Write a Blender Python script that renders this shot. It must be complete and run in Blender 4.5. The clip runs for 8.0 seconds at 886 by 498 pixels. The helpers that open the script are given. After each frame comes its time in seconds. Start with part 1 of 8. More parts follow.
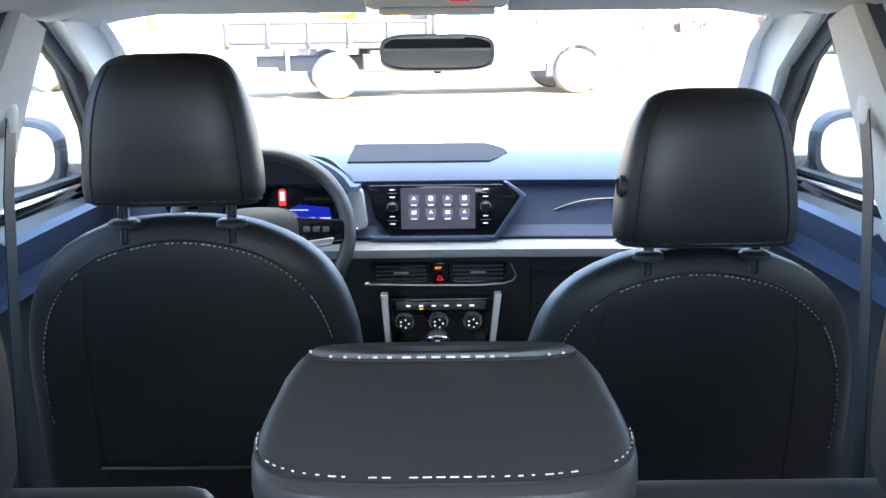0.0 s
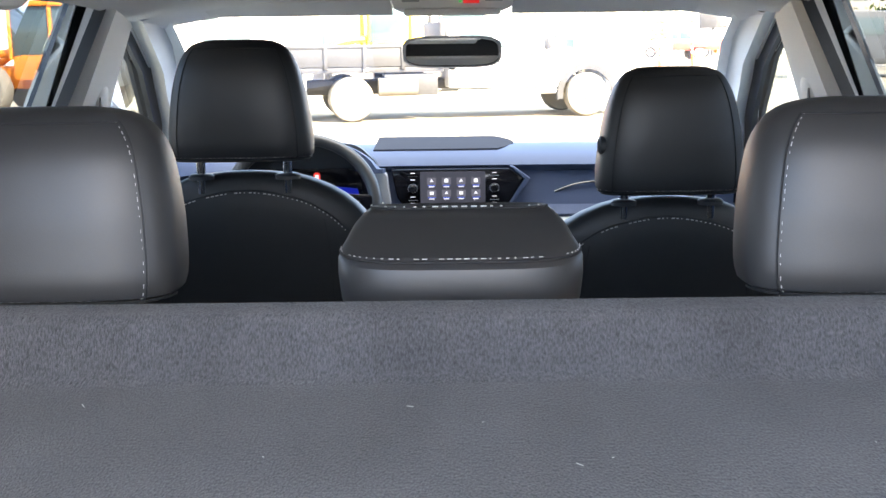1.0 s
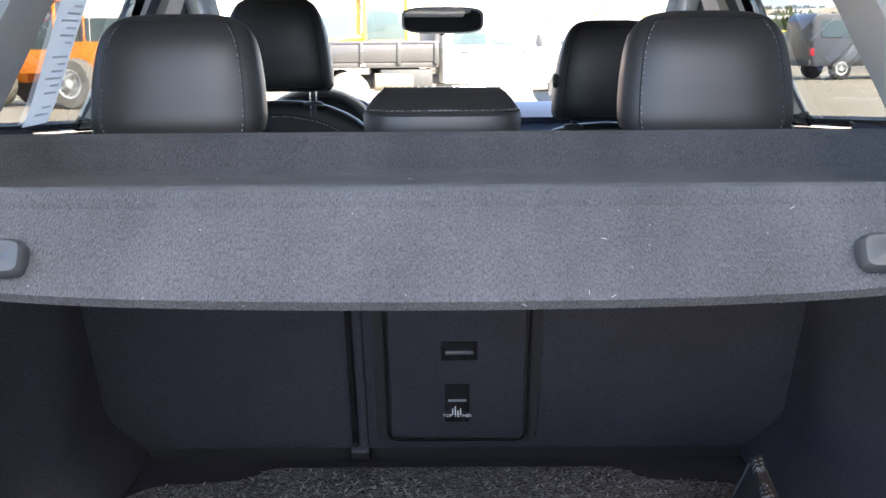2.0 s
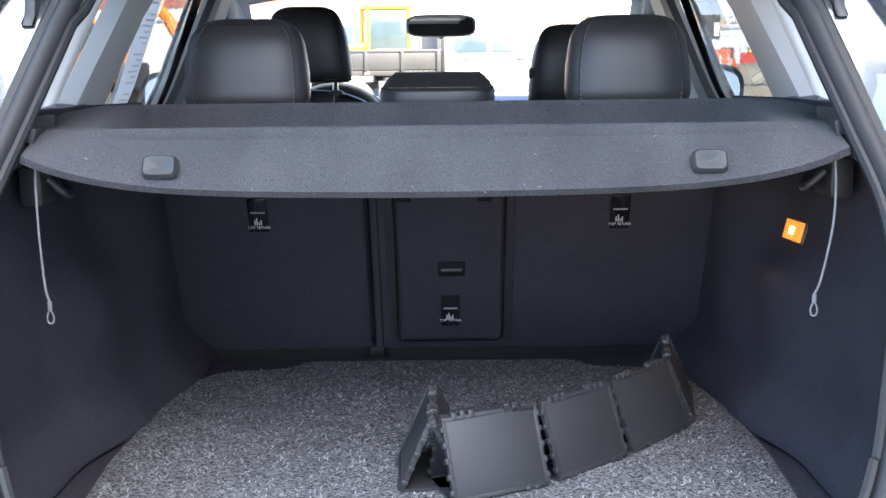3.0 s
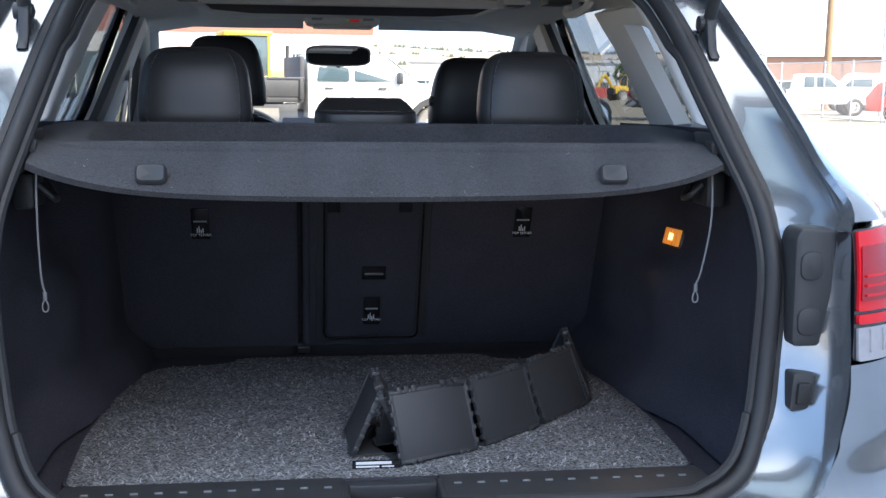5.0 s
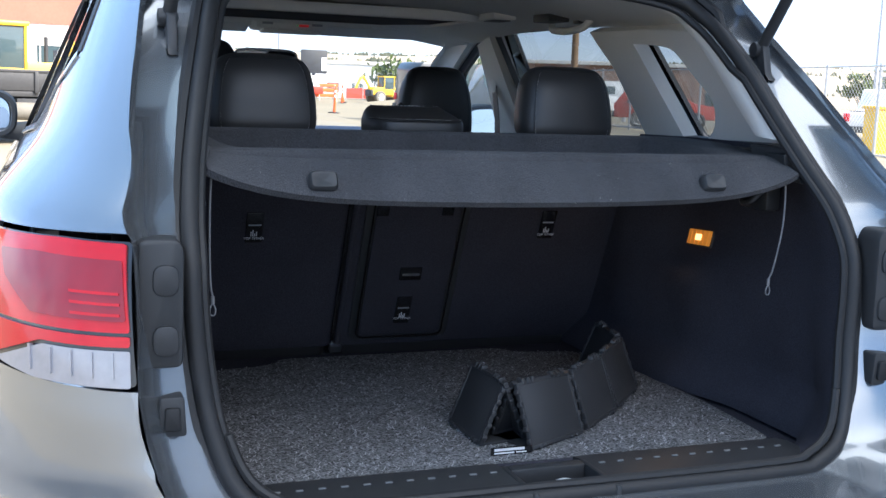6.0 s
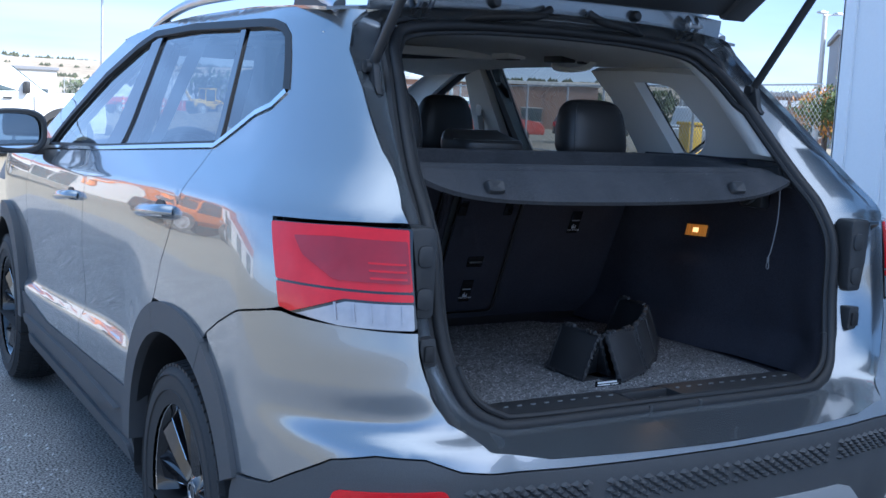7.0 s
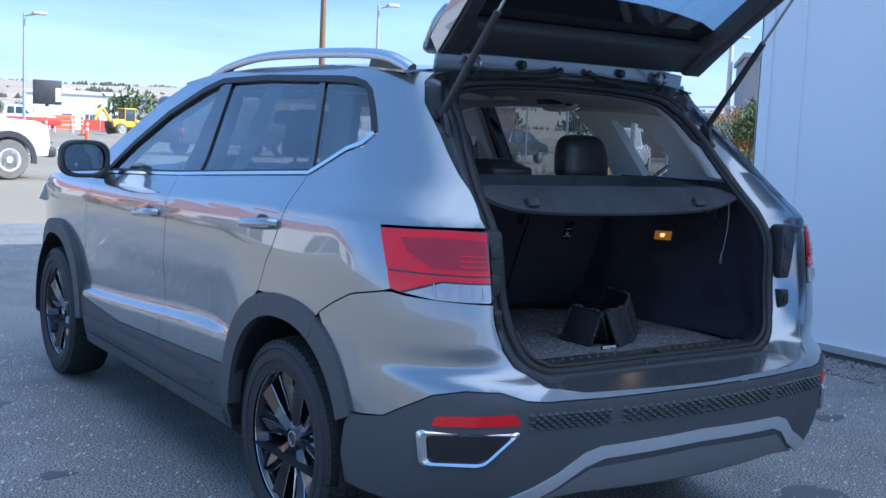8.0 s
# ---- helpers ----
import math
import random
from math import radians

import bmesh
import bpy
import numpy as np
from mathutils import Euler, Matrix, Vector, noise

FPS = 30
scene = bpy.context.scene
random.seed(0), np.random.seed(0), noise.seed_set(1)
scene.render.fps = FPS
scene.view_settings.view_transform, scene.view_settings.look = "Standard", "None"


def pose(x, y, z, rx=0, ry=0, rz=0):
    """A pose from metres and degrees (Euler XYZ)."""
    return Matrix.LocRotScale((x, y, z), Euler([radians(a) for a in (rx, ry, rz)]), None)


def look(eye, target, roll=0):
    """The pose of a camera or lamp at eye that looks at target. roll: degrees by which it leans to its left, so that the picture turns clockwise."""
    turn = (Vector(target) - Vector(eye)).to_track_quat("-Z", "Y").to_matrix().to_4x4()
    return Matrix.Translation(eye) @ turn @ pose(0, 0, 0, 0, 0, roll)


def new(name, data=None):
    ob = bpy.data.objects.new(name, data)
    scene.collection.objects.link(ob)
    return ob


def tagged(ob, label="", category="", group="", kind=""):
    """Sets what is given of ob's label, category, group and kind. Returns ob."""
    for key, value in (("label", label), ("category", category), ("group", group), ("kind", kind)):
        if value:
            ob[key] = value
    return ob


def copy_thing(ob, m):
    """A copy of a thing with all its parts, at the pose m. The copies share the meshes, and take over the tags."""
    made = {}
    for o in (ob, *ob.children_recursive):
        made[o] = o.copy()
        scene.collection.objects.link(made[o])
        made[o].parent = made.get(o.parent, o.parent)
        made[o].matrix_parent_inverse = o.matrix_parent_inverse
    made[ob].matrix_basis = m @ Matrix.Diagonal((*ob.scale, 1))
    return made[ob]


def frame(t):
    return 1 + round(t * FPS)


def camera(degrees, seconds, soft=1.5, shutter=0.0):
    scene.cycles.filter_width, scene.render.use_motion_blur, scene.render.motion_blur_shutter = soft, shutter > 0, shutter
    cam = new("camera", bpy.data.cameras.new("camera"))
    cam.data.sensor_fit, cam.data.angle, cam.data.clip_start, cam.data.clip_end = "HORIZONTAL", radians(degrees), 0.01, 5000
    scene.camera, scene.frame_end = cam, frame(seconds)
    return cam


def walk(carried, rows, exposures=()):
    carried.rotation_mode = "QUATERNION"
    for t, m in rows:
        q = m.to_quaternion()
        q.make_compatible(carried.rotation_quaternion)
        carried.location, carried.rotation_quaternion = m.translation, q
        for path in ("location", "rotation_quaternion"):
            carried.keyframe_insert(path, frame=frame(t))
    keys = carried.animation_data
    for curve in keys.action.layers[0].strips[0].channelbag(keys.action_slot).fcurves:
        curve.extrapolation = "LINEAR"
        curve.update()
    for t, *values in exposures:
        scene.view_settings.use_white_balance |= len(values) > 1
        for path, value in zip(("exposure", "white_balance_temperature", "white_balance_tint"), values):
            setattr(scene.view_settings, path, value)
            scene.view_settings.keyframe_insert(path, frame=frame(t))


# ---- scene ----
from mathutils import geometry

# ---- camera ----
cam = camera(43.9, 8.0)
PATH = [
    (0, (-0.002, 0.357, 1.489), (0.006, 2.312, 1.065), -0.6),
    (0.5, (-0.005, 0.183, 1.464), (-0.006, 2.144, 1.072), -0.7),
    (1, (-0.008, -0.013, 1.435), (-0.023, 1.952, 1.060), -0.8),
    (1.5, (-0.002, -0.277, 1.387), (-0.010, 1.689, 1.021), -0.5),
    (2, (0.003, -0.573, 1.345), (-0.001, 1.392, 0.974), -0.4),
    (3.3, (0.019, -1.276, 1.320), (0.008, 0.694, 0.975), -0.7),
    (3.5, (0.015, -1.342, 1.325), (0.002, 0.629, 0.986), -0.6),
    (4, (0.004, -1.429, 1.324), (0.014, 0.543, 1.000), -0.2),
    (4.5, (-0.018, -1.455, 1.319), (0.072, 0.520, 1.018), 0.1),
    (4.7, (-0.043, -1.446, 1.319), (0.103, 0.526, 1.018), 0.3),
    (5.8, (-0.640, -1.356, 1.321), (-0.031, 0.526, 1.024), 1.8),
    (6, (-0.798, -1.396, 1.328), (-0.104, 0.456, 1.036), 2.1),
    (6.5, (-1.233, -1.520, 1.333), (-0.355, 0.256, 1.056), 2.6),
    (7, (-1.684, -1.732, 1.342), (-0.685, -0.018, 1.086), 2.6),
    (7.5, (-2.101, -1.991, 1.358), (-1.022, -0.323, 1.124), 2.5),
    (8, (-2.485, -2.290, 1.381), (-1.356, -0.653, 1.165), 2.5),
]
walk(cam, [(t, look(eye, target, roll)) for t, eye, target, roll in PATH],
     exposures=[(0, 5.15, 6900, 13), (0.5, 4.95, 7300, 14), (1.0, 4.75, 7500, 15), (1.5, 4.4, 7300, 15), (2.0, 4.3, 7200, 16), (3.5, 3.9, 6650, 15), (4.5, 3.2, 6500, 14), (6.0, 2.7, 6300, 12), (6.5, 2.35, 5800, 10), (7.0, 2.05, 5400, 11), (8.0, 1.75, 5100, 12)])

# ---- world and sun: the car stands in the shade of the white building ----
SUN = Vector((0.52, -0.59, 0.62))
sky_world = bpy.data.worlds.new("sky")
scene.world = sky_world
sky_world.use_nodes = True
wn = sky_world.node_tree
sky = wn.nodes.new("ShaderNodeTexSky")
sky.sky_type, sky.sun_disc = "NISHITA", False
sky.sun_elevation = math.asin(SUN.normalized().z)
sky.sun_rotation = math.atan2(SUN.x, SUN.y)
sky.air_density, sky.dust_density, sky.ozone_density = 1.0, 0.3, 2.5
# thin streaky high cloud over the blue
wc, wm, wz, wr, wx, ws = (wn.nodes.new("ShaderNode" + n) for n in ("TexCoord", "Mapping", "TexNoise", "MapRange", "Mix", "VectorMath"))
wm.inputs["Scale"].default_value = (1.0, 2.2, 9.0)
wz.inputs["Scale"].default_value, wz.inputs["Detail"].default_value = 2.2, 6
wr.inputs[1].default_value, wr.inputs[2].default_value, wr.inputs[3].default_value, wr.inputs[4].default_value = 0.35, 0.75, 0.74, 0.97
wx.data_type = "RGBA"
# the veil is paler towards the horizon, and bright and white round the sun
wv, wf, wk, wd, wg, wh = (wn.nodes.new("ShaderNode" + n) for n in ("SeparateXYZ", "ValToRGB", "Mix", "VectorMath", "MapRange", "VectorMath"))
wf.color_ramp.elements[0].position, wf.color_ramp.elements[0].color = 0.0, (0.225, 0.262, 0.325, 1)
wf.color_ramp.elements[1].position, wf.color_ramp.elements[1].color = 0.30, (0.088, 0.150, 0.250, 1)
# the whitish zenith is added, out of view, to brighten the shaded ground and car
for at_, rgb_ in ((0.10, (0.130, 0.180, 0.290, 1)), (0.76, (0.100, 0.172, 0.268, 1)), (0.95, (0.62, 0.66, 0.68, 1))):
    wf.color_ramp.elements.new(at_).color = rgb_
wk.data_type = "RGBA"
wk.inputs["B"].default_value = (0.62, 0.63, 0.64, 1)
wd.operation, wh.operation = "DOT_PRODUCT", "NORMALIZE"
wg.interpolation_type = "SMOOTHSTEP"
wd.inputs[1].default_value = SUN.normalized()
wg.inputs[1].default_value, wg.inputs[2].default_value = 0.55, 1.0
wn.links.new(wc.outputs["Generated"], wh.inputs[0])
wn.links.new(wh.outputs[0], wv.inputs[0])
wn.links.new(wh.outputs[0], wd.inputs[0])
wn.links.new(wd.outputs["Value"], wg.inputs[0])
wn.links.new(wg.outputs[0], wk.inputs["Factor"])
wn.links.new(wv.outputs["Z"], wf.inputs[0])
wn.links.new(wf.outputs["Color"], wk.inputs["A"])
wn.links.new(wk.outputs["Result"], wx.inputs["B"])
ws.operation = "SCALE"
ws.inputs["Scale"].default_value = 0.11
wn.links.new(wc.outputs["Generated"], wm.inputs[0])
wn.links.new(wm.outputs[0], wz.inputs["Vector"])
wn.links.new(wz.outputs[0], wr.inputs[0])
wn.links.new(wr.outputs[0], wx.inputs["Factor"])
wn.links.new(sky.outputs[0], ws.inputs[0])
wn.links.new(ws.outputs[0], wx.inputs["A"])
wn.links.new(wx.outputs["Result"], wn.nodes["Background"].inputs[0])
wn.nodes["Background"].inputs[1].default_value = 1.0
sun = new("sun", bpy.data.lights.new("sun", "SUN"))
sun.data.energy, sun.data.angle, sun.data.color = 2.1, radians(0.53), (1.0, 0.94, 0.84)
sun.matrix_world = look(SUN * 30, (0, 0, 0))


# ---- materials ----
def mat(name, rgb, rough=0.5, metal=0.0, grain=0.0, scale=200.0, stain=0.12, stain_scale=4.0, bump=0.0, coat=0.0, spec=0.5, stretch=(1, 1, 1), rand=0.0, sheen=0.0, crisp=0.0):
    """A surface with grain, larger stains and fine relief."""
    m = bpy.data.materials.new(name)
    m.use_nodes = True
    nt = m.node_tree
    b = nt.nodes["Principled BSDF"]
    b.inputs["Roughness"].default_value, b.inputs["Metallic"].default_value = rough, metal
    b.inputs["Coat Weight"].default_value, b.inputs["Coat Roughness"].default_value = coat, 0.015
    b.inputs["Specular IOR Level"].default_value = spec
    b.inputs["Sheen Weight"].default_value = sheen
    co = nt.nodes.new("ShaderNodeTexCoord")
    mp = nt.nodes.new("ShaderNodeMapping")
    mp.inputs["Scale"].default_value = stretch
    nt.links.new(co.outputs["Object"], mp.inputs[0])
    fine, wide = nt.nodes.new("ShaderNodeTexNoise"), nt.nodes.new("ShaderNodeTexNoise")
    fine.inputs["Scale"].default_value, fine.inputs["Detail"].default_value = scale, 3
    wide.inputs["Scale"].default_value, wide.inputs["Detail"].default_value = stain_scale, 4
    for n in (fine, wide):
        nt.links.new(mp.outputs[0], n.inputs["Vector"])
    a, c = nt.nodes.new("ShaderNodeMath"), nt.nodes.new("ShaderNodeMath")
    a.operation = c.operation = "MULTIPLY_ADD"
    a.inputs[1].default_value, a.inputs[2].default_value = 2 * grain, 1 - grain
    c.inputs[1].default_value, c.inputs[2].default_value = 2 * stain, 1 - stain
    grains = fine.outputs[0]
    if crisp:
        mr = nt.nodes.new("ShaderNodeMapRange")
        mr.inputs[1].default_value, mr.inputs[2].default_value = 0.5 - crisp, 0.5 + crisp
        nt.links.new(grains, mr.inputs[0])
        grains = mr.outputs[0]
    nt.links.new(grains, a.inputs[0])
    nt.links.new(wide.outputs[0], c.inputs[0])
    mul = nt.nodes.new("ShaderNodeMath")
    mul.operation = "MULTIPLY"
    nt.links.new(a.outputs[0], mul.inputs[0])
    nt.links.new(c.outputs[0], mul.inputs[1])
    last = mul.outputs[0]
    if rand:
        info, r = nt.nodes.new("ShaderNodeObjectInfo"), nt.nodes.new("ShaderNodeMath")
        r.operation = "MULTIPLY_ADD"
        r.inputs[1].default_value, r.inputs[2].default_value = 2 * rand, 1 - rand
        nt.links.new(info.outputs["Random"], r.inputs[0])
        mul2 = nt.nodes.new("ShaderNodeMath")
        mul2.operation = "MULTIPLY"
        nt.links.new(last, mul2.inputs[0])
        nt.links.new(r.outputs[0], mul2.inputs[1])
        last = mul2.outputs[0]
    sc = nt.nodes.new("ShaderNodeVectorMath")
    sc.operation = "SCALE"
    sc.inputs[0].default_value = rgb
    nt.links.new(last, sc.inputs["Scale"])
    nt.links.new(sc.outputs[0], b.inputs["Base Color"])
    if bump:
        bp = nt.nodes.new("ShaderNodeBump")
        bp.inputs["Strength"].default_value, bp.inputs["Distance"].default_value = min(1.0, bump), 0.002
        nt.links.new(grains, bp.inputs["Height"])
        nt.links.new(bp.outputs[0], b.inputs["Normal"])
    return m


def glass(name, tint, gloss=1.0, rough=0.0):
    """A thin pane: clear or tinted, with a mirror gloss that grows towards grazing."""
    m = bpy.data.materials.new(name)
    m.use_nodes = True
    nt = m.node_tree
    nt.nodes.remove(nt.nodes["Principled BSDF"])
    tr, gl, mix, lw = (nt.nodes.new("ShaderNode" + n) for n in ("BsdfTransparent", "BsdfGlossy", "MixShader", "LayerWeight"))
    tr.inputs[0].default_value = (*tint, 1)
    gl.inputs["Roughness"].default_value = rough
    lw.inputs[0].default_value = 0.5
    p5, k = nt.nodes.new("ShaderNodeMath"), nt.nodes.new("ShaderNodeMath")
    p5.operation, k.operation = "POWER", "MULTIPLY_ADD"
    p5.inputs[1].default_value = 3.5
    k.inputs[1].default_value, k.inputs[2].default_value = 0.9 * gloss, 0.06 * gloss
    nt.links.new(lw.outputs["Facing"], p5.inputs[0])
    nt.links.new(p5.outputs[0], k.inputs[0])
    nt.links.new(k.outputs[0], mix.inputs[0])
    nt.links.new(tr.outputs[0], mix.inputs[1])
    nt.links.new(gl.outputs[0], mix.inputs[2])
    nt.links.new(mix.outputs[0], nt.nodes["Material Output"].inputs[0])
    return m


def glow(name, rgb, strength):
    m = bpy.data.materials.new(name)
    m.use_nodes = True
    b = m.node_tree.nodes["Principled BSDF"]
    b.inputs["Base Color"].default_value = (*rgb, 1)
    b.inputs["Emission Color"].default_value = (*rgb, 1)
    b.inputs["Emission Strength"].default_value = strength * 0.05
    b.inputs["Roughness"].default_value = 0.3
    return m


PAINT = mat("silver_paint", (0.245, 0.265, 0.285), 0.24, 0.75, 0.04, 900, 0.03, 2, coat=1.0)
PAINT.node_tree.nodes["Principled BSDF"].inputs["Coat IOR"].default_value = 1.75
BLACK_PLASTIC = mat("black_plastic", (0.034, 0.035, 0.037), 0.45, 0, 0.15, 500, 0.15, 5, bump=0.12)
CLADDING = mat("textured_cladding", (0.065, 0.067, 0.071), 0.6, 0, 0.25, 450, 0.15, 5, bump=0.25)
GLOSS_BLACK = mat("gloss_black", (0.012, 0.012, 0.014), 0.12, 0, 0.05, 50, 0.1, 4, coat=0.6)
RUBBER = mat("rubber", (0.016, 0.016, 0.017), 0.55, 0, 0.2, 300, 0.15, 8, bump=0.1)
TYRE = mat("tyre_rubber", (0.022, 0.022, 0.023), 0.68, 0, 0.2, 160, 0.25, 6, bump=0.15)
CHROME = mat("chrome", (0.75, 0.76, 0.78), 0.10, 1.0, 0.02, 100, 0.03, 4)
SATIN = mat("satin_metal", (0.55, 0.56, 0.58), 0.33, 1.0, 0.05, 300, 0.05, 4)
SKID = mat("skid_paint", (0.42, 0.43, 0.44), 0.4, 0.15, 0.05, 300, 0.08, 4)
LEATHER = mat("black_leatherette", (0.028, 0.0275, 0.028), 0.43, 0, 0.12, 900, 0.12, 7, bump=0.05, spec=0.55)
SEAT_BACK = mat("seat_back_vinyl", (0.024, 0.024, 0.0245), 0.48, 0, 0.15, 500, 0.15, 6, bump=0.15)
THREAD = mat("pale_thread", (0.55, 0.54, 0.51), 0.7, 0, 0.1, 800, 0.1, 20)
DARK_THREAD = mat("dark_thread", (0.10, 0.10, 0.10), 0.7, 0, 0.1, 800, 0.1, 20)
CARPET = mat("shelf_felt", (0.070, 0.069, 0.074), 0.95, 0, 0.5, 520, 0.46, 7, bump=1.0, spec=0.12, stretch=(1.4, 0.6, 0.6), sheen=0.10, crisp=0.24)
TRUNK_FELT = mat("trunk_felt", (0.046, 0.045, 0.056), 0.95, 0, 0.35, 420, 0.2, 9, bump=0.5, spec=0.12, crisp=0.25)
MAT_PILE = mat("mat_pile", (0.165, 0.166, 0.170), 0.95, 0, 0.9, 420, 0.2, 12, bump=1.0, spec=0.1, crisp=0.16, stretch=(0.6, 1, 1))
TRIM_GREY = mat("grey_trim", (0.76, 0.75, 0.72), 0.62, 0, 0.06, 400, 0.06, 4, bump=0.08)
HEADLINER = mat("headliner_cloth", (0.78, 0.77, 0.74), 0.92, 0, 0.12, 500, 0.06, 3, bump=0.2, spec=0.15)
DASH_BLUE = mat("dash_blue", (0.056, 0.076, 0.130), 0.65, 0, 0.1, 500, 0.1, 5, bump=0.12, spec=0.25)
DASH_TRAY = mat("dash_tray", (0.03, 0.032, 0.04), 0.95, 0, 0.15, 500, 0.1, 5, bump=0.12, spec=0.05)
DASH_BLACK = mat("dash_black", (0.022, 0.023, 0.026), 0.5, 0, 0.12, 500, 0.1, 5, bump=0.12)
DASH_GREY = mat("dash_grey", (0.32, 0.33, 0.34), 0.5, 0, 0.06, 500, 0.06, 5)
PIANO = mat("screen_black", (0.006, 0.006, 0.008), 0.08, 0, 0.03, 80, 0.1, 5)
CORD = mat("grey_cord", (0.20, 0.20, 0.21), 0.8, 0, 0.2, 900, 0.1, 20)
WHITE_INK = mat("white_ink", (0.75, 0.75, 0.75), 0.6, 0, 0.05, 400, 0.05, 10)
PAPER = mat("white_paper", (0.80, 0.81, 0.82), 0.7, 0, 0.03, 200, 0.04, 6)
GREY_INK = mat("grey_ink", (0.60, 0.61, 0.63), 0.7, 0, 0.05, 200, 0.04, 6)
LENS_RED = mat("red_lens", (0.68, 0.008, 0.016), 0.08, 0, 0.08, 60, 0.15, 14, spec=0.35, coat=0.3)
LENS_DARK = mat("dark_red_lens", (0.34, 0.006, 0.014), 0.05, 0, 0.08, 60, 0.3, 14, spec=0.5, coat=0.3)
LENS_CLEAR = mat("clear_lens", (0.36, 0.35, 0.37), 0.12, 0.2, 0.1, 90, 0.15, 25, coat=0.8)
GLASS_CLEAR = glass("clear_glass", (0.93, 0.96, 0.95))
GLASS_FRONT = glass("front_door_glass", (0.55, 0.64, 0.66), 1.25)
GLASS_HATCH = glass("hatch_glass", (0.60, 0.68, 0.72))
GLASS_TINT = glass("privacy_glass", (0.27, 0.30, 0.32), 1.2)
ORGANISER = mat("organiser_plastic", (0.036, 0.036, 0.038), 0.42, 0, 0.15, 500, 0.15, 9, bump=0.15)
VALANCE = mat("valance_grey", (0.16, 0.165, 0.17), 0.5, 0.1, 0.1, 300, 0.1, 4)
MIRROR = mat("mirror_glass", (0.85, 0.87, 0.88), 0.02, 1.0, 0.0, 10, 0.0, 4)


# ---- mesh helpers ----
def thing(name, label, category, group="", place=(0, 0, 0)):
    ob = new(name)
    ob.location = place
    ob.empty_display_size = 0.1
    bpy.context.view_layer.update()
    return tagged(ob, label, category, group)


def part(name, bm, material, parent=None, label="", smooth=True, angle=40):
    """One bmesh as one mesh object; below a parent it keeps its world place."""
    me = bpy.data.meshes.new(name)
    bmesh.ops.recalc_face_normals(bm, faces=bm.faces[:]) if len(bm.faces) < 60000 else None
    if smooth:
        for f in bm.faces:
            f.smooth = True
        lim = radians(angle)
        for e in bm.edges:
            if len(e.link_faces) == 2 and e.calc_face_angle(0) > lim:
                e.smooth = False
    bm.to_mesh(me)
    bm.free()
    me.materials.append(material)
    ob = new(name, me)
    if parent:
        ob.parent = parent
        ob.matrix_parent_inverse = origin(parent).inverted()
    if label:
        ob["label"] = label
    return ob


def origin(ob):
    m = ob.matrix_basis.copy()
    while ob.parent:
        m = ob.parent.matrix_basis @ ob.matrix_parent_inverse @ m
        ob = ob.parent
    return m


def setting(name, bm, material, label, category="", smooth=False, kind="structure"):
    return tagged(part(name, bm, material, None, label, smooth), "", category, "", kind)


def box(bm, x0, x1, y0, y1, z0, z1, bevel=0.0, m=None, seg=2):
    vs = [bm.verts.new((x, y, z)) for x in (x0, x1) for y in (y0, y1) for z in (z0, z1)]
    fs = [bm.faces.new([vs[i] for i in q]) for q in ((0, 1, 3, 2), (4, 6, 7, 5), (0, 4, 5, 1), (2, 3, 7, 6), (0, 2, 6, 4), (1, 5, 7, 3))]
    if bevel:
        es = list({e for f in fs for e in f.edges})
        r = bmesh.ops.bevel(bm, geom=es, offset=bevel, segments=seg, affect="EDGES", profile=0.5)
        vs = list({v for f in r["faces"] for v in f.verts} | {v for v in vs if v.is_valid})
    if m is not None:
        bmesh.ops.transform(bm, matrix=m, verts=[v for v in vs if v.is_valid])
    return bm


def block(x0, x1, y0, y1, z0, z1, bevel=0.0, m=None, seg=2):
    return box(bmesh.new(), x0, x1, y0, y1, z0, z1, bevel, m, seg)


def rings(bm, loops, close=True, caps=(True, True)):
    """Skin over loops of equally many points."""
    vv = [[bm.verts.new(p) for p in loop] for loop in loops]
    n = len(vv[0])
    for a, b in zip(vv, vv[1:]):
        for i in range(n if close else n - 1):
            j = (i + 1) % n
            bm.faces.new((a[i], a[j], b[j], b[i]))
    if close and caps[0]:
        bm.faces.new(vv[0][::-1])
    if close and caps[1]:
        bm.faces.new(vv[-1])
    return bm


def sheet(bm, f, us, vs):
    """A surface f(u, v) over two lists of numbers."""
    return rings(bm, [[f(u, v) for v in vs] for u in us], close=False)


def solid(bm, t):
    """Give a sheet thickness."""
    bmesh.ops.recalc_face_normals(bm, faces=bm.faces[:])
    bmesh.ops.solidify(bm, geom=bm.faces[:], thickness=t)
    return bm


def smoothed(pts, n=6, closed=False):
    """A Catmull-Rom curve through points."""
    pts = [Vector(p) for p in pts]
    out, k = [], len(pts)
    for i in range(k if closed else k - 1):
        p0, p1, p2, p3 = (pts[(i + d) % k] if closed else pts[min(max(i + d, 0), k - 1)] for d in (-1, 0, 1, 2))
        for j in range(n):
            t = j / n
            out.append(0.5 * (2 * p1 + (p2 - p0) * t + (2 * p0 - 5 * p1 + 4 * p2 - p3) * t * t + (3 * p1 - p0 - 3 * p2 + p3) * t ** 3))
    if not closed:
        out.append(pts[-1])
    return out


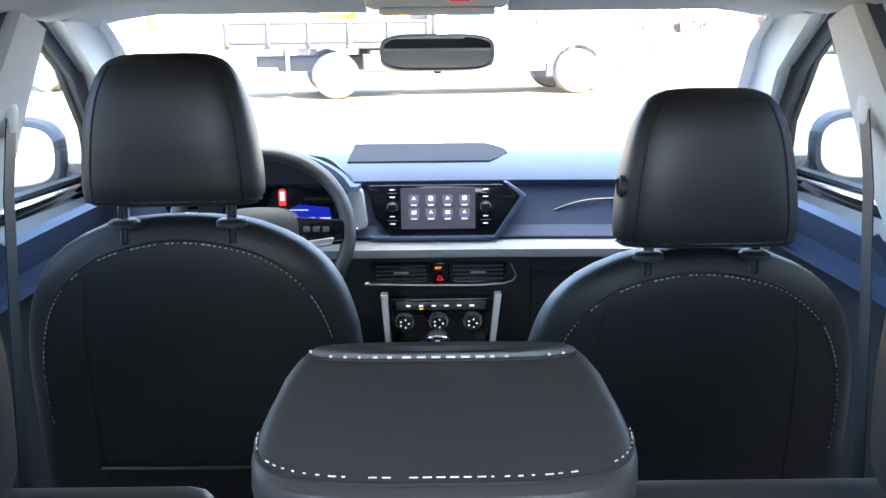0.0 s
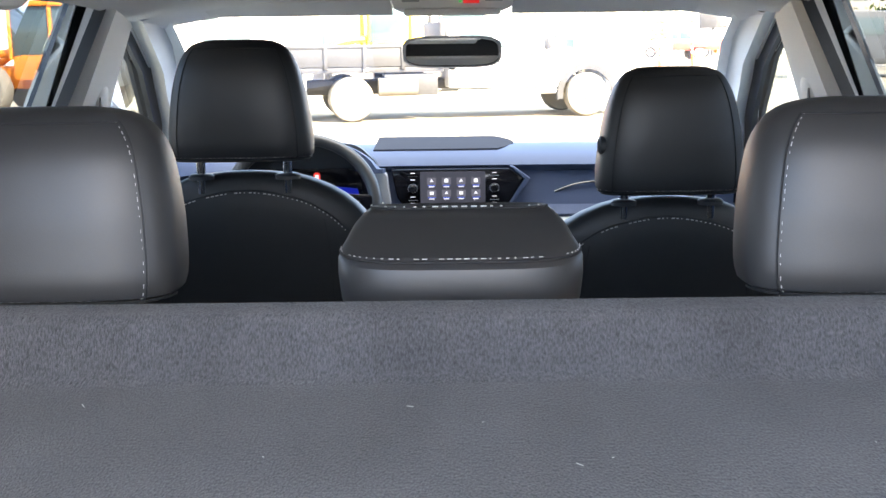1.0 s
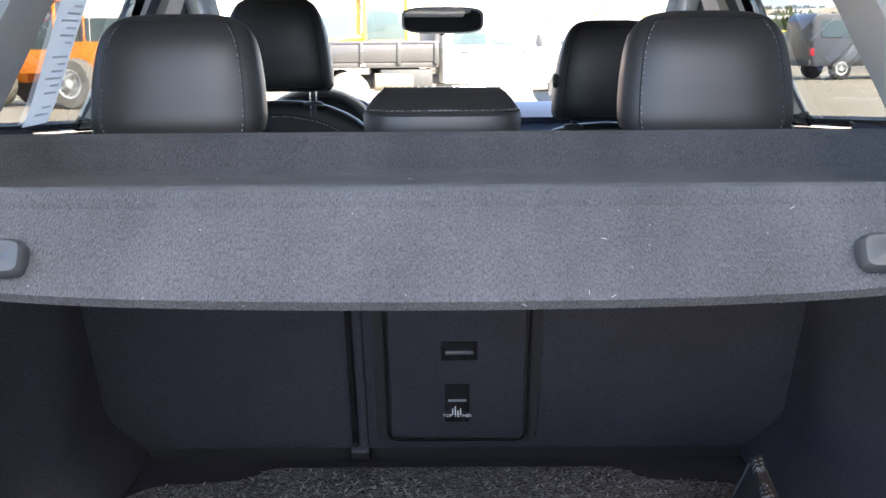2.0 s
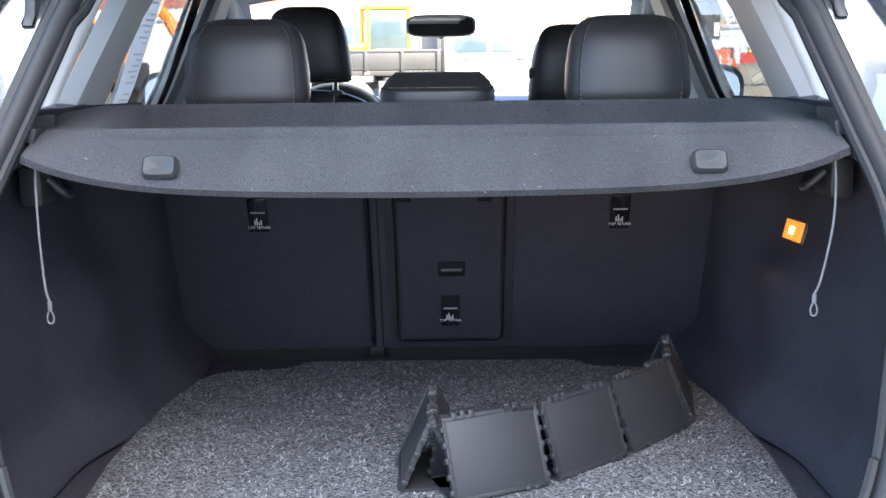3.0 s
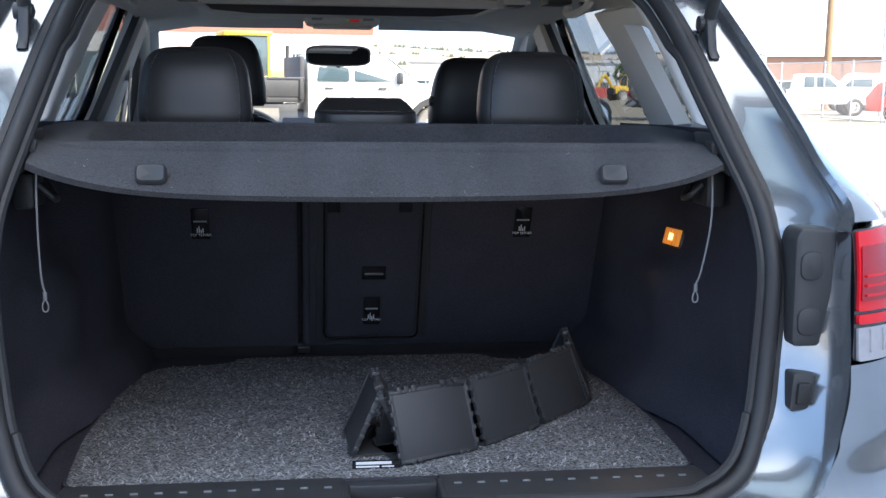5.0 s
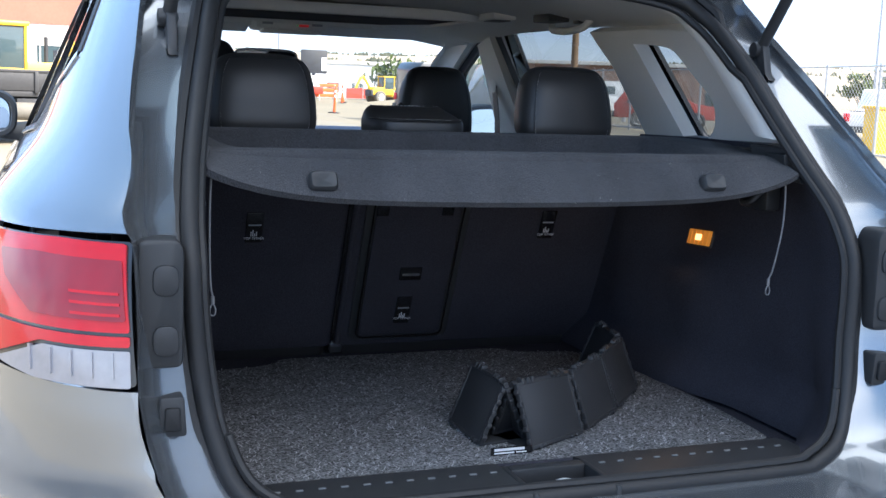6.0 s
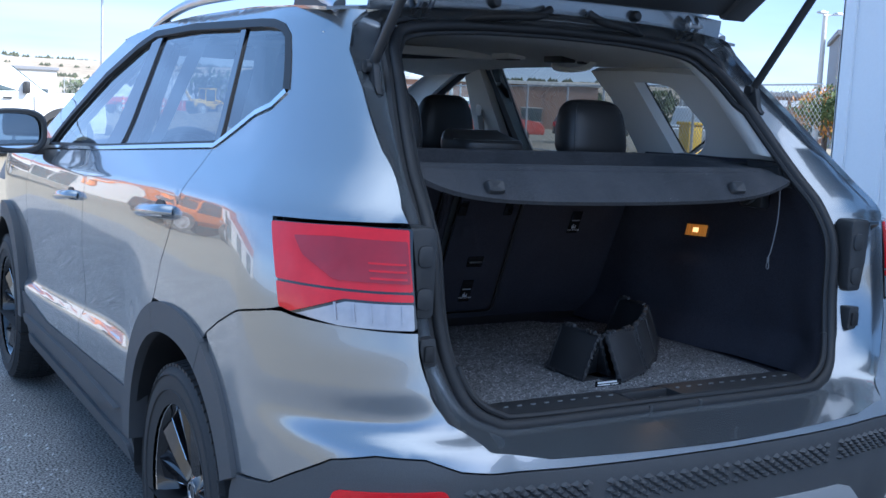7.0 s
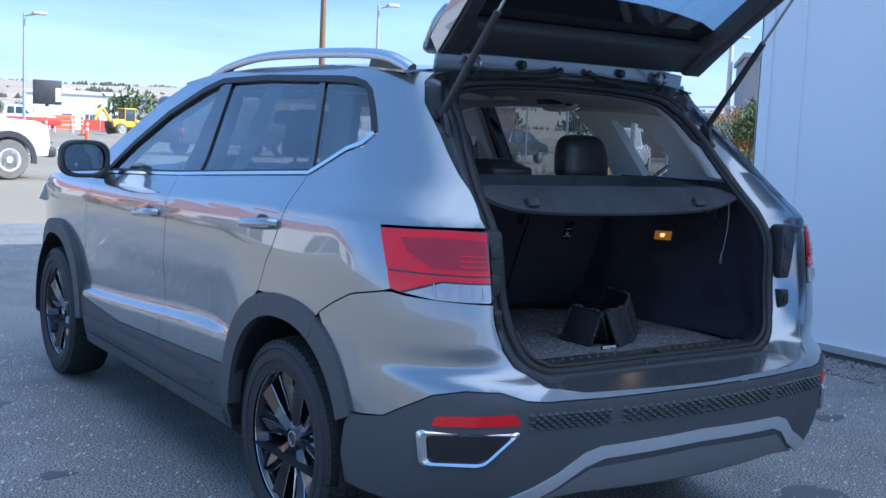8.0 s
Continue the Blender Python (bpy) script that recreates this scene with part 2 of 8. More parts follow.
def tube(bm, pts, r, n=8, closed=False, flat=1.0):
    """A round rod along points; r is a number or one radius per point."""
    pts = [Vector(p) for p in pts]
    k = len(pts)
    loops, side = [], None
    for i, p in enumerate(pts):
        d = (pts[(i + 1) % k] - pts[i - 1]) if closed else pts[min(i + 1, k - 1)] - pts[max(i - 1, 0)]
        d.normalize()
        if side is None:
            side = d.orthogonal().normalized()
        side = (side - d * side.dot(d)).normalized()
        up = d.cross(side)
        rr = r[i] if isinstance(r, (list, tuple)) else r
        loops.append([p + rr * (math.cos(a) * side + flat * math.sin(a) * up) for a in (2 * math.pi * j / n for j in range(n))])
    if closed:
        loops.append(loops[0])
        rings(bm, loops, caps=(False, False))
        bmesh.ops.remove_doubles(bm, verts=bm.verts[:], dist=1e-6)
        return bm
    return rings(bm, loops)


def rod(pts, r, n=8, closed=False, flat=1.0):
    return tube(bmesh.new(), pts, r, n, closed, flat)


def lathe(bm, prof, axis="x", at=(0, 0, 0), n=48, caps=(True, True)):
    """Turn (radius, along) pairs round an axis."""
    loops = []
    for r, h in prof:
        ring = []
        for j in range(n):
            a = 2 * math.pi * j / n
            c, s = r * math.cos(a), r * math.sin(a)
            q = {"x": (h, c, s), "y": (c, h, s), "z": (c, s, h)}[axis]
            ring.append((q[0] + at[0], q[1] + at[1], q[2] + at[2]))
        loops.append(ring)
    return rings(bm, loops, caps=caps)


def squircle(a, b, n=32, e=2.6):
    """Half-axes a, b; corners squarer as e grows."""
    out = []
    for j in range(n):
        t = 2 * math.pi * j / n
        c, s = math.cos(t), math.sin(t)
        out.append((a * math.copysign(abs(c) ** (2 / e), c), b * math.copysign(abs(s) ** (2 / e), s)))
    return out


def slab(pts, h0, h1, plane="xy", bevel=0.0, seg=2):
    """A flat outline given thickness between h0 and h1 across the plane."""
    bm = bmesh.new()
    put = {"xy": lambda a, b, h: (a, b, h), "xz": lambda a, b, h: (a, h, b), "yz": lambda a, b, h: (h, a, b)}[plane]
    lo = [bm.verts.new(put(a, b, h0)) for a, b in pts]
    hi = [bm.verts.new(put(a, b, h1)) for a, b in pts]
    n = len(pts)
    bm.faces.new(lo[::-1])
    bm.faces.new(hi)
    for i in range(n):
        bm.faces.new((lo[i], lo[(i + 1) % n], hi[(i + 1) % n], hi[i]))
    bmesh.ops.recalc_face_normals(bm, faces=bm.faces[:])
    if bevel:
        es = [e for e in bm.edges if abs((e.verts[0].co - e.verts[1].co).dot(Vector(put(0, 0, 1)))) < 1e-6]
        bmesh.ops.bevel(bm, geom=es, offset=bevel, segments=seg, affect="EDGES", profile=0.5)
    return bm


def rounded(pts, r=0.02, n=4):
    """Round the corners of a polygon."""
    out, k = [], len(pts)
    for i in range(k):
        p, a, b = (Vector(pts[j % k]) for j in (i, i - 1, i + 1))
        da, db = (a - p), (b - p)
        q = min(r, da.length * 0.45, db.length * 0.45)
        s, e = p + da.normalized() * q, p + db.normalized() * q
        for j in range(n + 1):
            t = j / n
            out.append(tuple((1 - t) ** 2 * s + 2 * t * (1 - t) * p + t * t * e))
    return out


def stitches(bm, pts, length=0.004, gap=0.0025, r=0.0007):
    """Separate thread stitches along a line."""
    pts = [Vector(p) for p in pts]
    run, nxt = 0.0, 0.0
    for a, b in zip(pts, pts[1:]):
        d = (b - a).length
        if d < 1e-7:
            continue
        while nxt < run + d:
            s = a + (b - a) * ((nxt - run) / d)
            e = a + (b - a) * min(1, (nxt + length - run) / d)
            if (e - s).length > 0.001:
                tube(bm, [s, e], r, 4)
            nxt += length + gap
        run += d
    return bm


def joined(*bms):
    out = bmesh.new()
    for b in bms:
        me = bpy.data.meshes.new("tmp")
        b.to_mesh(me)
        b.free()
        out.from_mesh(me)
        bpy.data.meshes.remove(me)
    return out


def mirrored(bm):
    """The same shape on the other side of the car."""
    out = bm.copy()
    for v in out.verts:
        v.co.x = -v.co.x
    bmesh.ops.reverse_faces(out, faces=out.faces[:])
    return out


def lettering(name, text, size, m, material, parent, label=""):
    cu = bpy.data.curves.new(name, "FONT")
    cu.body, cu.size, cu.align_x, cu.align_y, cu.extrude = text, size, "CENTER", "CENTER", 0.0002
    ob = new(name, cu)
    dg = bpy.context.evaluated_depsgraph_get()
    me = bpy.data.meshes.new_from_object(ob.evaluated_get(dg))
    bpy.data.objects.remove(ob)
    bpy.data.curves.remove(cu)
    bm = bmesh.new()
    bm.from_mesh(me)
    bpy.data.meshes.remove(me)
    bmesh.ops.transform(bm, matrix=m, verts=bm.verts[:])
    return part(name, bm, material, parent, label, smooth=False)


# ---- the car's outer skin: u runs from the tail's middle round the corner along the side ----
def curve(knots):
    """A smooth function through (at, value) pairs, without overshoot."""
    xs, ys = np.array(knots, float).T
    h, d = np.diff(xs), np.diff(ys) / np.diff(xs)
    m = np.zeros(len(xs))
    m[0], m[-1] = d[0], d[-1]
    for i in range(1, len(xs) - 1):
        if d[i - 1] * d[i] > 0:
            a, b = 2 * h[i] + h[i - 1], h[i] + 2 * h[i - 1]
            m[i] = (a + b) / (a / d[i - 1] + b / d[i])

    def f(v):
        v = np.clip(np.asarray(v, float), xs[0], xs[-1])
        i = np.clip(np.searchsorted(xs, v) - 1, 0, len(xs) - 2)
        t = (v - xs[i]) / h[i]
        return ((1 + 2 * t) * (1 - t) ** 2 * ys[i] + t * (1 - t) ** 2 * h[i] * m[i] + t * t * (3 - 2 * t) * ys[i + 1] + t * t * (t - 1) * h[i] * m[i + 1])
    return f


HALF = curve([(0.20, 0.835), (0.30, 0.872), (0.40, 0.891), (0.50, 0.898), (0.570, 0.9005), (0.596, 0.8995), (0.640, 0.8765), (0.648, 0.8755), (0.70, 0.8775), (0.74, 0.8800), (0.80, 0.8855), (0.88, 0.8932), (0.94, 0.896), (1.0, 0.8935), (1.05, 0.8875), (1.088, 0.8810), (1.093, 0.8798), (1.106, 0.8785), (1.111, 0.8755), (1.22, 0.792), (1.35, 0.736), (1.50, 0.675), (1.54, 0.658), (1.57, 0.636), (1.60, 0.60)])
FLANK = curve([(0.20, 0.835), (0.30, 0.872), (0.40, 0.891), (0.50, 0.898), (0.62, 0.9005), (0.76, 0.9000), (0.88, 0.8985), (0.94, 0.8975), (1.0, 0.8935), (1.05, 0.8875), (1.088, 0.8810), (1.093, 0.8798), (1.106, 0.8785), (1.111, 0.8755), (1.22, 0.792), (1.35, 0.736), (1.50, 0.675), (1.54, 0.658), (1.57, 0.636), (1.60, 0.60)])
TAIL = curve([(0.20, 0.10), (0.30, 0.04), (0.42, -0.02), (0.55, -0.045), (0.64, -0.048), (0.68, -0.035), (0.73, 0.03), (0.80, 0.062), (0.93, 0.085), (1.06, 0.102), (1.13, 0.112), (1.20, 0.165), (1.30, 0.270), (1.40, 0.372), (1.50, 0.480), (1.60, 0.60)])
TURN_END = curve([(0.20, 0.44), (0.50, 0.42), (0.70, 0.45), (0.93, 0.50), (1.10, 0.62), (1.25, 0.74), (1.40, 0.86), (1.60, 1.02)])
CORNER = curve([(0.20, 0.40), (0.70, 0.38), (0.80, 0.27), (0.88, 0.25), (1.1, 0.25), (1.3, 0.19), (1.6, 0.15)])
FRONT = curve([(0.0, 1.0), (2.9, 1.0), (3.6, 0.985), (4.1, 0.92), (4.4, 0.80)])
ROOF = curve([(0.55, 1.582), (0.9, 1.607), (1.3, 1.622), (1.7, 1.622), (2.1, 1.604), (2.45, 1.56), (2.7, 1.50)])
UA, UB = 0.60, 1.10


def swell(y, z):
    """The wings stand out over the wheels."""
    out = 0
    for c in (0.905, 3.595):
        out = out + 0.020 * np.exp(-((y - c) / 0.42) ** 2 - ((z - 0.62) / 0.28) ** 2)
    return out


SHOULDER = curve([(0.0, 0.013), (0.36, 0.010), (0.9, 0.0), (2.0, -0.036), (3.1, -0.062), (4.4, -0.09)])
FACET = curve([(0.0, 0.0), (1.5, 0.0), (2.15, -0.036), (3.17, -0.10), (4.4, -0.12)])


def skin(u, z):
    """The left side's outer surface."""
    u, z = np.asarray(u, float), np.asarray(z, float)
    t, e, r = TAIL(z), TURN_END(z), CORNER(z)
    a = np.clip((u - UA) / (UB - UA), 0, 1) * math.pi / 2
    y = t - 0.05 * (1 - np.clip(u / UA, 0, 1) ** 2) + (e - t) * (1 - np.cos(a)) + np.maximum(u - UB, 0)
    shoulder = SHOULDER(y) * np.exp(-((z - 1.085) / 0.09) ** 2)
    k = np.clip((y - 1.20) / 0.30, 0, 1)
    k = k * k * (3 - 2 * k)
    w = (1 - k) * FLANK(z - shoulder) + k * HALF(z - shoulder - FACET(y) * np.exp(-((z - 0.575) / 0.13) ** 2))
    flat = w - r
    x = np.where(u < UA, flat * u / UA, flat + r * np.sin(a)) * FRONT(y) + swell(y, z) * np.clip((u - UA) / 0.3, 0, 1)
    return np.stack([-x, y, z + 0 * u], -1)


def sp(y, z):
    """The place on the skin at y, z of the side."""
    t, e = float(TAIL(z)), float(TURN_END(z))
    if y >= e:
        return (UB + y - e, z)
    return (UA + (UB - UA) * 2 / math.pi * math.acos(max(-1, min(1, 1 - (y - t) / (e - t)))), z)


def rp(x, z):
    """The place on the skin at x, z of the tail."""
    w, r = float(FLANK(z)), float(CORNER(z))
    x = abs(x)
    if x <= w - r:
        return (UA * x / (w - r), z)
    return (UA + (UB - UA) * 2 / math.pi * math.asin(min(1, (x - w + r) / r)), z)


def at_skin(u, z, off=0.0):
    """Points on the skin, moved outwards by off."""
    u, z = np.asarray(u, float), np.asarray(z, float)
    p = skin(u, z)
    if np.any(off):
        h = 0.004
        n = np.cross(skin(u, z + h) - skin(u, z - h), skin(u + h, z) - skin(np.maximum(u - h, 0), z))
        n /= np.linalg.norm(n, axis=-1, keepdims=True) + 1e-12
        p = p + np.asarray(off)[..., None] * n
    return p


def dense(pts, step, closed=True):
    out, k = [], len(pts)
    for i in range(k if closed else k - 1):
        a, b = np.array(pts[i]), np.array(pts[(i + 1) % k])
        n = max(1, int(np.hypot(*(b - a)) / step + 0.5))
        out += [tuple(a + (b - a) * j / n) for j in range(n)]
    if not closed:
        out.append(tuple(pts[-1]))
    return out


def shrunk(pts, d):
    """A polygon drawn in by d."""
    k = len(pts)
    area = sum(pts[i][0] * pts[(i + 1) % k][1] - pts[(i + 1) % k][0] * pts[i][1] for i in range(k))
    s = 1 if area > 0 else -1
    out = []
    for i in range(k):
        p, a, b = (np.array(pts[j % k]) for j in (i, i - 1, i + 1))
        t = b - a
        n = np.hypot(*t) + 1e-9
        out.append(tuple(p + s * d * np.array((-t[1], t[0])) / n))
    return out


def inside(poly, q):
    c, k = False, len(poly)
    for i in range(k):
        (x1, y1), (x2, y2) = poly[i], poly[i - 1]
        if (y1 > q[1]) != (y2 > q[1]) and q[0] < (x2 - x1) * (q[1] - y1) / (y2 - y1) + x1:
            c = not c
    return c


def charted(pts, surf, step=0.035, th=0.012, gap=0.0025, off=0.0):
    """An outline in a chart, filled with a fine net and laid on the surface, with its edge turned in by th."""
    rim = shrunk(dense(pts, step * 0.6), gap)
    if surf is at_skin:
        rim = [(0.0 if u < 0.003 else u, z) for u, z in rim]
    us, vs = [p[0] for p in rim], [p[1] for p in rim]
    net = list(rim)
    nu, nv = int((max(us) - min(us)) / step) + 1, int((max(vs) - min(vs)) / (0.4 * step)) + 1
    rim_a = np.array(rim)
    for i in range(1, nu):
        for j in range(1, nv):
            q = (min(us) + (max(us) - min(us)) * i / nu, min(vs) + (max(vs) - min(vs)) * j / nv)
            if inside(rim, q) and np.min(np.hypot(rim_a[:, 0] - q[0], rim_a[:, 1] - q[1])) > step * 0.22:
                net.append(q)
    n = len(rim)
    co, _, fs, *_ = geometry.delaunay_2d_cdt([Vector(q) for q in net], [(i, (i + 1) % n) for i in range(n)], [], 1, 1e-6)
    co = np.array([tuple(c) for c in co])
    top = surf(co[:, 0], co[:, 1], off)
    bm = bmesh.new()
    vv = [bm.verts.new(p) for p in top]
    for f in fs:
        bm.faces.new([vv[i] for i in f])
    if th:
        r = np.array(rim)
        a, b = surf(r[:, 0], r[:, 1], off), surf(r[:, 0], r[:, 1], off - th)
        va, vb = [bm.verts.new(p) for p in a], [bm.verts.new(p) for p in b]
        for i in range(n):
            j = (i + 1) % n
            bm.faces.new((va[i], va[j], vb[j], vb[i]))
    return bm


def panel(name, pts, material, parent, label="", off=0.0, th=0.012, step=0.035, gap=0.0017, both=True, surf=at_skin):
    """A panel of the skin, on the left and, mirrored, on the right. Returns the two."""
    bm = charted(pts, surf, step, th, gap, off)
    other = mirrored(bm) if both else None
    made = [part(name, bm, material, parent, label)]
    if both:
        made.append(part(name, other, material, parent, label))
    return made


def strip(name, line, width, material, parent, off=0.0, th=0.006, label="", both=True):
    """A narrow moulding along a line of the skin's chart."""
    line = dense(line, 0.03, closed=False)
    k = len(line)
    a, b = [], []
    for i, p in enumerate(line):
        t = np.array(line[min(i + 1, k - 1)]) - np.array(line[max(i - 1, 0)])
        n = np.array((-t[1], t[0])) / (np.hypot(*t) + 1e-9)
        a.append(np.array(p) + n * width / 2)
        b.append(np.array(p) - n * width / 2)
    a, b = np.array(a), np.array(b)
    loops = [at_skin(a[:, 0], a[:, 1], off), at_skin(a[:, 0], a[:, 1], off + th), at_skin(b[:, 0], b[:, 1], off + th), at_skin(b[:, 0], b[:, 1], off)]
    bm = rings(bmesh.new(), [[loops[j][i] for j in range(4)] for i in range(k)])
    other = mirrored(bm) if both else None
    part(name, bm, material, parent, label, angle=30)
    if both:
        part(name, other, material, parent, label, angle=30)


def arch(c, r, a0, a1, n=14, e=2.3):
    """Points of a wheel arch round y = c, from angle a0 to a1."""
    out = []
    for i in range(n + 1):
        a = radians(a0 + (a1 - a0) * i / n)
        cs, sn = math.cos(a), math.sin(a)
        k = (abs(cs) ** e + abs(sn) ** e) ** (-1 / e)
        out.append((c + r * k * cs, 0.345 + r * k * sn))
    return out


# ---- the car's body ----
car = thing("car", "silver compact SUV with black wheels and raised tailgate", "car")
REAR, FRONT_AXLE, HUB = 0.903, 3.600, 0.345
ARCH_R = 0.890

C_GAP = [sp(0.965, 1.212), sp(0.952, 1.105), sp(0.985, 1.02), sp(1.04, 0.92), sp(1.085, 0.815)]
quarter = (C_GAP + [sp(*p) for p in arch(ARCH_R, 0.478, 68, 116, 6)][1:]
           + [sp(0.648, 0.812), sp(0.577, 0.850), sp(0.46, 0.897), sp(0.33, 0.922), sp(0.300, 0.932), sp(0.345, 1.02), sp(0.393, 1.103)]
           + [rp(0.76, 1.112), rp(0.676, 1.116), rp(0.680, 1.145), rp(0.667, 1.25), rp(0.6455, 1.37), rp(0.627, 1.46), rp(0.596, 1.525), rp(0.56, 1.556)]
           + [sp(0.86, 1.573), sp(1.05, 1.583), sp(1.4, 1.592), sp(1.75, 1.590), sp(2.1, 1.574), sp(2.35, 1.545), sp(2.6, 1.455), sp(2.9, 1.31), sp(3.2, 1.15), sp(3.3, 1.09)]
           + [sp(3.05, 1.09), sp(2.985, 1.115), sp(2.77, 1.255), sp(2.47, 1.405), sp(2.17, 1.508), sp(2.0, 1.547), sp(1.6, 1.554), sp(1.0, 1.541), sp(0.91, 1.537), sp(0.84, 1.526), sp(0.787, 1.500), sp(0.742, 1.457), sp(0.70, 1.412), sp(0.662, 1.365), sp(0.70, 1.318)])
panel("rear_quarter_panel", quarter, PAINT, car)
rear_doors = panel("rear_door", [sp(2.04, 1.148)] + C_GAP + [sp(*p) for p in arch(ARCH_R, 0.478, 68, 19, 7)][1:] + [sp(1.7, 0.487), sp(2.05, 0.474), sp(2.05, 0.80)], PAINT, car)
front_doors = panel("front_door", [sp(3.02, 1.098), sp(2.04, 1.148), sp(2.05, 0.80), sp(2.05, 0.474), sp(2.6, 0.455)] + [sp(*p) for p in arch(FRONT_AXLE, 0.478, 162, 150, 3)] + [sp(3.135, 0.70), sp(3.075, 0.96)], PAINT, car)
panel("front_wing", [sp(3.02, 1.098), sp(3.075, 0.96), sp(3.135, 0.70)] + [sp(*p) for p in arch(FRONT_AXLE, 0.478, 150, 20, 14)] + [sp(4.25, 0.52), sp(4.3, 0.80), sp(4.12, 0.90), sp(4.05, 1.0), sp(3.9, 1.055), sp(3.3, 1.09)], PAINT, car)
panel("sill_cladding", [sp(*p) for p in arch(ARCH_R, 0.478, 19, 4, 3)] + [sp(1.36, 0.26), sp(3.14, 0.26)] + [sp(*p) for p in arch(FRONT_AXLE, 0.478, 176, 162, 3)] + [sp(2.6, 0.455), sp(2.05, 0.474), sp(1.7, 0.487)], CLADDING, car, off=0.004)
panel("sill_ridge", rounded([sp(1.46, 0.418), sp(2.05, 0.432), sp(3.06, 0.412), sp(3.06, 0.372), sp(1.80, 0.366)], 0.02), CLADDING, car, off=0.020, th=0.016)
panel("sill_lower_ridge", rounded([sp(1.40, 0.330), sp(3.05, 0.330), sp(3.10, 0.275), sp(1.38, 0.275)], 0.02), CLADDING, car, off=0.016, th=0.012)
def flare(u, z, off):
    """The wheel arch cladding runs smoothly over the flank's creases."""
    p = at_skin(u, z).copy()
    y = p[..., 1]
    x = -(0.900 * FRONT(y) + swell(y, z) * 0.8 + off)
    k = np.clip((y - 0.40) / 0.10, 0, 1)
    p[..., 0] = k * x + (1 - k) * (p[..., 0] - off)
    return p


for c in (REAR, FRONT_AXLE):
    lo, hi = (4, 157) if c == REAR else (14, 176)

    cut = 68 if c == REAR else 112
    for a0, a1 in ((lo, cut), (cut, hi if c != REAR else 118), (118, hi))[: 3 if c == REAR else 2]:
        ca = ARCH_R if c == REAR else c
        seg = arch(ca, 0.484, a0, a1, 20) + arch(ca, 0.408, a1, a0, 20, 2.2)
        panel("arch_cladding", [sp(*p) for p in seg], CLADDING, car, off=0.013, th=0.05, gap=0.001, surf=flare, step=0.025)

# bumper: painted above, textured black below, with reflector, exhaust trim and skid plate
LIP = [(0, 0.655), (0.104, 0.655), (0.40, 0.652), (0.56, 0.652), (0.626, 0.658), (0.684, 0.678), (0.76, 0.677), (0.82, 0.657), (0.862, 0.61), (0.884, 0.572)]
EDGE = [(0.0, 0.668), (0.44, 0.672), (0.56, 0.69), (0.62, 0.735), (0.652, 0.80), (0.672, 0.90), (0.672, 1.00), (0.674, 1.10), (0.680, 1.145), (0.667, 1.25), (0.630, 1.45), (0.596, 1.525), (0.51, 1.562), (0.25, 1.578), (0.0, 1.582)]
GATE = [(0.0, 0.694), (0.40, 0.694), (0.475, 0.704), (0.530, 0.740), (0.562, 0.815), (0.578, 0.90), (0.587, 1.00), (0.588, 1.08), (0.584, 1.14), (0.563, 1.25), (0.518, 1.43), (0.49, 1.49), (0.435, 1.526), (0.25, 1.546), (0.0, 1.552)]
GATE_Y = curve([(0.68, 0.095), (0.80, 0.148), (0.90, 0.175), (1.04, 0.192), (1.12, 0.238), (1.2, 0.318), (1.3, 0.408), (1.4, 0.492), (1.5, 0.595), (1.56, 0.65)])
bumper_top = [rp(*p) for p in LIP] + [sp(0.394, 0.556), sp(0.45, 0.548)] + [sp(*p) for p in arch(ARCH_R, 0.478, 154, 118, 6)][:-1] + [sp(0.648, 0.811), sp(0.577, 0.849), sp(0.46, 0.896), sp(0.33, 0.921), sp(0.300, 0.924), sp(0.26, 0.919)] + [rp(0.672, 0.908)] + [rp(*p) for p in EDGE[4::-1]]
panel("bumper_skin", bumper_top, PAINT, car, step=0.025)
panel("bumper_cladding", [rp(*p) for p in LIP] + [sp(0.394, 0.553), sp(0.45, 0.545), sp(0.475, 0.50), sp(0.50, 0.42), sp(0.50, 0.32), rp(0.78, 0.33), rp(0.62, 0.365), rp(0.45, 0.37), rp(0, 0.362)], CLADDING, car, off=0.004, step=0.03)
panel("reflector", rounded([rp(0.815, 0.604), rp(0.652, 0.626), rp(0.634, 0.592), rp(0.822, 0.572)], 0.012), LENS_RED, car, "red reflector set in the bumper", off=0.008, th=0.008, step=0.02)
out_c, in_c = [rp(0.842, 0.560), rp(0.633, 0.578), rp(0.715, 0.472), rp(0.83, 0.458)], [rp(0.826, 0.549), rp(0.657, 0.566), rp(0.717, 0.485), rp(0.818, 0.472)]
for side in (-1, 1):
    bm = bmesh.new()
    o, i = np.array(rounded(out_c, 0.02)), np.array(rounded(in_c, 0.015))
    loops = [at_skin(o[:, 0], o[:, 1], 0.004), at_skin(o[:, 0], o[:, 1], 0.014), at_skin((o[:, 0] + i[:, 0]) / 2, (o[:, 1] + i[:, 1]) / 2, 0.020), at_skin(i[:, 0], i[:, 1], 0.014), at_skin(i[:, 0], i[:, 1], 0.005)]
    if side > 0:
        loops = [q * np.array((-1, 1, 1)) for q in loops]
    part("exhaust_trim", rings(bm, loops, caps=(False, False)), CHROME, car, "chrome exhaust surround")
panel("exhaust_recess", in_c, GLOSS_BLACK, car, off=0.006, th=0.004, step=0.03)
panel("skid_plate", [rp(0.64, 0.375), rp(0.43, 0.500), rp(0.38, 0.515), rp(0, 0.528), rp(0, 0.488), rp(0.36, 0.476), rp(0.42, 0.455), rp(0.60, 0.345)], SKID, car, "satin silver skid plate trim", off=0.010, step=0.03)
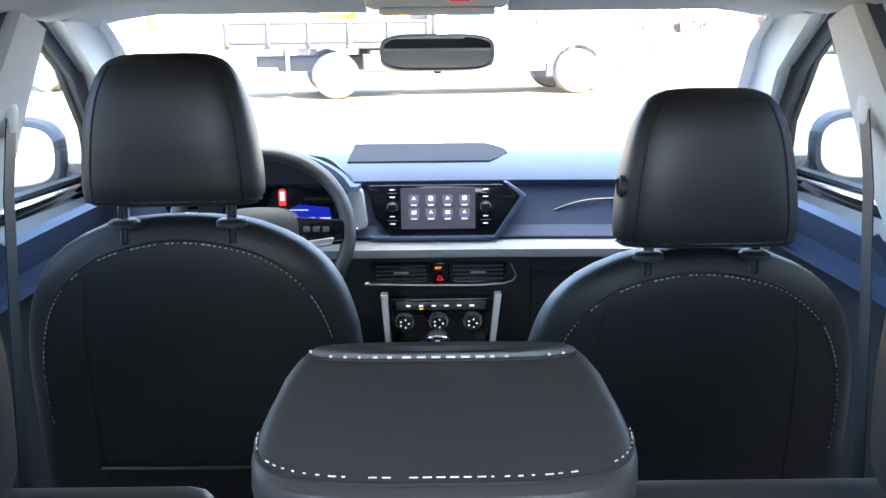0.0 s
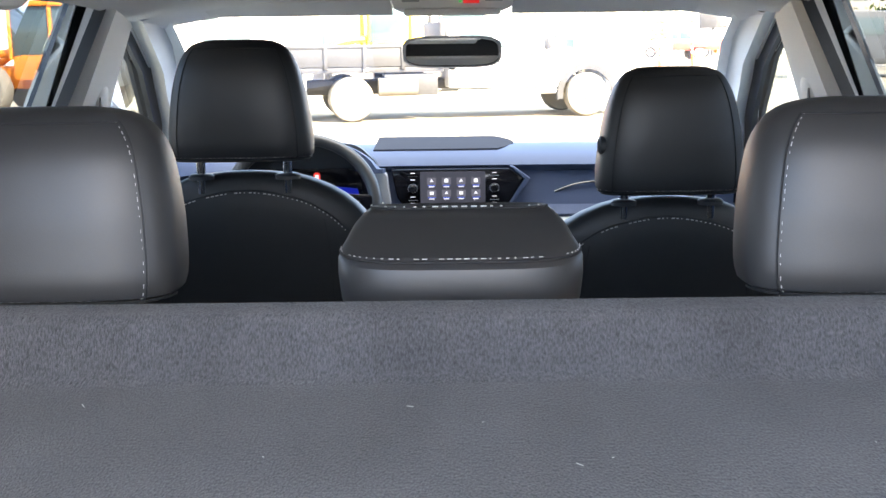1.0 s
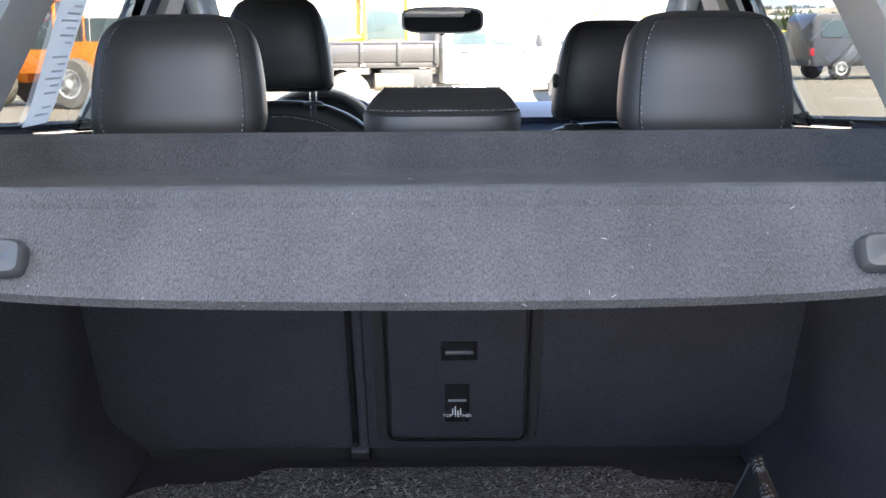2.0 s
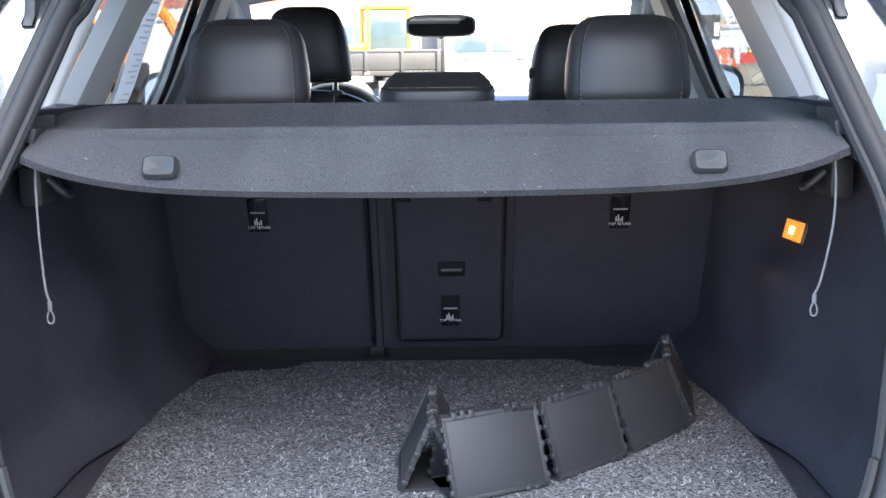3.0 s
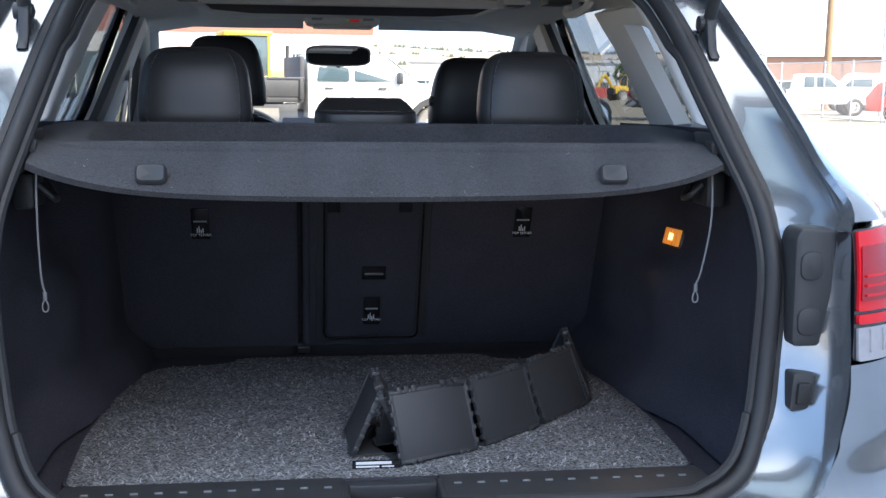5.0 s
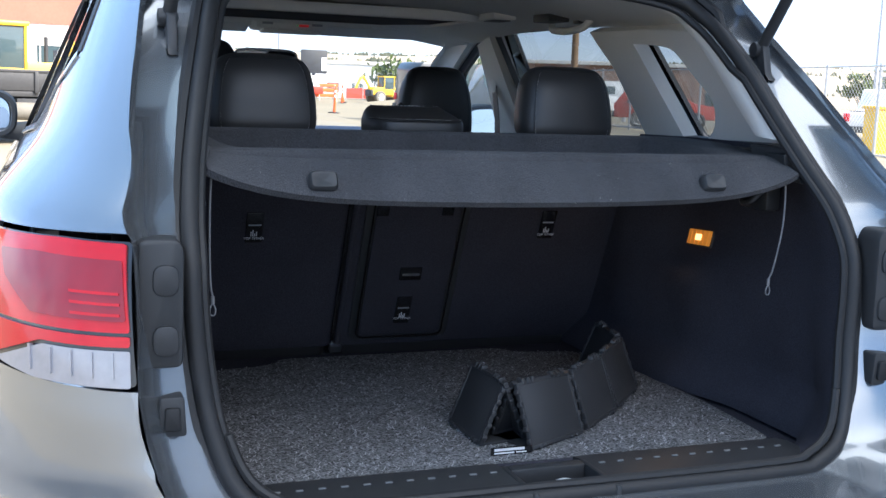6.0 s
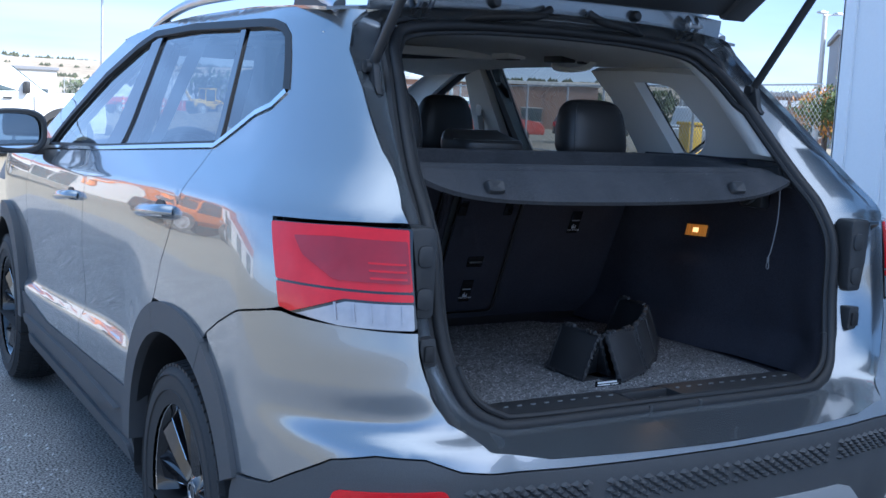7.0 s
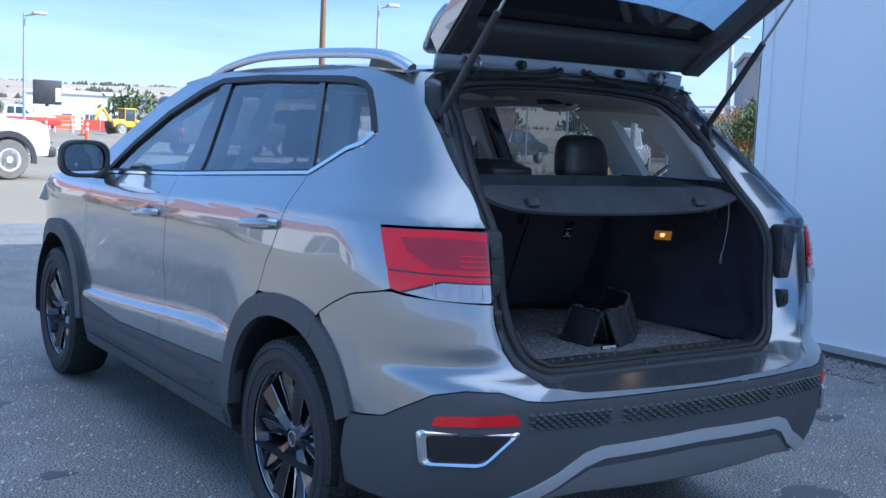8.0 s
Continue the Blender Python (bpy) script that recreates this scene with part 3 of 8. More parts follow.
panel("lower_valance", [rp(0.56, 0.36), rp(0.40, 0.45), rp(0, 0.468), rp(0, 0.372), rp(0.40, 0.375)], VALANCE, car, off=0.008, step=0.03)
# raised diamond relief along the bumper's black band
for x0, x1 in ((0.622, 0.352), (0.325, 0.0)):
    for sgn in (-1, 1):
        for r in range(5):
            for i in range(11):
                x = x0 + (x1 - x0) * (i + 0.5 + 0.5 * (r % 2)) / 11
                if not x1 < x < x0:
                    continue
                z = 0.584 + 0.0088 * r
                h = np.array([rp(x + 0.0135 * math.cos(a), z + 0.0080 * math.sin(a)) for a in (math.pi / 2 * j for j in range(4))])
                c = h.mean(0)
                flip = np.array((-float(sgn), 1, 1))
                a, b = at_skin(h[:, 0], h[:, 1], 0.004) * flip, at_skin(c[0] + (h[:, 0] - c[0]) * 0.45, c[1] + (h[:, 1] - c[1]) * 0.45, 0.013) * flip
                part("relief_facet", rings(bmesh.new(), [a, b]), CLADDING, car, smooth=False)

# tail lamps
LAMP = [rp(0.672, 0.912), rp(0.672, 1.108), rp(0.76, 1.108), sp(0.393, 1.098), sp(0.345, 1.02), sp(0.303, 0.930), sp(0.26, 0.923)]
for o in panel("tail_lamp", rounded(LAMP, 0.012), GLOSS_BLACK, car, "red and clear tail lamp", off=0.002, th=0.03, step=0.02):
    s = 1 if o.data.vertices[0].co.x > 0 else -1
    def lens(name, pts, m, off, label=""):
        bm = charted(rounded(pts, 0.006), at_skin, 0.02, 0.006, 0.001, off)
        part(name, mirrored(bm) if s > 0 else bm, m, o, label)
    lens("red_lens", [rp(0.680, 0.985), rp(0.680, 1.104), rp(0.76, 1.105), sp(0.386, 1.095), sp(0.325, 0.985), rp(0.76, 0.985)], LENS_RED, 0.007)
    lens("smoked_lens", [rp(0.684, 1.000), rp(0.684, 1.082), rp(0.79, 1.082), rp(0.835, 1.075), rp(0.832, 1.040), rp(0.80, 1.000)], LENS_DARK, 0.0095)
    lens("red_band", [rp(0.680, 0.966), rp(0.680, 0.982), rp(0.76, 0.982), sp(0.323, 0.982), sp(0.302, 0.933), sp(0.268, 0.9275), rp(0.79, 0.966)], LENS_RED, 0.008)
    lens("clear_lens", [rp(0.680, 0.9115), rp(0.680, 0.963), rp(0.788, 0.963), rp(0.852, 0.926), rp(0.80, 0.9145)], LENS_CLEAR, 0.007, "clear reversing lens")
    for k in range(5):
        x = 0.70 + 0.025 * k
        lens("lens_rib", [rp(x, 0.924), rp(x, 0.960), rp(x + 0.004, 0.960), rp(x + 0.004, 0.924)], LENS_CLEAR, 0.010)
    for k in range(3):
        z = 1.006 + 0.014 * k
        lens("lamp_fin", [rp(0.69, z), rp(0.69, z + 0.006), rp(0.75, z + 0.006), rp(0.75, z)], LENS_RED, 0.0125)

# windows
GLASS_F = rounded([sp(2.935, 1.128), sp(2.74, 1.252), sp(2.45, 1.397), sp(2.16, 1.498), sp(2.015, 1.535), sp(2.045, 1.165)], 0.02)
GLASS_R = rounded([sp(1.915, 1.545), sp(1.165, 1.533), sp(0.995, 1.228), sp(1.86, 1.180)], 0.02)
GLASS_Q = rounded([sp(1.125, 1.530), sp(0.90, 1.521), sp(0.84, 1.508), sp(0.79, 1.482), sp(0.735, 1.43), sp(0.685, 1.368), sp(0.712, 1.338), sp(0.957, 1.234)], 0.02)
for doors, pts, g in ((front_doors, GLASS_F, GLASS_FRONT), (rear_doors, GLASS_R, GLASS_TINT)):
    bm = charted(pts, at_skin, 0.06, 0, -0.006, -0.012)
    for o in doors:
        part("window_glass", mirrored(bm) if o.data.vertices[0].co.x > 0 else bm.copy(), g, o)
    bm.free()
panel("quarter_glass", GLASS_Q, GLASS_TINT, car, off=-0.010, th=0, gap=-0.006, step=0.06)
panel("pillar_cover", [sp(2.0, 1.547), sp(2.015, 1.535), sp(2.045, 1.165), sp(2.045, 1.152), sp(1.862, 1.163), sp(1.86, 1.180), sp(1.915, 1.545), sp(1.915, 1.553)], GLOSS_BLACK, car, off=-0.004, gap=0)
panel("pillar_cover", [sp(1.165, 1.545), sp(1.125, 1.545), sp(0.957, 1.222), sp(0.995, 1.220)], GLOSS_BLACK, car, off=-0.004, gap=0)
FRAME_LINE = [sp(2.965, 1.117), sp(2.755, 1.255), sp(2.46, 1.401), sp(2.165, 1.503), sp(2.0, 1.541), sp(1.6, 1.549), sp(1.0, 1.536), sp(0.91, 1.531), sp(0.845, 1.519), sp(0.795, 1.495), sp(0.75, 1.452), sp(0.71, 1.41), sp(0.672, 1.366)]
strip("window_seal", FRAME_LINE, 0.022, RUBBER, car, off=-0.010, th=0.012)
strip("belt_seal", [sp(2.95, 1.125), sp(2.045, 1.163), sp(0.96, 1.228)], 0.010, RUBBER, car, off=-0.012, th=0.012)
strip("chrome_moulding", [sp(3.0, 1.108), sp(2.04, 1.154), sp(0.966, 1.219), sp(0.707, 1.328), sp(0.669, 1.362)], 0.011, CHROME, car, off=-0.004, th=0.008, label="bright window moulding")
# door handles; a black disc behind each paints the shade of its cupped recess
for (y0, y1, z0, z1), doors in (((2.10, 2.34, 0.992, 0.976), front_doors), ((1.00, 1.25, 1.052, 1.034), rear_doors)):
    for o in doors:
        s = 1 if o.data.vertices[0].co.x > 0 else -1
        xs = -float(skin(sp((y0 + y1) / 2, z0)[0], z0)[0])
        pts = smoothed([(s * (xs - 0.004), y0, z0), (s * (xs + 0.026), y0 + 0.03, z0), (s * (xs + 0.034), (y0 + y1) / 2, (z0 + z1) / 2), (s * (xs + 0.026), y1 - 0.03, z1), (s * (xs - 0.004), y1, z1)], 6)
        part("door_handle", rod(pts, 0.017, 12, flat=0.62), PAINT, o, "body-coloured handle")
        strip_pts = [(p[0] + s * 0.004, p[1], p[2] - 0.013) for p in pts[4:-4]]
        part("handle_trim", rod(strip_pts, 0.005, 8), CHROME, o)
        bm = bmesh.new()
        lathe(bm, [(0.0005, 0), (0.045, 0.0015), (0.05, 0.0)], "x", n=24)
        bmesh.ops.scale(bm, vec=(1, 1.15, 0.62), verts=bm.verts[:])
        bmesh.ops.translate(bm, vec=(s * (xs + 0.001), (y0 + y1) / 2 - 0.02, z0 - 0.012), verts=bm.verts[:])
        part("handle_cup", bm, BLACK_PLASTIC, o)

# roof, windscreen, bonnet, nose
ROOF_Y = np.linspace(0.64, 2.42, 30)
def roof_at(v, y, drop=0.0, edge=0.052):
    zr = float(ROOF(y))
    zs = zr - edge
    w = float(HALF(zs)) - 0.004 - drop * 0.4
    return (v * w, y, zs + (zr - zs) * (1 - abs(v) ** 2.6) - drop)
bm = sheet(bmesh.new(), lambda y, v: roof_at(v, y, 0.0, 0.029), ROOF_Y, np.linspace(-1, 1, 29))
part("roof", solid(bm, 0.008), PAINT, car)
def screen_at(v, k):
    y, z, w = 2.40 + 0.98 * k, 1.545 - 0.46 * k, 0.585 + 0.14 * k
    return (v * w, y + 0.10 * (1 - v * v), z + 0.02 * (1 - v * v))
part("windscreen", sheet(bmesh.new(), lambda k, v: screen_at(v, k), np.linspace(0, 1, 9), np.linspace(-1, 1, 17)), GLASS_CLEAR, car)
bm = sheet(bmesh.new(), lambda k, v: (v * (0.80 - 0.12 * k * k), 3.36 + 0.95 * k - 0.06 * v * v + 0.05, 1.075 - 0.05 * k - 0.10 * k * k - 0.03 * v * v), np.linspace(0, 1, 14), np.linspace(-1, 1, 21))
part("bonnet", solid(bm, 0.01), PAINT, car)
bm = sheet(bmesh.new(), lambda k, v: (v * 0.80, 4.40 - 0.25 * abs(v) ** 3 - 0.06 * (2 * k - 1) ** 2, 0.25 + 0.72 * k), np.linspace(0, 1, 10), np.linspace(-1, 1, 21))
part("front_bumper", solid(bm, 0.012), PAINT, car)
for s in (-1, 1):
    bm = sheet(bmesh.new(), lambda k, v: (s * (0.865 - 0.035 * v - 0.16 * k * k), 4.06 + 0.26 * k, 0.90 + 0.09 * v - 0.02 * k), np.linspace(0, 1, 8), np.linspace(0, 1, 5))
    part("headlamp", solid(bm, 0.03), LENS_CLEAR, car, "clear headlamp")

# roof rails with their dark end inserts
for s in (-1, 1):
    line = smoothed([(s * 0.600, 0.66, 1.566), (s * 0.604, 0.71, 1.586), (s * 0.608, 0.80, 1.610), (s * 0.615, 1.0, 1.626), (s * 0.618, 1.4, 1.634), (s * 0.616, 1.75, 1.630), (s * 0.610, 2.05, 1.600), (s * 0.604, 2.22, 1.568), (s * 0.602, 2.31, 1.538)], 6)
    part("roof_rail", rod(line, 0.020, 10, flat=0.75), SATIN, car, "satin silver roof rail")
    for y0, y1 in ((0.68, 0.90), (2.02, 2.18)):
        bm = slab(rounded([(y0, 1.555), (y0 + 0.02, 1.580 if y0 < 1 else 1.612), (y1 - 0.02, 1.612 if y0 < 1 else 1.58), (y1, 1.565)], 0.01), s * 0.600, s * 0.618, "yz")
        part("rail_foot", bm, BLACK_PLASTIC, car)

# door mirrors
for s in (-1, 1):
    bm = rings(bmesh.new(), [[(s * (0.970 + k[0] * (1 + 0.0 * i)), y, 1.175 + k[1]) for k in squircle(a, b, 28, 3.0)] for i, (y, a, b) in enumerate(((2.88, 0.108, 0.078), (2.882, 0.116, 0.086), (2.91, 0.112, 0.083), (2.96, 0.095, 0.070), (3.00, 0.06, 0.045), (3.01, 0.02, 0.02)))])
    o = part("door_mirror", bm, PAINT, car, "wing mirror with a dark rim")
    bm = rings(bmesh.new(), [[(s * (0.970 + k[0]), y, 1.175 + k[1]) for k in squircle(a, b, 28, 3.0)] for y, a, b in ((2.880, 0.118, 0.088), (2.855, 0.118, 0.088), (2.844, 0.112, 0.082), (2.844, 0.100, 0.070), (2.856, 0.095, 0.066))], caps=(False, False))
    part("mirror_rim", bm, BLACK_PLASTIC, o)
    bm = rings(bmesh.new(), [[(s * (0.970 + k[0]), y - 0.17 * k[0] + 0.06 * k[1], 1.175 + k[1]) for k in squircle(0.098, 0.068, 28, 3.0)] for y in (2.852, 2.858)])
    part("mirror_glass", bm, MIRROR, o)
    part("mirror_arm", rod(smoothed([(s * 0.80, 2.96, 1.115), (s * 0.86, 2.95, 1.11), (s * 0.91, 2.94, 1.115), (s * 0.945, 2.93, 1.13)], 5), [0.05] + [0.042] * 14 + [0.03], 10, flat=0.5), BLACK_PLASTIC, o)

# tailgate opening: painted channel, rubber seal, lamp brackets, latch covers
def gate_point(x, z, back=0.0):
    return Vector((x, float(GATE_Y(z)) + back, z))
def edge_point(x, z):
    p = skin(*rp(x, z))
    return Vector((math.copysign(abs(float(p[0])), x) if x else 0.0, float(p[1]) if z < 1.53 else float(p[1]), z))
half_e = smoothed([(x, 0, z) for x, z in EDGE], 5)
half_g = smoothed([(x, 0, z) for x, z in GATE], 5)
for s in (-1, 1):
    rows = []
    for e, g in zip(half_e, half_g):
        E0, G0 = edge_point(e.x * s if abs(e.x) > 1e-6 else 1e-6 * s, e.z), gate_point(g.x * s, g.z)
        lip = E0 + Vector((-s * 0.004, 0.0, 0)) if e.z > 0.72 else E0
        deep = min(0.035, max(0.0, (e.z - 0.70) * 0.3))
        a = E0 + (G0 - E0) * 0.10 + Vector((0, deep, 0))
        rows.append([E0, lip + (a - lip) * 0.5, a, E0 + (G0 - E0) * 0.55 + Vector((0, deep * 0.7, 0)), E0 + (G0 - E0) * 0.86 + Vector((0, deep * 0.3, 0)), G0 + Vector((0, 0.0, 0)), G0 + Vector((0, 0.02, 0))])
    part("tailgate_channel", rings(bmesh.new(), rows, close=False), PAINT, car, angle=60)
loop = [gate_point(p.x, p.z, -0.006) for p in half_g] + [gate_point(-p.x, p.z, -0.006) for p in half_g[::-1][1:-1]]
part("tailgate_seal", rod(loop, 0.0145, 10, closed=True), RUBBER, car, "black rubber seal")
part("seal_flange", rod([p + Vector((0.020 * math.copysign(min(1, abs(p.x) * 9), p.x), 0.010, 0.020 * (-1 if p.z < 0.76 else 1 if p.z > 1.47 else 0))) for p in loop], 0.012, 8, closed=True), RUBBER, car)
part("seal_lip", rod([p + Vector((-0.016 * math.copysign(min(1, abs(p.x) * 9), p.x), 0.006, 0.016 * (1 if p.z < 0.8 else -1 if p.z > 1.4 else 0))) for p in loop], 0.008, 8, closed=True), RUBBER, car)
for s in (-1, 1):
    pts = [(s * 0.606, 0.922), (s * 0.668, 0.922), (s * 0.668, 1.105), (s * 0.612, 1.105), (s * 0.604, 1.09)]
    bm = slab(rounded(pts, 0.012), 0.142, 0.20, "xz", 0.006)
    br = part("lamp_bracket", bm, BLACK_PLASTIC, car, "black bracket beside the tail lamp")
    for z in (0.962, 1.048):
        part("clip", slab(rounded([(s * 0.612, z - 0.022), (s * 0.648, z - 0.022), (s * 0.648, z + 0.022), (s * 0.612, z + 0.022)], 0.016), 0.137, 0.146, "xz", 0.003), BLACK_PLASTIC, br)
    stop_ = part("bump_stop", slab(rounded([(s * 0.602, 0.826), (s * 0.642, 0.826), (s * 0.640, 0.884), (s * 0.606, 0.884)], 0.006), 0.128, 0.19, "xz", 0.003), BLACK_PLASTIC, car)
    part("stop_pad", slab(rounded([(s * 0.610, 0.836), (s * 0.634, 0.836), (s * 0.633, 0.870), (s * 0.612, 0.870)], 0.005), 0.121, 0.13, "xz", 0.003), RUBBER, stop_)
    # gas strut of the raised tailgate
    base, top = Vector((s * 0.585, 0.505, 1.425)), Vector((s * 0.56, 0.06, 1.965))
    mid = base + (top - base) * 0.55
    st = part("gas_strut", rod([base, mid], 0.0115, 12), BLACK_PLASTIC, car, "black gas strut")
    part("strut_rod", rod([mid, top], 0.005, 10), SATIN, st)
    bm = joined(lathe(bmesh.new(), [(0.001, -0.02), (0.014, -0.018), (0.016, 0), (0.012, 0.012), (0.001, 0.016)], "x", tuple(base), 16), slab(rounded([(base.y - 0.05, base.z - 0.065), (base.y + 0.0, base.z - 0.03), (base.y + 0.02, base.z + 0.01), (base.y - 0.02, base.z + 0.01), (base.y - 0.035, base.z - 0.05)], 0.01), s * 0.575, s * 0.592, "yz", 0.003))
    part("strut_foot", bm, BLACK_PLASTIC, st)

# the raised tailgate
TILT_UP = radians(39)
HINGE = Vector((0, 0.635, 1.592))
def gate_at(x, d, n):
    """x across, d from the hinges to the free end, n below the outer skin."""
    return HINGE + Vector((x, -d * math.cos(TILT_UP) - n * math.sin(TILT_UP), d * math.sin(TILT_UP) - n * math.cos(TILT_UP)))
def gate_slab(pts, n0, n1, bevel=0.0):
    bm = slab(pts, n0, n1, "xy", bevel)
    for v in bm.verts:
        v.co = gate_at(v.co.x, v.co.y, v.co.z)
    return bm
def both_sides(pts):
    return [(x, d) for x, d in pts] + [(-x, d) for x, d in pts[::-1]]
tailgate = part("tailgate", gate_slab(rounded(both_sides([(0.655, 0.64), (0.66, 0.80), (0.60, 1.0)]), 0.03), -0.03, -0.045, 0.005), PAINT, car, "raised silver tailgate with a black inner lining")
part("upper_skin", gate_slab(rounded(both_sides([(0.50, 0.02), (0.585, 0.10), (0.59, 0.20)]), 0.02), -0.03, -0.045, 0.005), PAINT, tailgate)
part("glass_border", gate_slab(both_sides([(0.545, 0.195), (0.545, 0.25), (0.45, 0.285), (0.30, 0.312), (0.15, 0.330), (0.0001, 0.336)]), -0.021, -0.0235), GLOSS_BLACK, tailgate, "black printed glass border")
bm = sheet(bmesh.new(), lambda k, x: (x, 0.606 - 0.010 * k - 0.002 * math.sin(math.pi * k) + 0.02 * (x / 0.55) ** 2, 1.574 + 0.054 * k - 0.012 * (x / 0.55) ** 4), np.linspace(0, 1, 6), np.linspace(-0.545, 0.545, 31))
part("hinge_rail", solid(bm, 0.012), PAINT, tailgate, "body-coloured hinge rail")
for s in (-1, 1):
    part("side_frame", gate_slab([(s * x, d) for x, d in [(0.575, 0.08), (0.59, 0.30), (0.645, 0.64), (0.578, 0.64), (0.532, 0.26), (0.50, 0.20), (0.49, 0.08)]], -0.03, 0.045, 0.012), BLACK_PLASTIC, tailgate)
    part("side_edge", gate_slab([(s * x, d) for x, d in [(0.58, 0.08), (0.60, 0.30), (0.66, 0.64), (0.648, 0.64), (0.592, 0.30), (0.577, 0.08)]], -0.03, 0.035), PAINT, tailgate)
    bm = bmesh.new()
    lathe(bm, [(0.001, -0.020), (0.010, -0.019), (0.014, -0.014), (0.015, 0.0), (0.015, 0.02)], "y", (s * 0.22, 0.588, 1.602), 18)
    part("rubber_stop", bm, RUBBER, tailgate)
    arm = [Vector((s * 0.40, 0.582, 1.612)), Vector((s * 0.40, 0.570, 1.590)), Vector((s * 0.40, 0.600, 1.566)), Vector((s * 0.40, 0.650, 1.556))]
    h = part("hinge", rod(smoothed(arm, 5), 0.011, 8, flat=0.6), SATIN, car, "bare metal hinge arm")
    part("hinge_arm", rod(smoothed([a + Vector((s * 0.03, 0, 0)) for a in arm], 5), 0.009, 8, flat=0.6), SATIN, h)
    part("hinge_pin", rod([arm[1] + Vector((-0.012, 0, 0)), arm[1] + Vector((s * 0.042, 0, 0))], 0.006, 8), SATIN, h)
    part("cable_boot", rod(smoothed([Vector((s * 0.06, 0.575, 1.596)), Vector((s * 0.10, 0.568, 1.578)), Vector((s * 0.20, 0.59, 1.570)), Vector((s * 0.30, 0.64, 1.560))], 6), 0.011, 10), RUBBER, car)
part("upper_lining", gate_slab(rounded(both_sides([(0.52, 0.078), (0.52, 0.205)]), 0.02), -0.02, 0.030, 0.012), BLACK_PLASTIC, tailgate)
part("lower_lining", gate_slab(rounded(both_sides([(0.60, 0.64), (0.63, 0.80), (0.56, 0.97)]), 0.03), -0.02, 0.07, 0.015), BLACK_PLASTIC, tailgate)
part("rear_glass", gate_slab(both_sides([(0.555, 0.20), (0.60, 0.66)]), -0.024, -0.028), GLASS_HATCH, tailgate)
part("rear_spoiler", gate_slab(rounded(both_sides([(0.55, -0.02), (0.58, 0.12), (0.57, 0.20)]), 0.03), -0.075, -0.046, 0.012), PAINT, tailgate)

# wheels
def wheel(x, y, s):
    w = part("wheel", lathe(bmesh.new(), [(0.215, -0.08), (0.228, -0.06), (0.222, -0.01), (0.222, 0.05), (0.232, 0.082), (0.228, 0.088), (0.216, 0.07), (0.205, 0.0), (0.205, -0.08)], "x", n=64, caps=(False, False)), GLOSS_BLACK, car, "black alloy wheel with bright-cut spokes")
    def put(name, bm, m, label=""):
        o = part(name, bm, m, None, label)
        o.parent = w
        return o
    prof = [(0.228, -0.098), (0.27, -0.106), (0.305, -0.104), (0.325, -0.092), (0.334, -0.07)]
    full = prof + [(0.335, -0.045), (0.335, 0.045)] + [(r, -h) for r, h in prof[::-1]]
    put("tyre", lathe(bmesh.new(), full, "x", n=72, caps=(False, False)), TYRE)
    bm = bmesh.new()
    for k in range(72):
        a = 2 * math.pi * k / 72
        for h0, h1, sk in ((-0.095, -0.040, 0.02), (-0.036, -0.004, -0.015), (0.004, 0.036, -0.015), (0.040, 0.095, 0.02)):
            vs = []
            for rr, aw in ((0.333, 0.034), (0.3405, 0.030)):
                for h, da in ((h0, -aw), (h1, -aw + sk), (h1, aw + sk), (h0, aw)):
                    r2 = rr - (0.010 if abs(h) > 0.08 else 0)
                    vs.append(bm.verts.new((h, r2 * math.cos(a + da), r2 * math.sin(a + da))))
            bm.faces.new(vs[4:])
            for i in range(4):
                bm.faces.new((vs[i], vs[(i + 1) % 4], vs[4 + (i + 1) % 4], vs[4 + i]))
    put("tread", bm, TYRE)
    for r, n in ((0.262, 1), (0.300, 1)):
        put("sidewall_ring", lathe(bmesh.new(), [(r, 0.103), (r + 0.003, 0.108), (r + 0.006, 0.103)], "x", n=60, caps=(False, False)), TYRE)
    for k in range(5):
        a0 = 2 * math.pi * k / 5 + 0.3
        for side in (-1, 1):
            def ring(r, half, a, x0, x1):
                """A blade's section: its inner edge stands higher than its outer one."""
                c, sn = math.cos(a), math.sin(a)
                return [(xx, r * c - q * sn, r * sn + q * c) for xx, q in ((x0, -half), (x1 - 0.010 * (side < 0) - 0.016 * (side > 0), -half), (x1 + 0.003, -side * half * 0.45), (x1 - 0.010 * (side > 0) - 0.016 * (side < 0), half), (x0, half))]
            steps = ((0.045, 0.018, 0.20, 0.018, 0.056), (0.09, 0.022, 0.20, 0.020, 0.064), (0.14, 0.029, 0.235, 0.025, 0.070), (0.19, 0.036, 0.27, 0.030, 0.076), (0.227, 0.041, 0.29, 0.034, 0.080))
            rows = [ring(r, hw, a0 + side * da, x0, x1) for r, hw, da, x0, x1 in steps]
            put("spoke", rings(bmesh.new(), rows), GLOSS_BLACK)
            for e in (1, 3):
                line = [Vector(q[e]) + Vector((0.0006, 0, 0)) for q in rows]
                put("bright_edge", rod(line[1:], 0.0013, 5), CHROME, "bright-cut spoke edge")
        b = 2 * math.pi * k / 5 + 0.3 + math.pi / 5
        put("wheel_bolt", lathe(bmesh.new(), [(0.011, 0.03), (0.011, 0.046), (0.001, 0.047)], "x", (0, 0.052 * math.cos(b), 0.052 * math.sin(b)), 10), SATIN)
    put("hub", lathe(bmesh.new(), [(0.07, 0.015), (0.066, 0.046), (0.036, 0.056), (0.032, 0.060), (0.001, 0.062)], "x", n=32), GLOSS_BLACK)
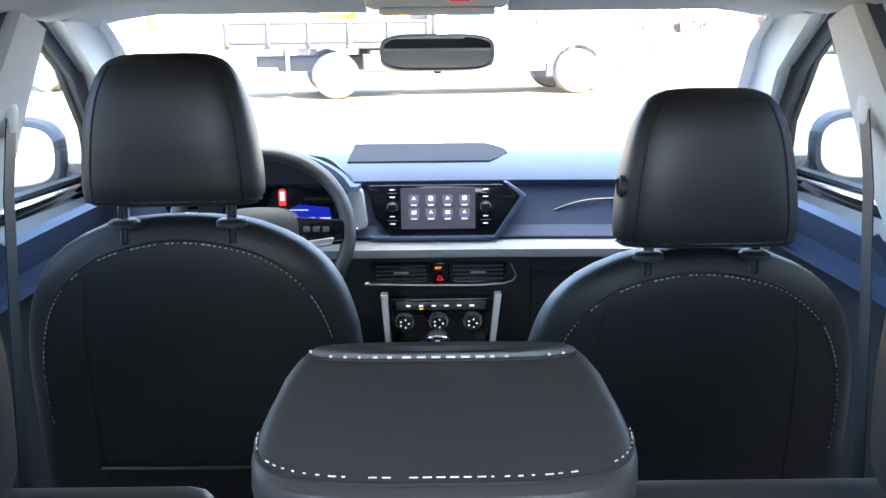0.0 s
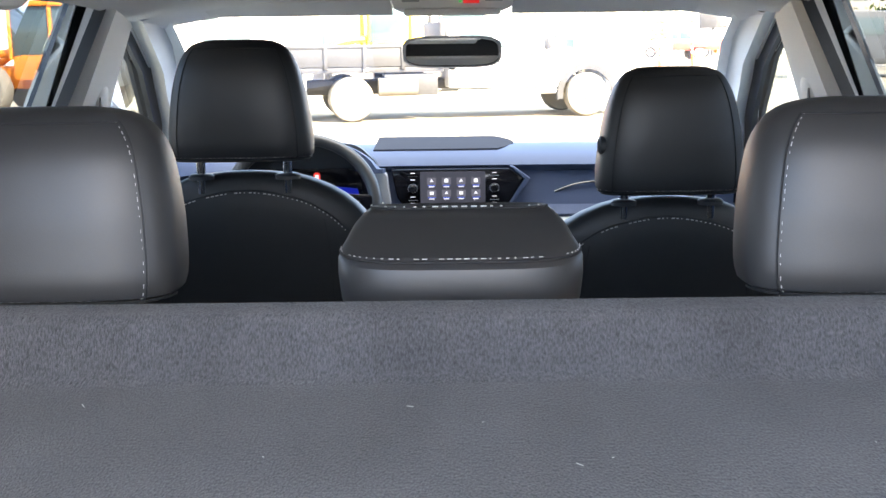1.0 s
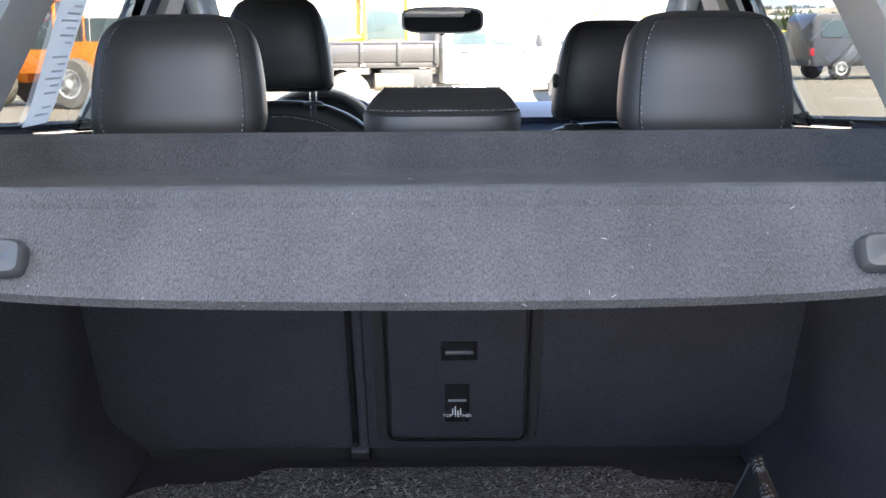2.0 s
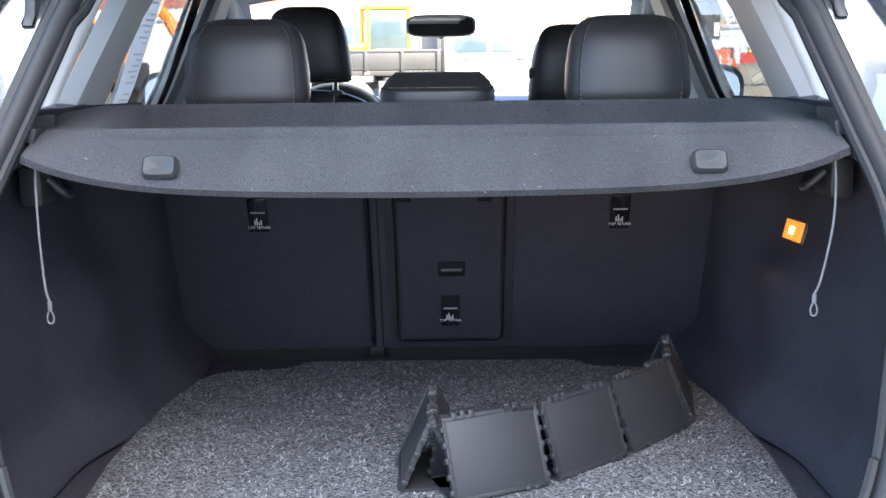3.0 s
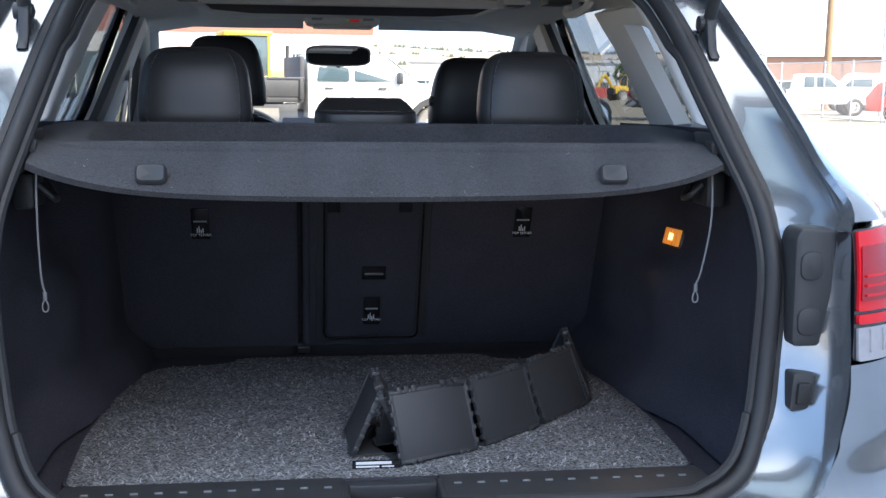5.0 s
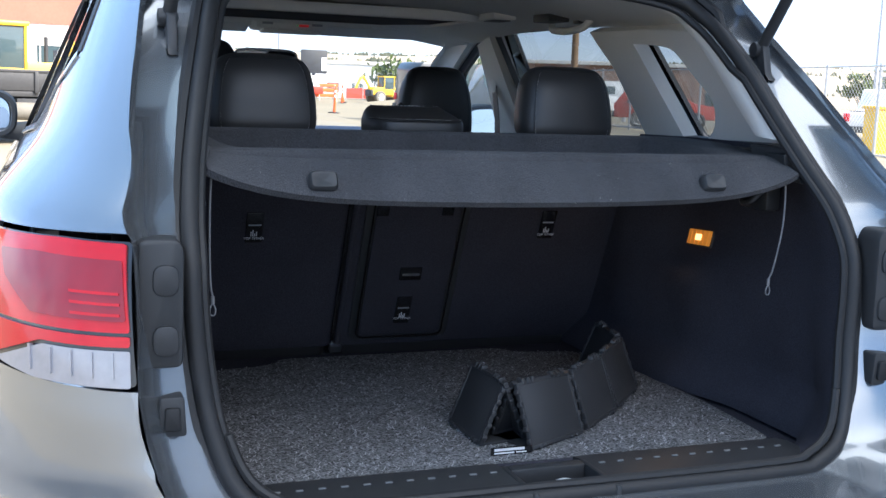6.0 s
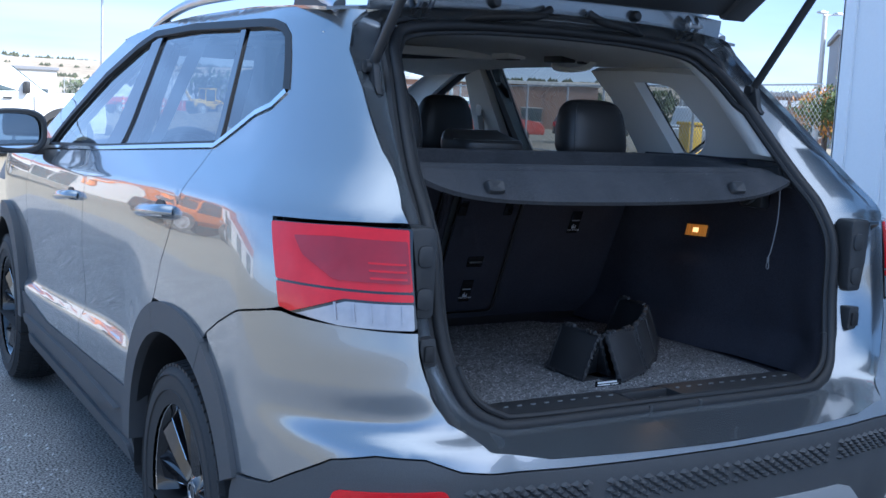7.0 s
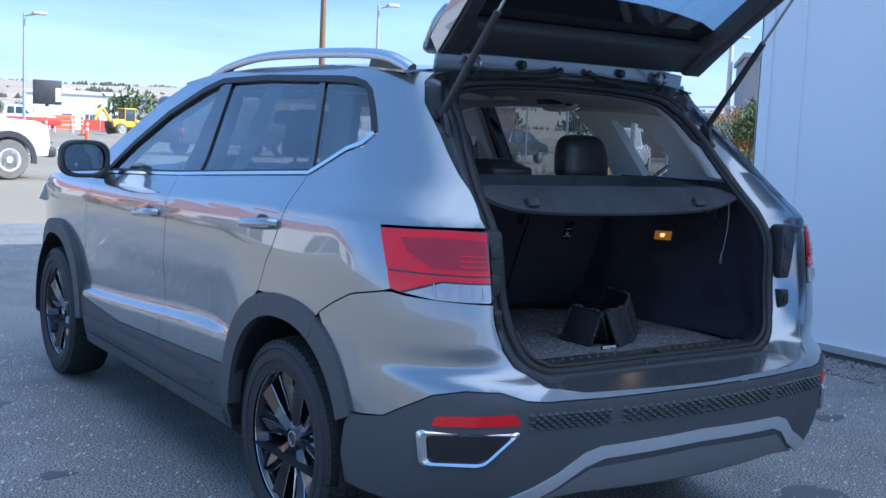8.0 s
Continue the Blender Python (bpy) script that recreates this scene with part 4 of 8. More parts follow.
    put("rim_line", lathe(bmesh.new(), [(0.2285, 0.0865), (0.2305, 0.0885), (0.2325, 0.0865)], "x", n=64, caps=(False, False)), CHROME)
    put("hub_badge", lathe(bmesh.new(), [(0.027, 0.0605), (0.027, 0.0635), (0.022, 0.0635), (0.022, 0.0605)], "x", n=28, caps=(False, False)), CHROME)
    put("brake_disc", lathe(bmesh.new(), [(0.14, -0.03), (0.14, -0.015), (0.04, -0.015), (0.04, -0.03)], "x", n=40), SATIN)
    w.matrix_basis = pose(x, y, HUB - 0.004, 0, 0, 0 if s > 0 else 180)
    w.matrix_parent_inverse = Matrix()
    return w
for y in (REAR, FRONT_AXLE):
    for s in (-1, 1):
        wheel(s * 0.795, y, s)
        bm = lathe(bmesh.new(), [(0.40, s * 0.90), (0.41, s * 0.70), (0.40, s * 0.60)], "x", (0, y, HUB + 0.01), 40, caps=(False, True))
        for v in bm.verts:
            if v.co.z < 0.28:
                v.co.z = 0.28
        part("wheel_liner", bm, RUBBER, car)
part("underbody", block(-0.62, 0.62, 0.30, 4.2, 0.22, 0.29, 0.02), RUBBER, car)
# dark inner shell behind the panel gaps
for pts in ([sp(0.46, 0.60), sp(0.46, 0.9), rp(0.70, 0.92), rp(0.70, 0.60)], [sp(1.40, 0.30), sp(1.42, 0.75), sp(1.15, 0.88), sp(1.0, 1.10), sp(1.0, 1.19), sp(2.98, 1.09), sp(3.1, 0.70), sp(3.1, 0.30)]):
    panel("inner_shell", pts, RUBBER, car, off=-0.03, th=0, step=0.08)


# ---- boot and cabin lining ----
SEAT_Y = lambda z: 1.10 - 0.42 * (z - 0.70)
GATE_X = curve([(0.68, 0.36), (0.694, 0.42), (0.704, 0.475), (0.740, 0.530), (0.815, 0.562), (0.90, 0.578), (1.0, 0.587), (1.08, 0.588), (1.14, 0.584), (1.25, 0.563), (1.43, 0.518)])


def ease(t):
    t = min(1, max(0, t))
    return t * t * (3 - 2 * t)


def boot_side(k, z, s):
    """The lining from the opening's edge forward to the seat back."""
    y0, y1 = float(GATE_Y(z)) + 0.012, SEAT_Y(z) + 0.01
    y = y0 + (y1 - y0) * k
    rim = float(GATE_X(z)) - 0.004
    low = ease((1.02 - z) / 0.10)
    deep = 0.615 - 0.055 * ease((y - 0.45) / 0.25) * low - (0.03 + 0.055 * (1 - low)) * ease((y - 0.72) / 0.22)
    foot = 0.055 * ease((0.78 - z) / 0.09)
    x = rim + (deep - foot - rim) * ease((y - y0) / 0.16)
    x = min(x, deep - foot) if y > y0 + 0.16 else x
    return (s * x, y, z)


for s in (-1, 1):
    zs = np.concatenate([np.linspace(0.688, 0.80, 9), np.linspace(0.83, 1.235, 18)])
    lin = part("boot_lining", sheet(bmesh.new(), lambda k, z: boot_side(k, z, s), np.linspace(0, 1, 34), zs), TRUNK_FELT, car, "black felt boot side lining")
    # dark ledge that carries the shelf, and the corner cover under the pillar trim
    bm = sheet(bmesh.new(), lambda k, v: (s * ((0.54 + 0.05 * ease(k * 3)) + (0.055 + 0.05 * ease(k * 2)) * v), 0.345 + 0.58 * k, 1.222 + 0.012 * v), np.linspace(0, 1, 14), np.linspace(0, 1, 4))
    part("shelf_ledge", solid(bm, 0.02), BLACK_PLASTIC, car)
    part("corner_cover", slab([(0.31, 1.17), (0.36, 1.235), (0.48, 1.235), (0.46, 1.185)], s * 0.558, s * 0.572, "yz", 0.004), BLACK_PLASTIC, car)
    # bag hook
    hk = part("bag_hook", block(min(s * 0.565, s * 0.60), max(s * 0.565, s * 0.60), 0.42, 0.50, 1.105, 1.165, 0.008), BLACK_PLASTIC, car)
    part("hook_bar", rod(smoothed([(s * 0.56, 0.43, 1.145), (s * 0.54, 0.435, 1.125), (s * 0.54, 0.465, 1.12), (s * 0.56, 0.485, 1.145)], 5), 0.006, 8), BLACK_PLASTIC, hk)
    part("tie_down", rod(smoothed([(s * 0.52, 0.99, 1.10), (s * 0.505, 0.985, 1.09), (s * 0.515, 0.975, 1.08)], 4), 0.004, 6), SATIN, car)

# boot lamp, lit
LAMP_GLOW = glow("lamp_glow", (1.0, 0.62, 0.22), 8.0)
LAMP_LENS = glow("lamp_lens", (1.0, 0.36, 0.05), 0.9)
lamp_m = Matrix.Translation((0.606, 0.705, 1.013)) @ Matrix.Rotation(radians(-3), 4, "X") @ Matrix.Rotation(radians(14), 4, "Y")
bl = part("boot_lamp", block(-0.003, 0.003, -0.042, 0.042, -0.017, 0.017, 0.001, lamp_m), LAMP_LENS, car, "lit amber boot lamp")
part("lamp_housing", block(0.003, 0.018, -0.046, 0.046, -0.021, 0.021, 0.004, lamp_m), BLACK_PLASTIC, bl)
part("bulb", block(-0.0050, -0.003, -0.012, 0.010, -0.007, 0.007, 0.001, lamp_m), LAMP_GLOW, bl)
for k in range(5):
    part("lens_rib", block(-0.0042, -0.003, -0.038 + 0.0165 * k, -0.036 + 0.0165 * k, -0.015, 0.015, 0.0, lamp_m), LAMP_LENS, bl)
boot_light = new("boot_light", bpy.data.lights.new("boot_light", "AREA"))
boot_light.data.energy, boot_light.data.color, boot_light.data.size = 0.015, (1.0, 0.62, 0.28), 0.04
boot_light.matrix_world = look((0.552, 0.70, 1.02), (0.0, 0.62, 0.85))

# threshold plate with its studs and the latch
bm = rings(bmesh.new(), [[(x, y, z) for y, z in ((0.088, 0.680), (0.092, 0.698), (0.115, 0.704), (0.215, 0.704), (0.25, 0.698), (0.25, 0.675))] for x in np.concatenate([[-0.50, -0.47], np.linspace(-0.46, -0.075, 8)])])
bm2 = mirrored(bm)
sill_l = part("threshold", bm, BLACK_PLASTIC, car, "grey ribbed load sill plate")
sill_r = part("threshold", bm2, BLACK_PLASTIC, car, "grey ribbed load sill plate")
for x in np.arange(0.10, 0.47, 0.036):
    for o, s in ((sill_l, -1), (sill_r, 1)):
        part("stud", block(s * x - 0.006, s * x + 0.006, 0.190, 0.1945, 0.7035, 0.7065, 0.001), VALANCE, o)
lt = part("latch_housing", joined(block(-0.078, -0.068, 0.080, 0.215, 0.665, 0.706, 0.003), block(0.068, 0.078, 0.080, 0.215, 0.665, 0.706, 0.003), block(-0.068, 0.068, 0.190, 0.215, 0.665, 0.706, 0.003), block(-0.068, 0.068, 0.075, 0.190, 0.664, 0.672, 0.001)), BLACK_PLASTIC, car)
part("striker", rod(smoothed([(-0.022, 0.135, 0.672), (-0.022, 0.135, 0.694), (0, 0.135, 0.702), (0.022, 0.135, 0.694), (0.022, 0.135, 0.672)], 4), 0.005, 8), SATIN, lt)
part("striker_post", rod([(0.0, 0.105, 0.670), (0.0, 0.115, 0.704)], 0.007, 10), SATIN, lt)
part("boot_floor", block(-0.60, 0.60, 0.20, 1.12, 0.66, 0.680), TRUNK_FELT, car)
part("cabin_floor", block(-0.76, 0.76, 1.0, 3.4, 0.30, 0.36), TRUNK_FELT, car)
part("firewall", block(-0.80, 0.80, 3.36, 3.42, 0.30, 1.06), DASH_BLACK, car)

# pale pillar and roof trim
def lined(u, z, off):
    """The trim stands further in from the skin where the pillar is deep."""
    y = at_skin(u, z)[..., 1]
    k = np.clip((y - 0.42) / 0.38, 0, 1)
    return at_skin(u, z, -0.052 - 0.058 * k * k * (3 - 2 * k) + off)
panel("rear_pillar_trim", [sp(0.385, 1.225), sp(0.485, 1.33), sp(0.60, 1.44), sp(0.675, 1.515), sp(0.78, 1.525), sp(1.01, 1.520), sp(1.005, 1.490)] + [sp(*p) for p in rounded([(0.90, 1.487), (0.817, 1.478), (0.719, 1.363), (0.748, 1.297), (0.80, 1.262)], 0.03)[4:-4]] + [sp(0.880, 1.249), sp(0.880, 1.215)], TRIM_GREY, car, "pale grey rear pillar trim", off=0.0, th=-0.035, gap=0, surf=lined)
panel("centre_rear_trim", [sp(1.21, 1.524), sp(1.185, 1.489), sp(1.14, 1.437), sp(1.095, 1.33), sp(1.057, 1.236), sp(1.05, 1.19), sp(0.880, 1.215), sp(0.880, 1.249), sp(1.005, 1.490), sp(1.01, 1.520)], TRIM_GREY, car, "pale grey pillar trim", off=0.0, th=-0.035, gap=0, surf=lined)
panel("roof_side_trim", [sp(0.97, 1.527), sp(1.09, 1.533), sp(1.45, 1.535), sp(2.0, 1.53), sp(2.17, 1.50), sp(2.47, 1.398), sp(2.50, 1.42), sp(2.2, 1.53), sp(1.9, 1.552), sp(1.4, 1.556), sp(0.97, 1.55)], TRIM_GREY, car, off=-0.045, th=-0.02, gap=0)
panel("door_pillar_trim", [sp(1.945, 1.525), sp(2.07, 1.50), sp(2.09, 1.40), sp(2.15, 1.15), sp(2.18, 0.50), sp(1.90, 0.50), sp(1.905, 1.15)], TRIM_GREY, car, "pale grey door pillar trim", off=-0.085, th=-0.05, gap=0)
panel("door_frame_seal", [sp(1.925, 1.535), sp(1.965, 1.53), sp(1.945, 1.15), sp(1.83, 1.15)], RUBBER, car, off=-0.055, th=0.02, gap=0)
panel("front_pillar_trim", [sp(2.17, 1.505), sp(2.47, 1.400), sp(2.77, 1.250), sp(2.985, 1.108), sp(3.28, 1.085), sp(2.9, 1.312), sp(2.6, 1.447), sp(2.35, 1.522)], TRIM_GREY, car, "pale grey windscreen pillar trim", off=-0.045, th=0.03, gap=0)
strip("inner_door_seal", FRAME_LINE[:5], 0.035, RUBBER, car, off=-0.040, th=0.012)
strip("inner_door_seal", [sp(1.90, 1.535), sp(1.45, 1.535)], 0.022, RUBBER, car, off=-0.040, th=0.010)
door_pts = [sp(1.25, 1.192), sp(1.95, 1.152), sp(1.95, 0.50), sp(1.42, 0.50), sp(1.30, 0.80)]
for o, pts in ((rear_doors, door_pts), (front_doors, [sp(2.10, 1.145), sp(3.04, 1.100), sp(3.08, 0.50), sp(2.10, 0.50)])):
    bm = charted(pts, at_skin, 0.05, -0.045, 0.004, -0.085)
    top = charted([(u, z + 0.028) for u, z in pts[:2]] + [(pts[1][0], pts[1][1] - 0.14), (pts[0][0], pts[0][1] - 0.14)], at_skin, 0.04, 0.02, 0, -0.105)
    for d in o:
        right = d.data.vertices[0].co.x > 0
        part("door_lining", mirrored(bm) if right else bm.copy(), DASH_BLACK, d)
        part("door_top", mirrored(top) if right else top.copy(), DASH_BLUE, d, "blue-grey door top")
    bm.free(), top.free()
# headliner with its sunroof
bm = sheet(bmesh.new(), lambda y, v: roof_at(v, y, 0.040 + 0.032 * ease((y - 0.64) / 0.3) - 0.030 * ease((y - 2.1) / 0.36)), np.linspace(0.655, 2.46, 30), np.linspace(-1, 1, 25))
headliner = part("headliner", solid(bm, -0.006), HEADLINER, car, "pale grey cloth headliner")
def liner_z(x, y):
    return roof_at(x / 0.58, y, 0.040 + 0.032 * ease((y - 0.64) / 0.3))[2]
zs_ = liner_z(0, 1.9)
part("sunroof_blind", block(-0.40, 0.40, 1.62, 2.16, zs_ - 0.022, zs_ - 0.008, 0.004), DASH_TRAY, car, "dark sunroof opening")
part("sunroof_rim", joined(block(-0.43, -0.40, 1.60, 2.18, zs_ - 0.03, zs_ + 0.0, 0.006), block(0.40, 0.43, 1.60, 2.18, zs_ - 0.03, zs_ + 0.0, 0.006), block(-0.40, 0.40, 1.59, 1.62, zs_ - 0.03, zs_, 0.006), block(-0.40, 0.40, 2.16, 2.19, zs_ - 0.03, zs_, 0.006)), TRIM_GREY, car)
# ring of trim inside the tailgate opening, up both sides and over the top
rows = []
for p in [q for q in half_g if q.z > 1.235]:
    g = gate_point(p.x, p.z)
    n = Vector((-p.x, 0, 0)).normalized() if p.z < 1.50 else Vector((-p.x * 0.8, 0, -0.35)).normalized() if abs(p.x) > 1e-5 else Vector((0, 0, -1))
    rows.append([g + n * 0.010 + Vector((0, 0.004, 0)), g + n * 0.022 + Vector((0, 0.02, 0)), g + n * 0.022 + Vector((0, 0.075, 0.004)), g + n * 0.004 + Vector((0, 0.10, 0.008))])
rows = rows + [[Vector((-q.x, q.y, q.z)) for q in r] for r in rows[::-1][1:]]
part("opening_trim", rings(bmesh.new(), rows, close=False), TRIM_GREY, car, "pale grey trim round the tailgate opening", angle=70)
# grab handles, dome lamp, overhead console, visors
for s in (-1, 1):
    for y in (1.28,):
        z = liner_z(s * 0.50, y)
        g = part("grab_handle", rod(smoothed([(s * 0.545, y - 0.11, z - 0.002), (s * 0.535, y - 0.09, z - 0.022), (s * 0.53, y, z - 0.030), (s * 0.535, y + 0.09, z - 0.022), (s * 0.545, y + 0.11, z - 0.002)], 5), 0.010, 8), TRIM_GREY, car)
        part("coat_hook", block(s * 0.545 - 0.012, s * 0.545 + 0.012, y - 0.06, y - 0.03, z - 0.012, z + 0.008, 0.004), BLACK_PLASTIC, g)
    v = part("sun_visor", rings(bmesh.new(), [[(s * (0.13 + 0.40 * k), 2.455 + 0.11 * b - 0.012 * math.cos(math.pi * 2 * k), 1.483 - 0.028 * b + h) for b, h in ((0, 0.012), (1, 0.012), (1.05, 0), (1, -0.012), (0, -0.012), (-0.05, 0))] for k in np.linspace(0, 1, 12)]), HEADLINER, car, "pale grey folded sun visor")
    part("visor_label", block(s * 0.36 - 0.06, s * 0.36 + 0.06, 2.447, 2.449, 1.474, 1.486), PAPER, v, "white warning label with unreadable print")
    for k in range(3):
        part("print_bar", block(s * 0.36 - 0.055, s * 0.36 - 0.02 + 0.008 * k, 2.4462, 2.4468, 1.476 + 0.003 * k, 1.4775 + 0.003 * k), GREY_INK, v)
oc = part("overhead_console", block(-0.125, 0.125, 2.38, 2.54, 1.455, 1.505, 0.016), TRIM_GREY, car, "pale grey overhead console with switches")
for x in (-0.085, 0.085):
    part("map_light", block(x - 0.018, x + 0.018, 2.376, 2.384, 1.472, 1.486, 0.002), DASH_GREY, oc)
part("alarm_display", block(0.022, 0.055, 2.377, 2.384, 1.468, 1.476, 0.001), glow("red_display", (0.7, 0.02, 0.02), 0.6), oc)
part("green_dot", block(0.014, 0.019, 2.377, 2.384, 1.470, 1.474), glow("green_display", (0.05, 0.8, 0.2), 0.8), oc)
part("console_lip", block(-0.10, 0.10, 2.385, 2.46, 1.444, 1.458, 0.006), TRIM_GREY, oc)
for s in (-1, 1):
    x, y = s * 0.42, 1.49
    z = liner_z(x, y)
    dl = part("reading_lamp", block(x - 0.035, x + 0.035, y - 0.055, y + 0.055, z - 0.012, z + 0.02, 0.005), TRIM_GREY, car)
    part("lens", block(x - 0.024, x + 0.024, y - 0.040, y + 0.040, z - 0.015, z - 0.011, 0.001), DASH_BLACK, dl)
    part("handle_recess", block(s * 0.485 - 0.03, s * 0.485 + 0.03, 1.28 - 0.05, 1.28 + 0.05, liner_z(s * 0.485, 1.28) - 0.012, liner_z(s * 0.485, 1.28) + 0.01, 0.004), DASH_BLACK, dl)
# inner mirror
tip = Matrix.Translation((0, 2.86, 1.384)) @ Matrix.Rotation(radians(-4.0), 4, "X") @ Matrix.Rotation(radians(2.0), 4, "Z") @ Matrix.Translation((0, -2.86, -1.384))
mr = part("inner_mirror", rings(bmesh.new(), [[tip @ Vector((k[0], y, 1.384 + k[1])) for k in squircle(a, b, 28, 4)] for y, a, b in ((2.855, 0.118, 0.037), (2.852, 0.122, 0.041), (2.865, 0.122, 0.041), (2.885, 0.105, 0.026), (2.895, 0.04, 0.012))]), BLACK_PLASTIC, car, "black frameless inner mirror")
part("mirror_face", rings(bmesh.new(), [[tip @ Vector((k[0], y, 1.384 + k[1])) for k in squircle(0.114, 0.034, 28, 4)] for y in (2.8515, 2.855)]), MIRROR, mr)
part("mirror_stem", rod([(0.0, 2.885, 1.384), (0.0, 2.93, 1.40), (0.0, 2.95, 1.41)], 0.012, 8), BLACK_PLASTIC, mr)
part("mirror_button", block(-0.008, 0.008, 2.856, 2.868, 1.338, 1.352, 0.003), BLACK_PLASTIC, mr)
# the front roof fittings sit nearer the seats and higher
FWD = Matrix.Translation((0, 0.357, 1.489)) @ Matrix.Diagonal((0.968, 0.919, 0.9226, 1)) @ Matrix.Translation((0, -0.367, -1.482))
RAISE = {"inner_mirror": 0.006, "sun_visor": 0.034, "overhead_console": 0.028}
for o in [c for c in car.children if c.name.split(".")[0] in ("sun_visor", "overhead_console", "inner_mirror")]:
    o.matrix_basis = Matrix.Translation((0, 0, RAISE[o.name.split(".")[0]])) @ FWD
# printed sheet inside the rear side window
bm = charted([sp(1.60, 1.52), sp(1.45, 1.52), sp(1.49, 1.20), sp(1.62, 1.20)], at_skin, 0.05, 0.0006, 0, -0.016)
def thin_paper(name, rgb):
    """Paper that lets some of the daylight behind it through."""
    m = mat(name, rgb, 0.7, 0, 0.03, 200, 0.04, 6)
    nt = m.node_tree
    through_, mixed = nt.nodes.new("ShaderNodeBsdfTranslucent"), nt.nodes.new("ShaderNodeMixShader")
    through_.inputs[0].default_value = (*rgb, 1)
    mixed.inputs[0].default_value = 0.45
    nt.links.new(nt.nodes["Principled BSDF"].outputs[0], mixed.inputs[1])
    nt.links.new(through_.outputs[0], mixed.inputs[2])
    nt.links.new(mixed.outputs[0], nt.nodes["Material Output"].inputs[0])
    return m


SHEET, SHEET_INK = thin_paper("backlit_paper", (0.80, 0.81, 0.82)), thin_paper("backlit_ink", (0.55, 0.56, 0.58))
sheet_ob = tagged(part("window_sheet", bm, SHEET, None), "white printed paper sheet hung inside the side window", "paper sheet")
for k in range(22):
    z = 1.505 - 0.0135 * k
    y0, y1 = 1.595 + 0.012 * (1.52 - z) / 0.3, 1.46 + 0.03 * (1.52 - z) / 0.3
    a, b = y0 - 0.01, y0 - 0.01 - (y0 - y1 - 0.02) * (0.35 + 0.6 * ((k * 37) % 11) / 11)
    if k % 7 == 5:
        continue
    part("print_bar", charted([sp(a, z), sp(b, z), sp(b, z - 0.004), sp(a, z - 0.004)], at_skin, 0.05, 0, 0, -0.0178), SHEET_INK, sheet_ob, smooth=False)


# ---- parcel shelf ----
shelf = thing("parcel_shelf", "charcoal felt parcel shelf with a sunken tray, hung from cords", "parcel shelf", place=(0, 0.6, 1.2))
def shelf_loop(pts, z, n=5):
    half = [(x, y) for x, y in pts]
    loop = half + [(-x, y) for x, y in half[::-1]]
    return [(x, y, z(x, y) if callable(z) else z) for x, y in rounded(loop, 0.035, n)]
outer = [(0.545, 0.375), (0.585, 0.46), (0.612, 0.62), (0.600, 0.80), (0.57, 0.842)]
tray = [(0.465, 0.425), (0.488, 0.50), (0.505, 0.64), (0.505, 0.745), (0.490, 0.785)]
top = lambda x, y: 1.2165 + 0.016 * ease((y - 0.42) / 0.3)
def grown(pts, d):
    return [(x + d, y + (d if y > 0.6 else -d)) for x, y in pts]
bm = rings(bmesh.new(), [shelf_loop(outer, 1.172), shelf_loop(outer, 1.204), shelf_loop(grown(outer, -0.010), top), shelf_loop(grown(tray, 0.010), top), shelf_loop(grown(tray, 0.002), lambda x, y: top(x, y) - 0.006), shelf_loop(grown(tray, -0.010), 1.192), shelf_loop(grown(tray, -0.022), 1.186)], caps=(True, True))
part("tray", bm, CARPET, shelf, angle=60)
def lip_low(x):
    return 1.139 + 0.012 * (abs(x) / 0.57) ** 2 + 0.050 * (abs(x) / 0.57) ** 6
def lip(k, x):
    z = 1.2175 + (lip_low(x) - 1.2175) * k
    y = 0.418 - 0.108 * k ** 0.62 - 0.022 * (1 - (x / 0.57) ** 2) * (0.1 + 0.9 * k)
    return (x, y, z)
bm = sheet(bmesh.new(), lip, np.linspace(0, 1, 11), np.linspace(-0.549, 0.549, 61))
part("rear_lip", solid(bm, 0.012), CARPET, shelf, angle=60)
for s in (-1, 1):
    m = Matrix.Translation((s * 0.366, lip(0.58, 0.366)[1] - 0.012, 1.168)) @ Matrix.Rotation(radians(-28), 4, "X")
    bm = rings(bmesh.new(), [[m @ Vector((k[0], y, k[1])) for k in squircle(a, b, 24, 5)] for y, a, b in ((0.0, 0.0235, 0.0165), (-0.012, 0.0235, 0.0165), (-0.017, 0.020, 0.013), (-0.016, 0.012, 0.007), (-0.012, 0.004, 0.002))])
    part("shelf_peg", bm, BLACK_PLASTIC, shelf, "black rubber peg")
    hx, hy, hz = s * 0.532, lip(0.4, 0.532)[1] - 0.010, 1.190
    part("cord_button", lathe(bmesh.new(), [(0.001, -0.007), (0.006, -0.006), (0.007, 0), (0.005, 0.006)], "y", (hx, hy, hz), 14), BLACK_PLASTIC, shelf)
    run = smoothed([(hx, hy - 0.006, hz), (hx - s * 0.0 + s * 0.008, hy - 0.012, hz - 0.02), (hx + s * 0.010, hy - 0.012, hz - 0.10), (hx + s * (0.008 if s < 0 else -0.002), hy - 0.010, hz - 0.18), (hx + s * (0.004 if s < 0 else -0.010), hy - 0.008, hz - 0.205)], 8)
    cd = part("cord", rod(run, 0.0017, 7), CORD, shelf, "grey hanging cord with an end loop")
    e = run[-1]
    part("cord_clip", rod([e, e - Vector((0, 0, 0.012))], 0.0032, 8), CORD, cd)
    part("end_loop", rod(smoothed([e + Vector(q) for q in ((0, 0, -0.012), (0.0045, 0, -0.021), (0.003, 0, -0.030), (-0.003, 0, -0.030), (-0.0045, 0, -0.021))], 5, True), 0.0013, 6, closed=True), CORD, cd)
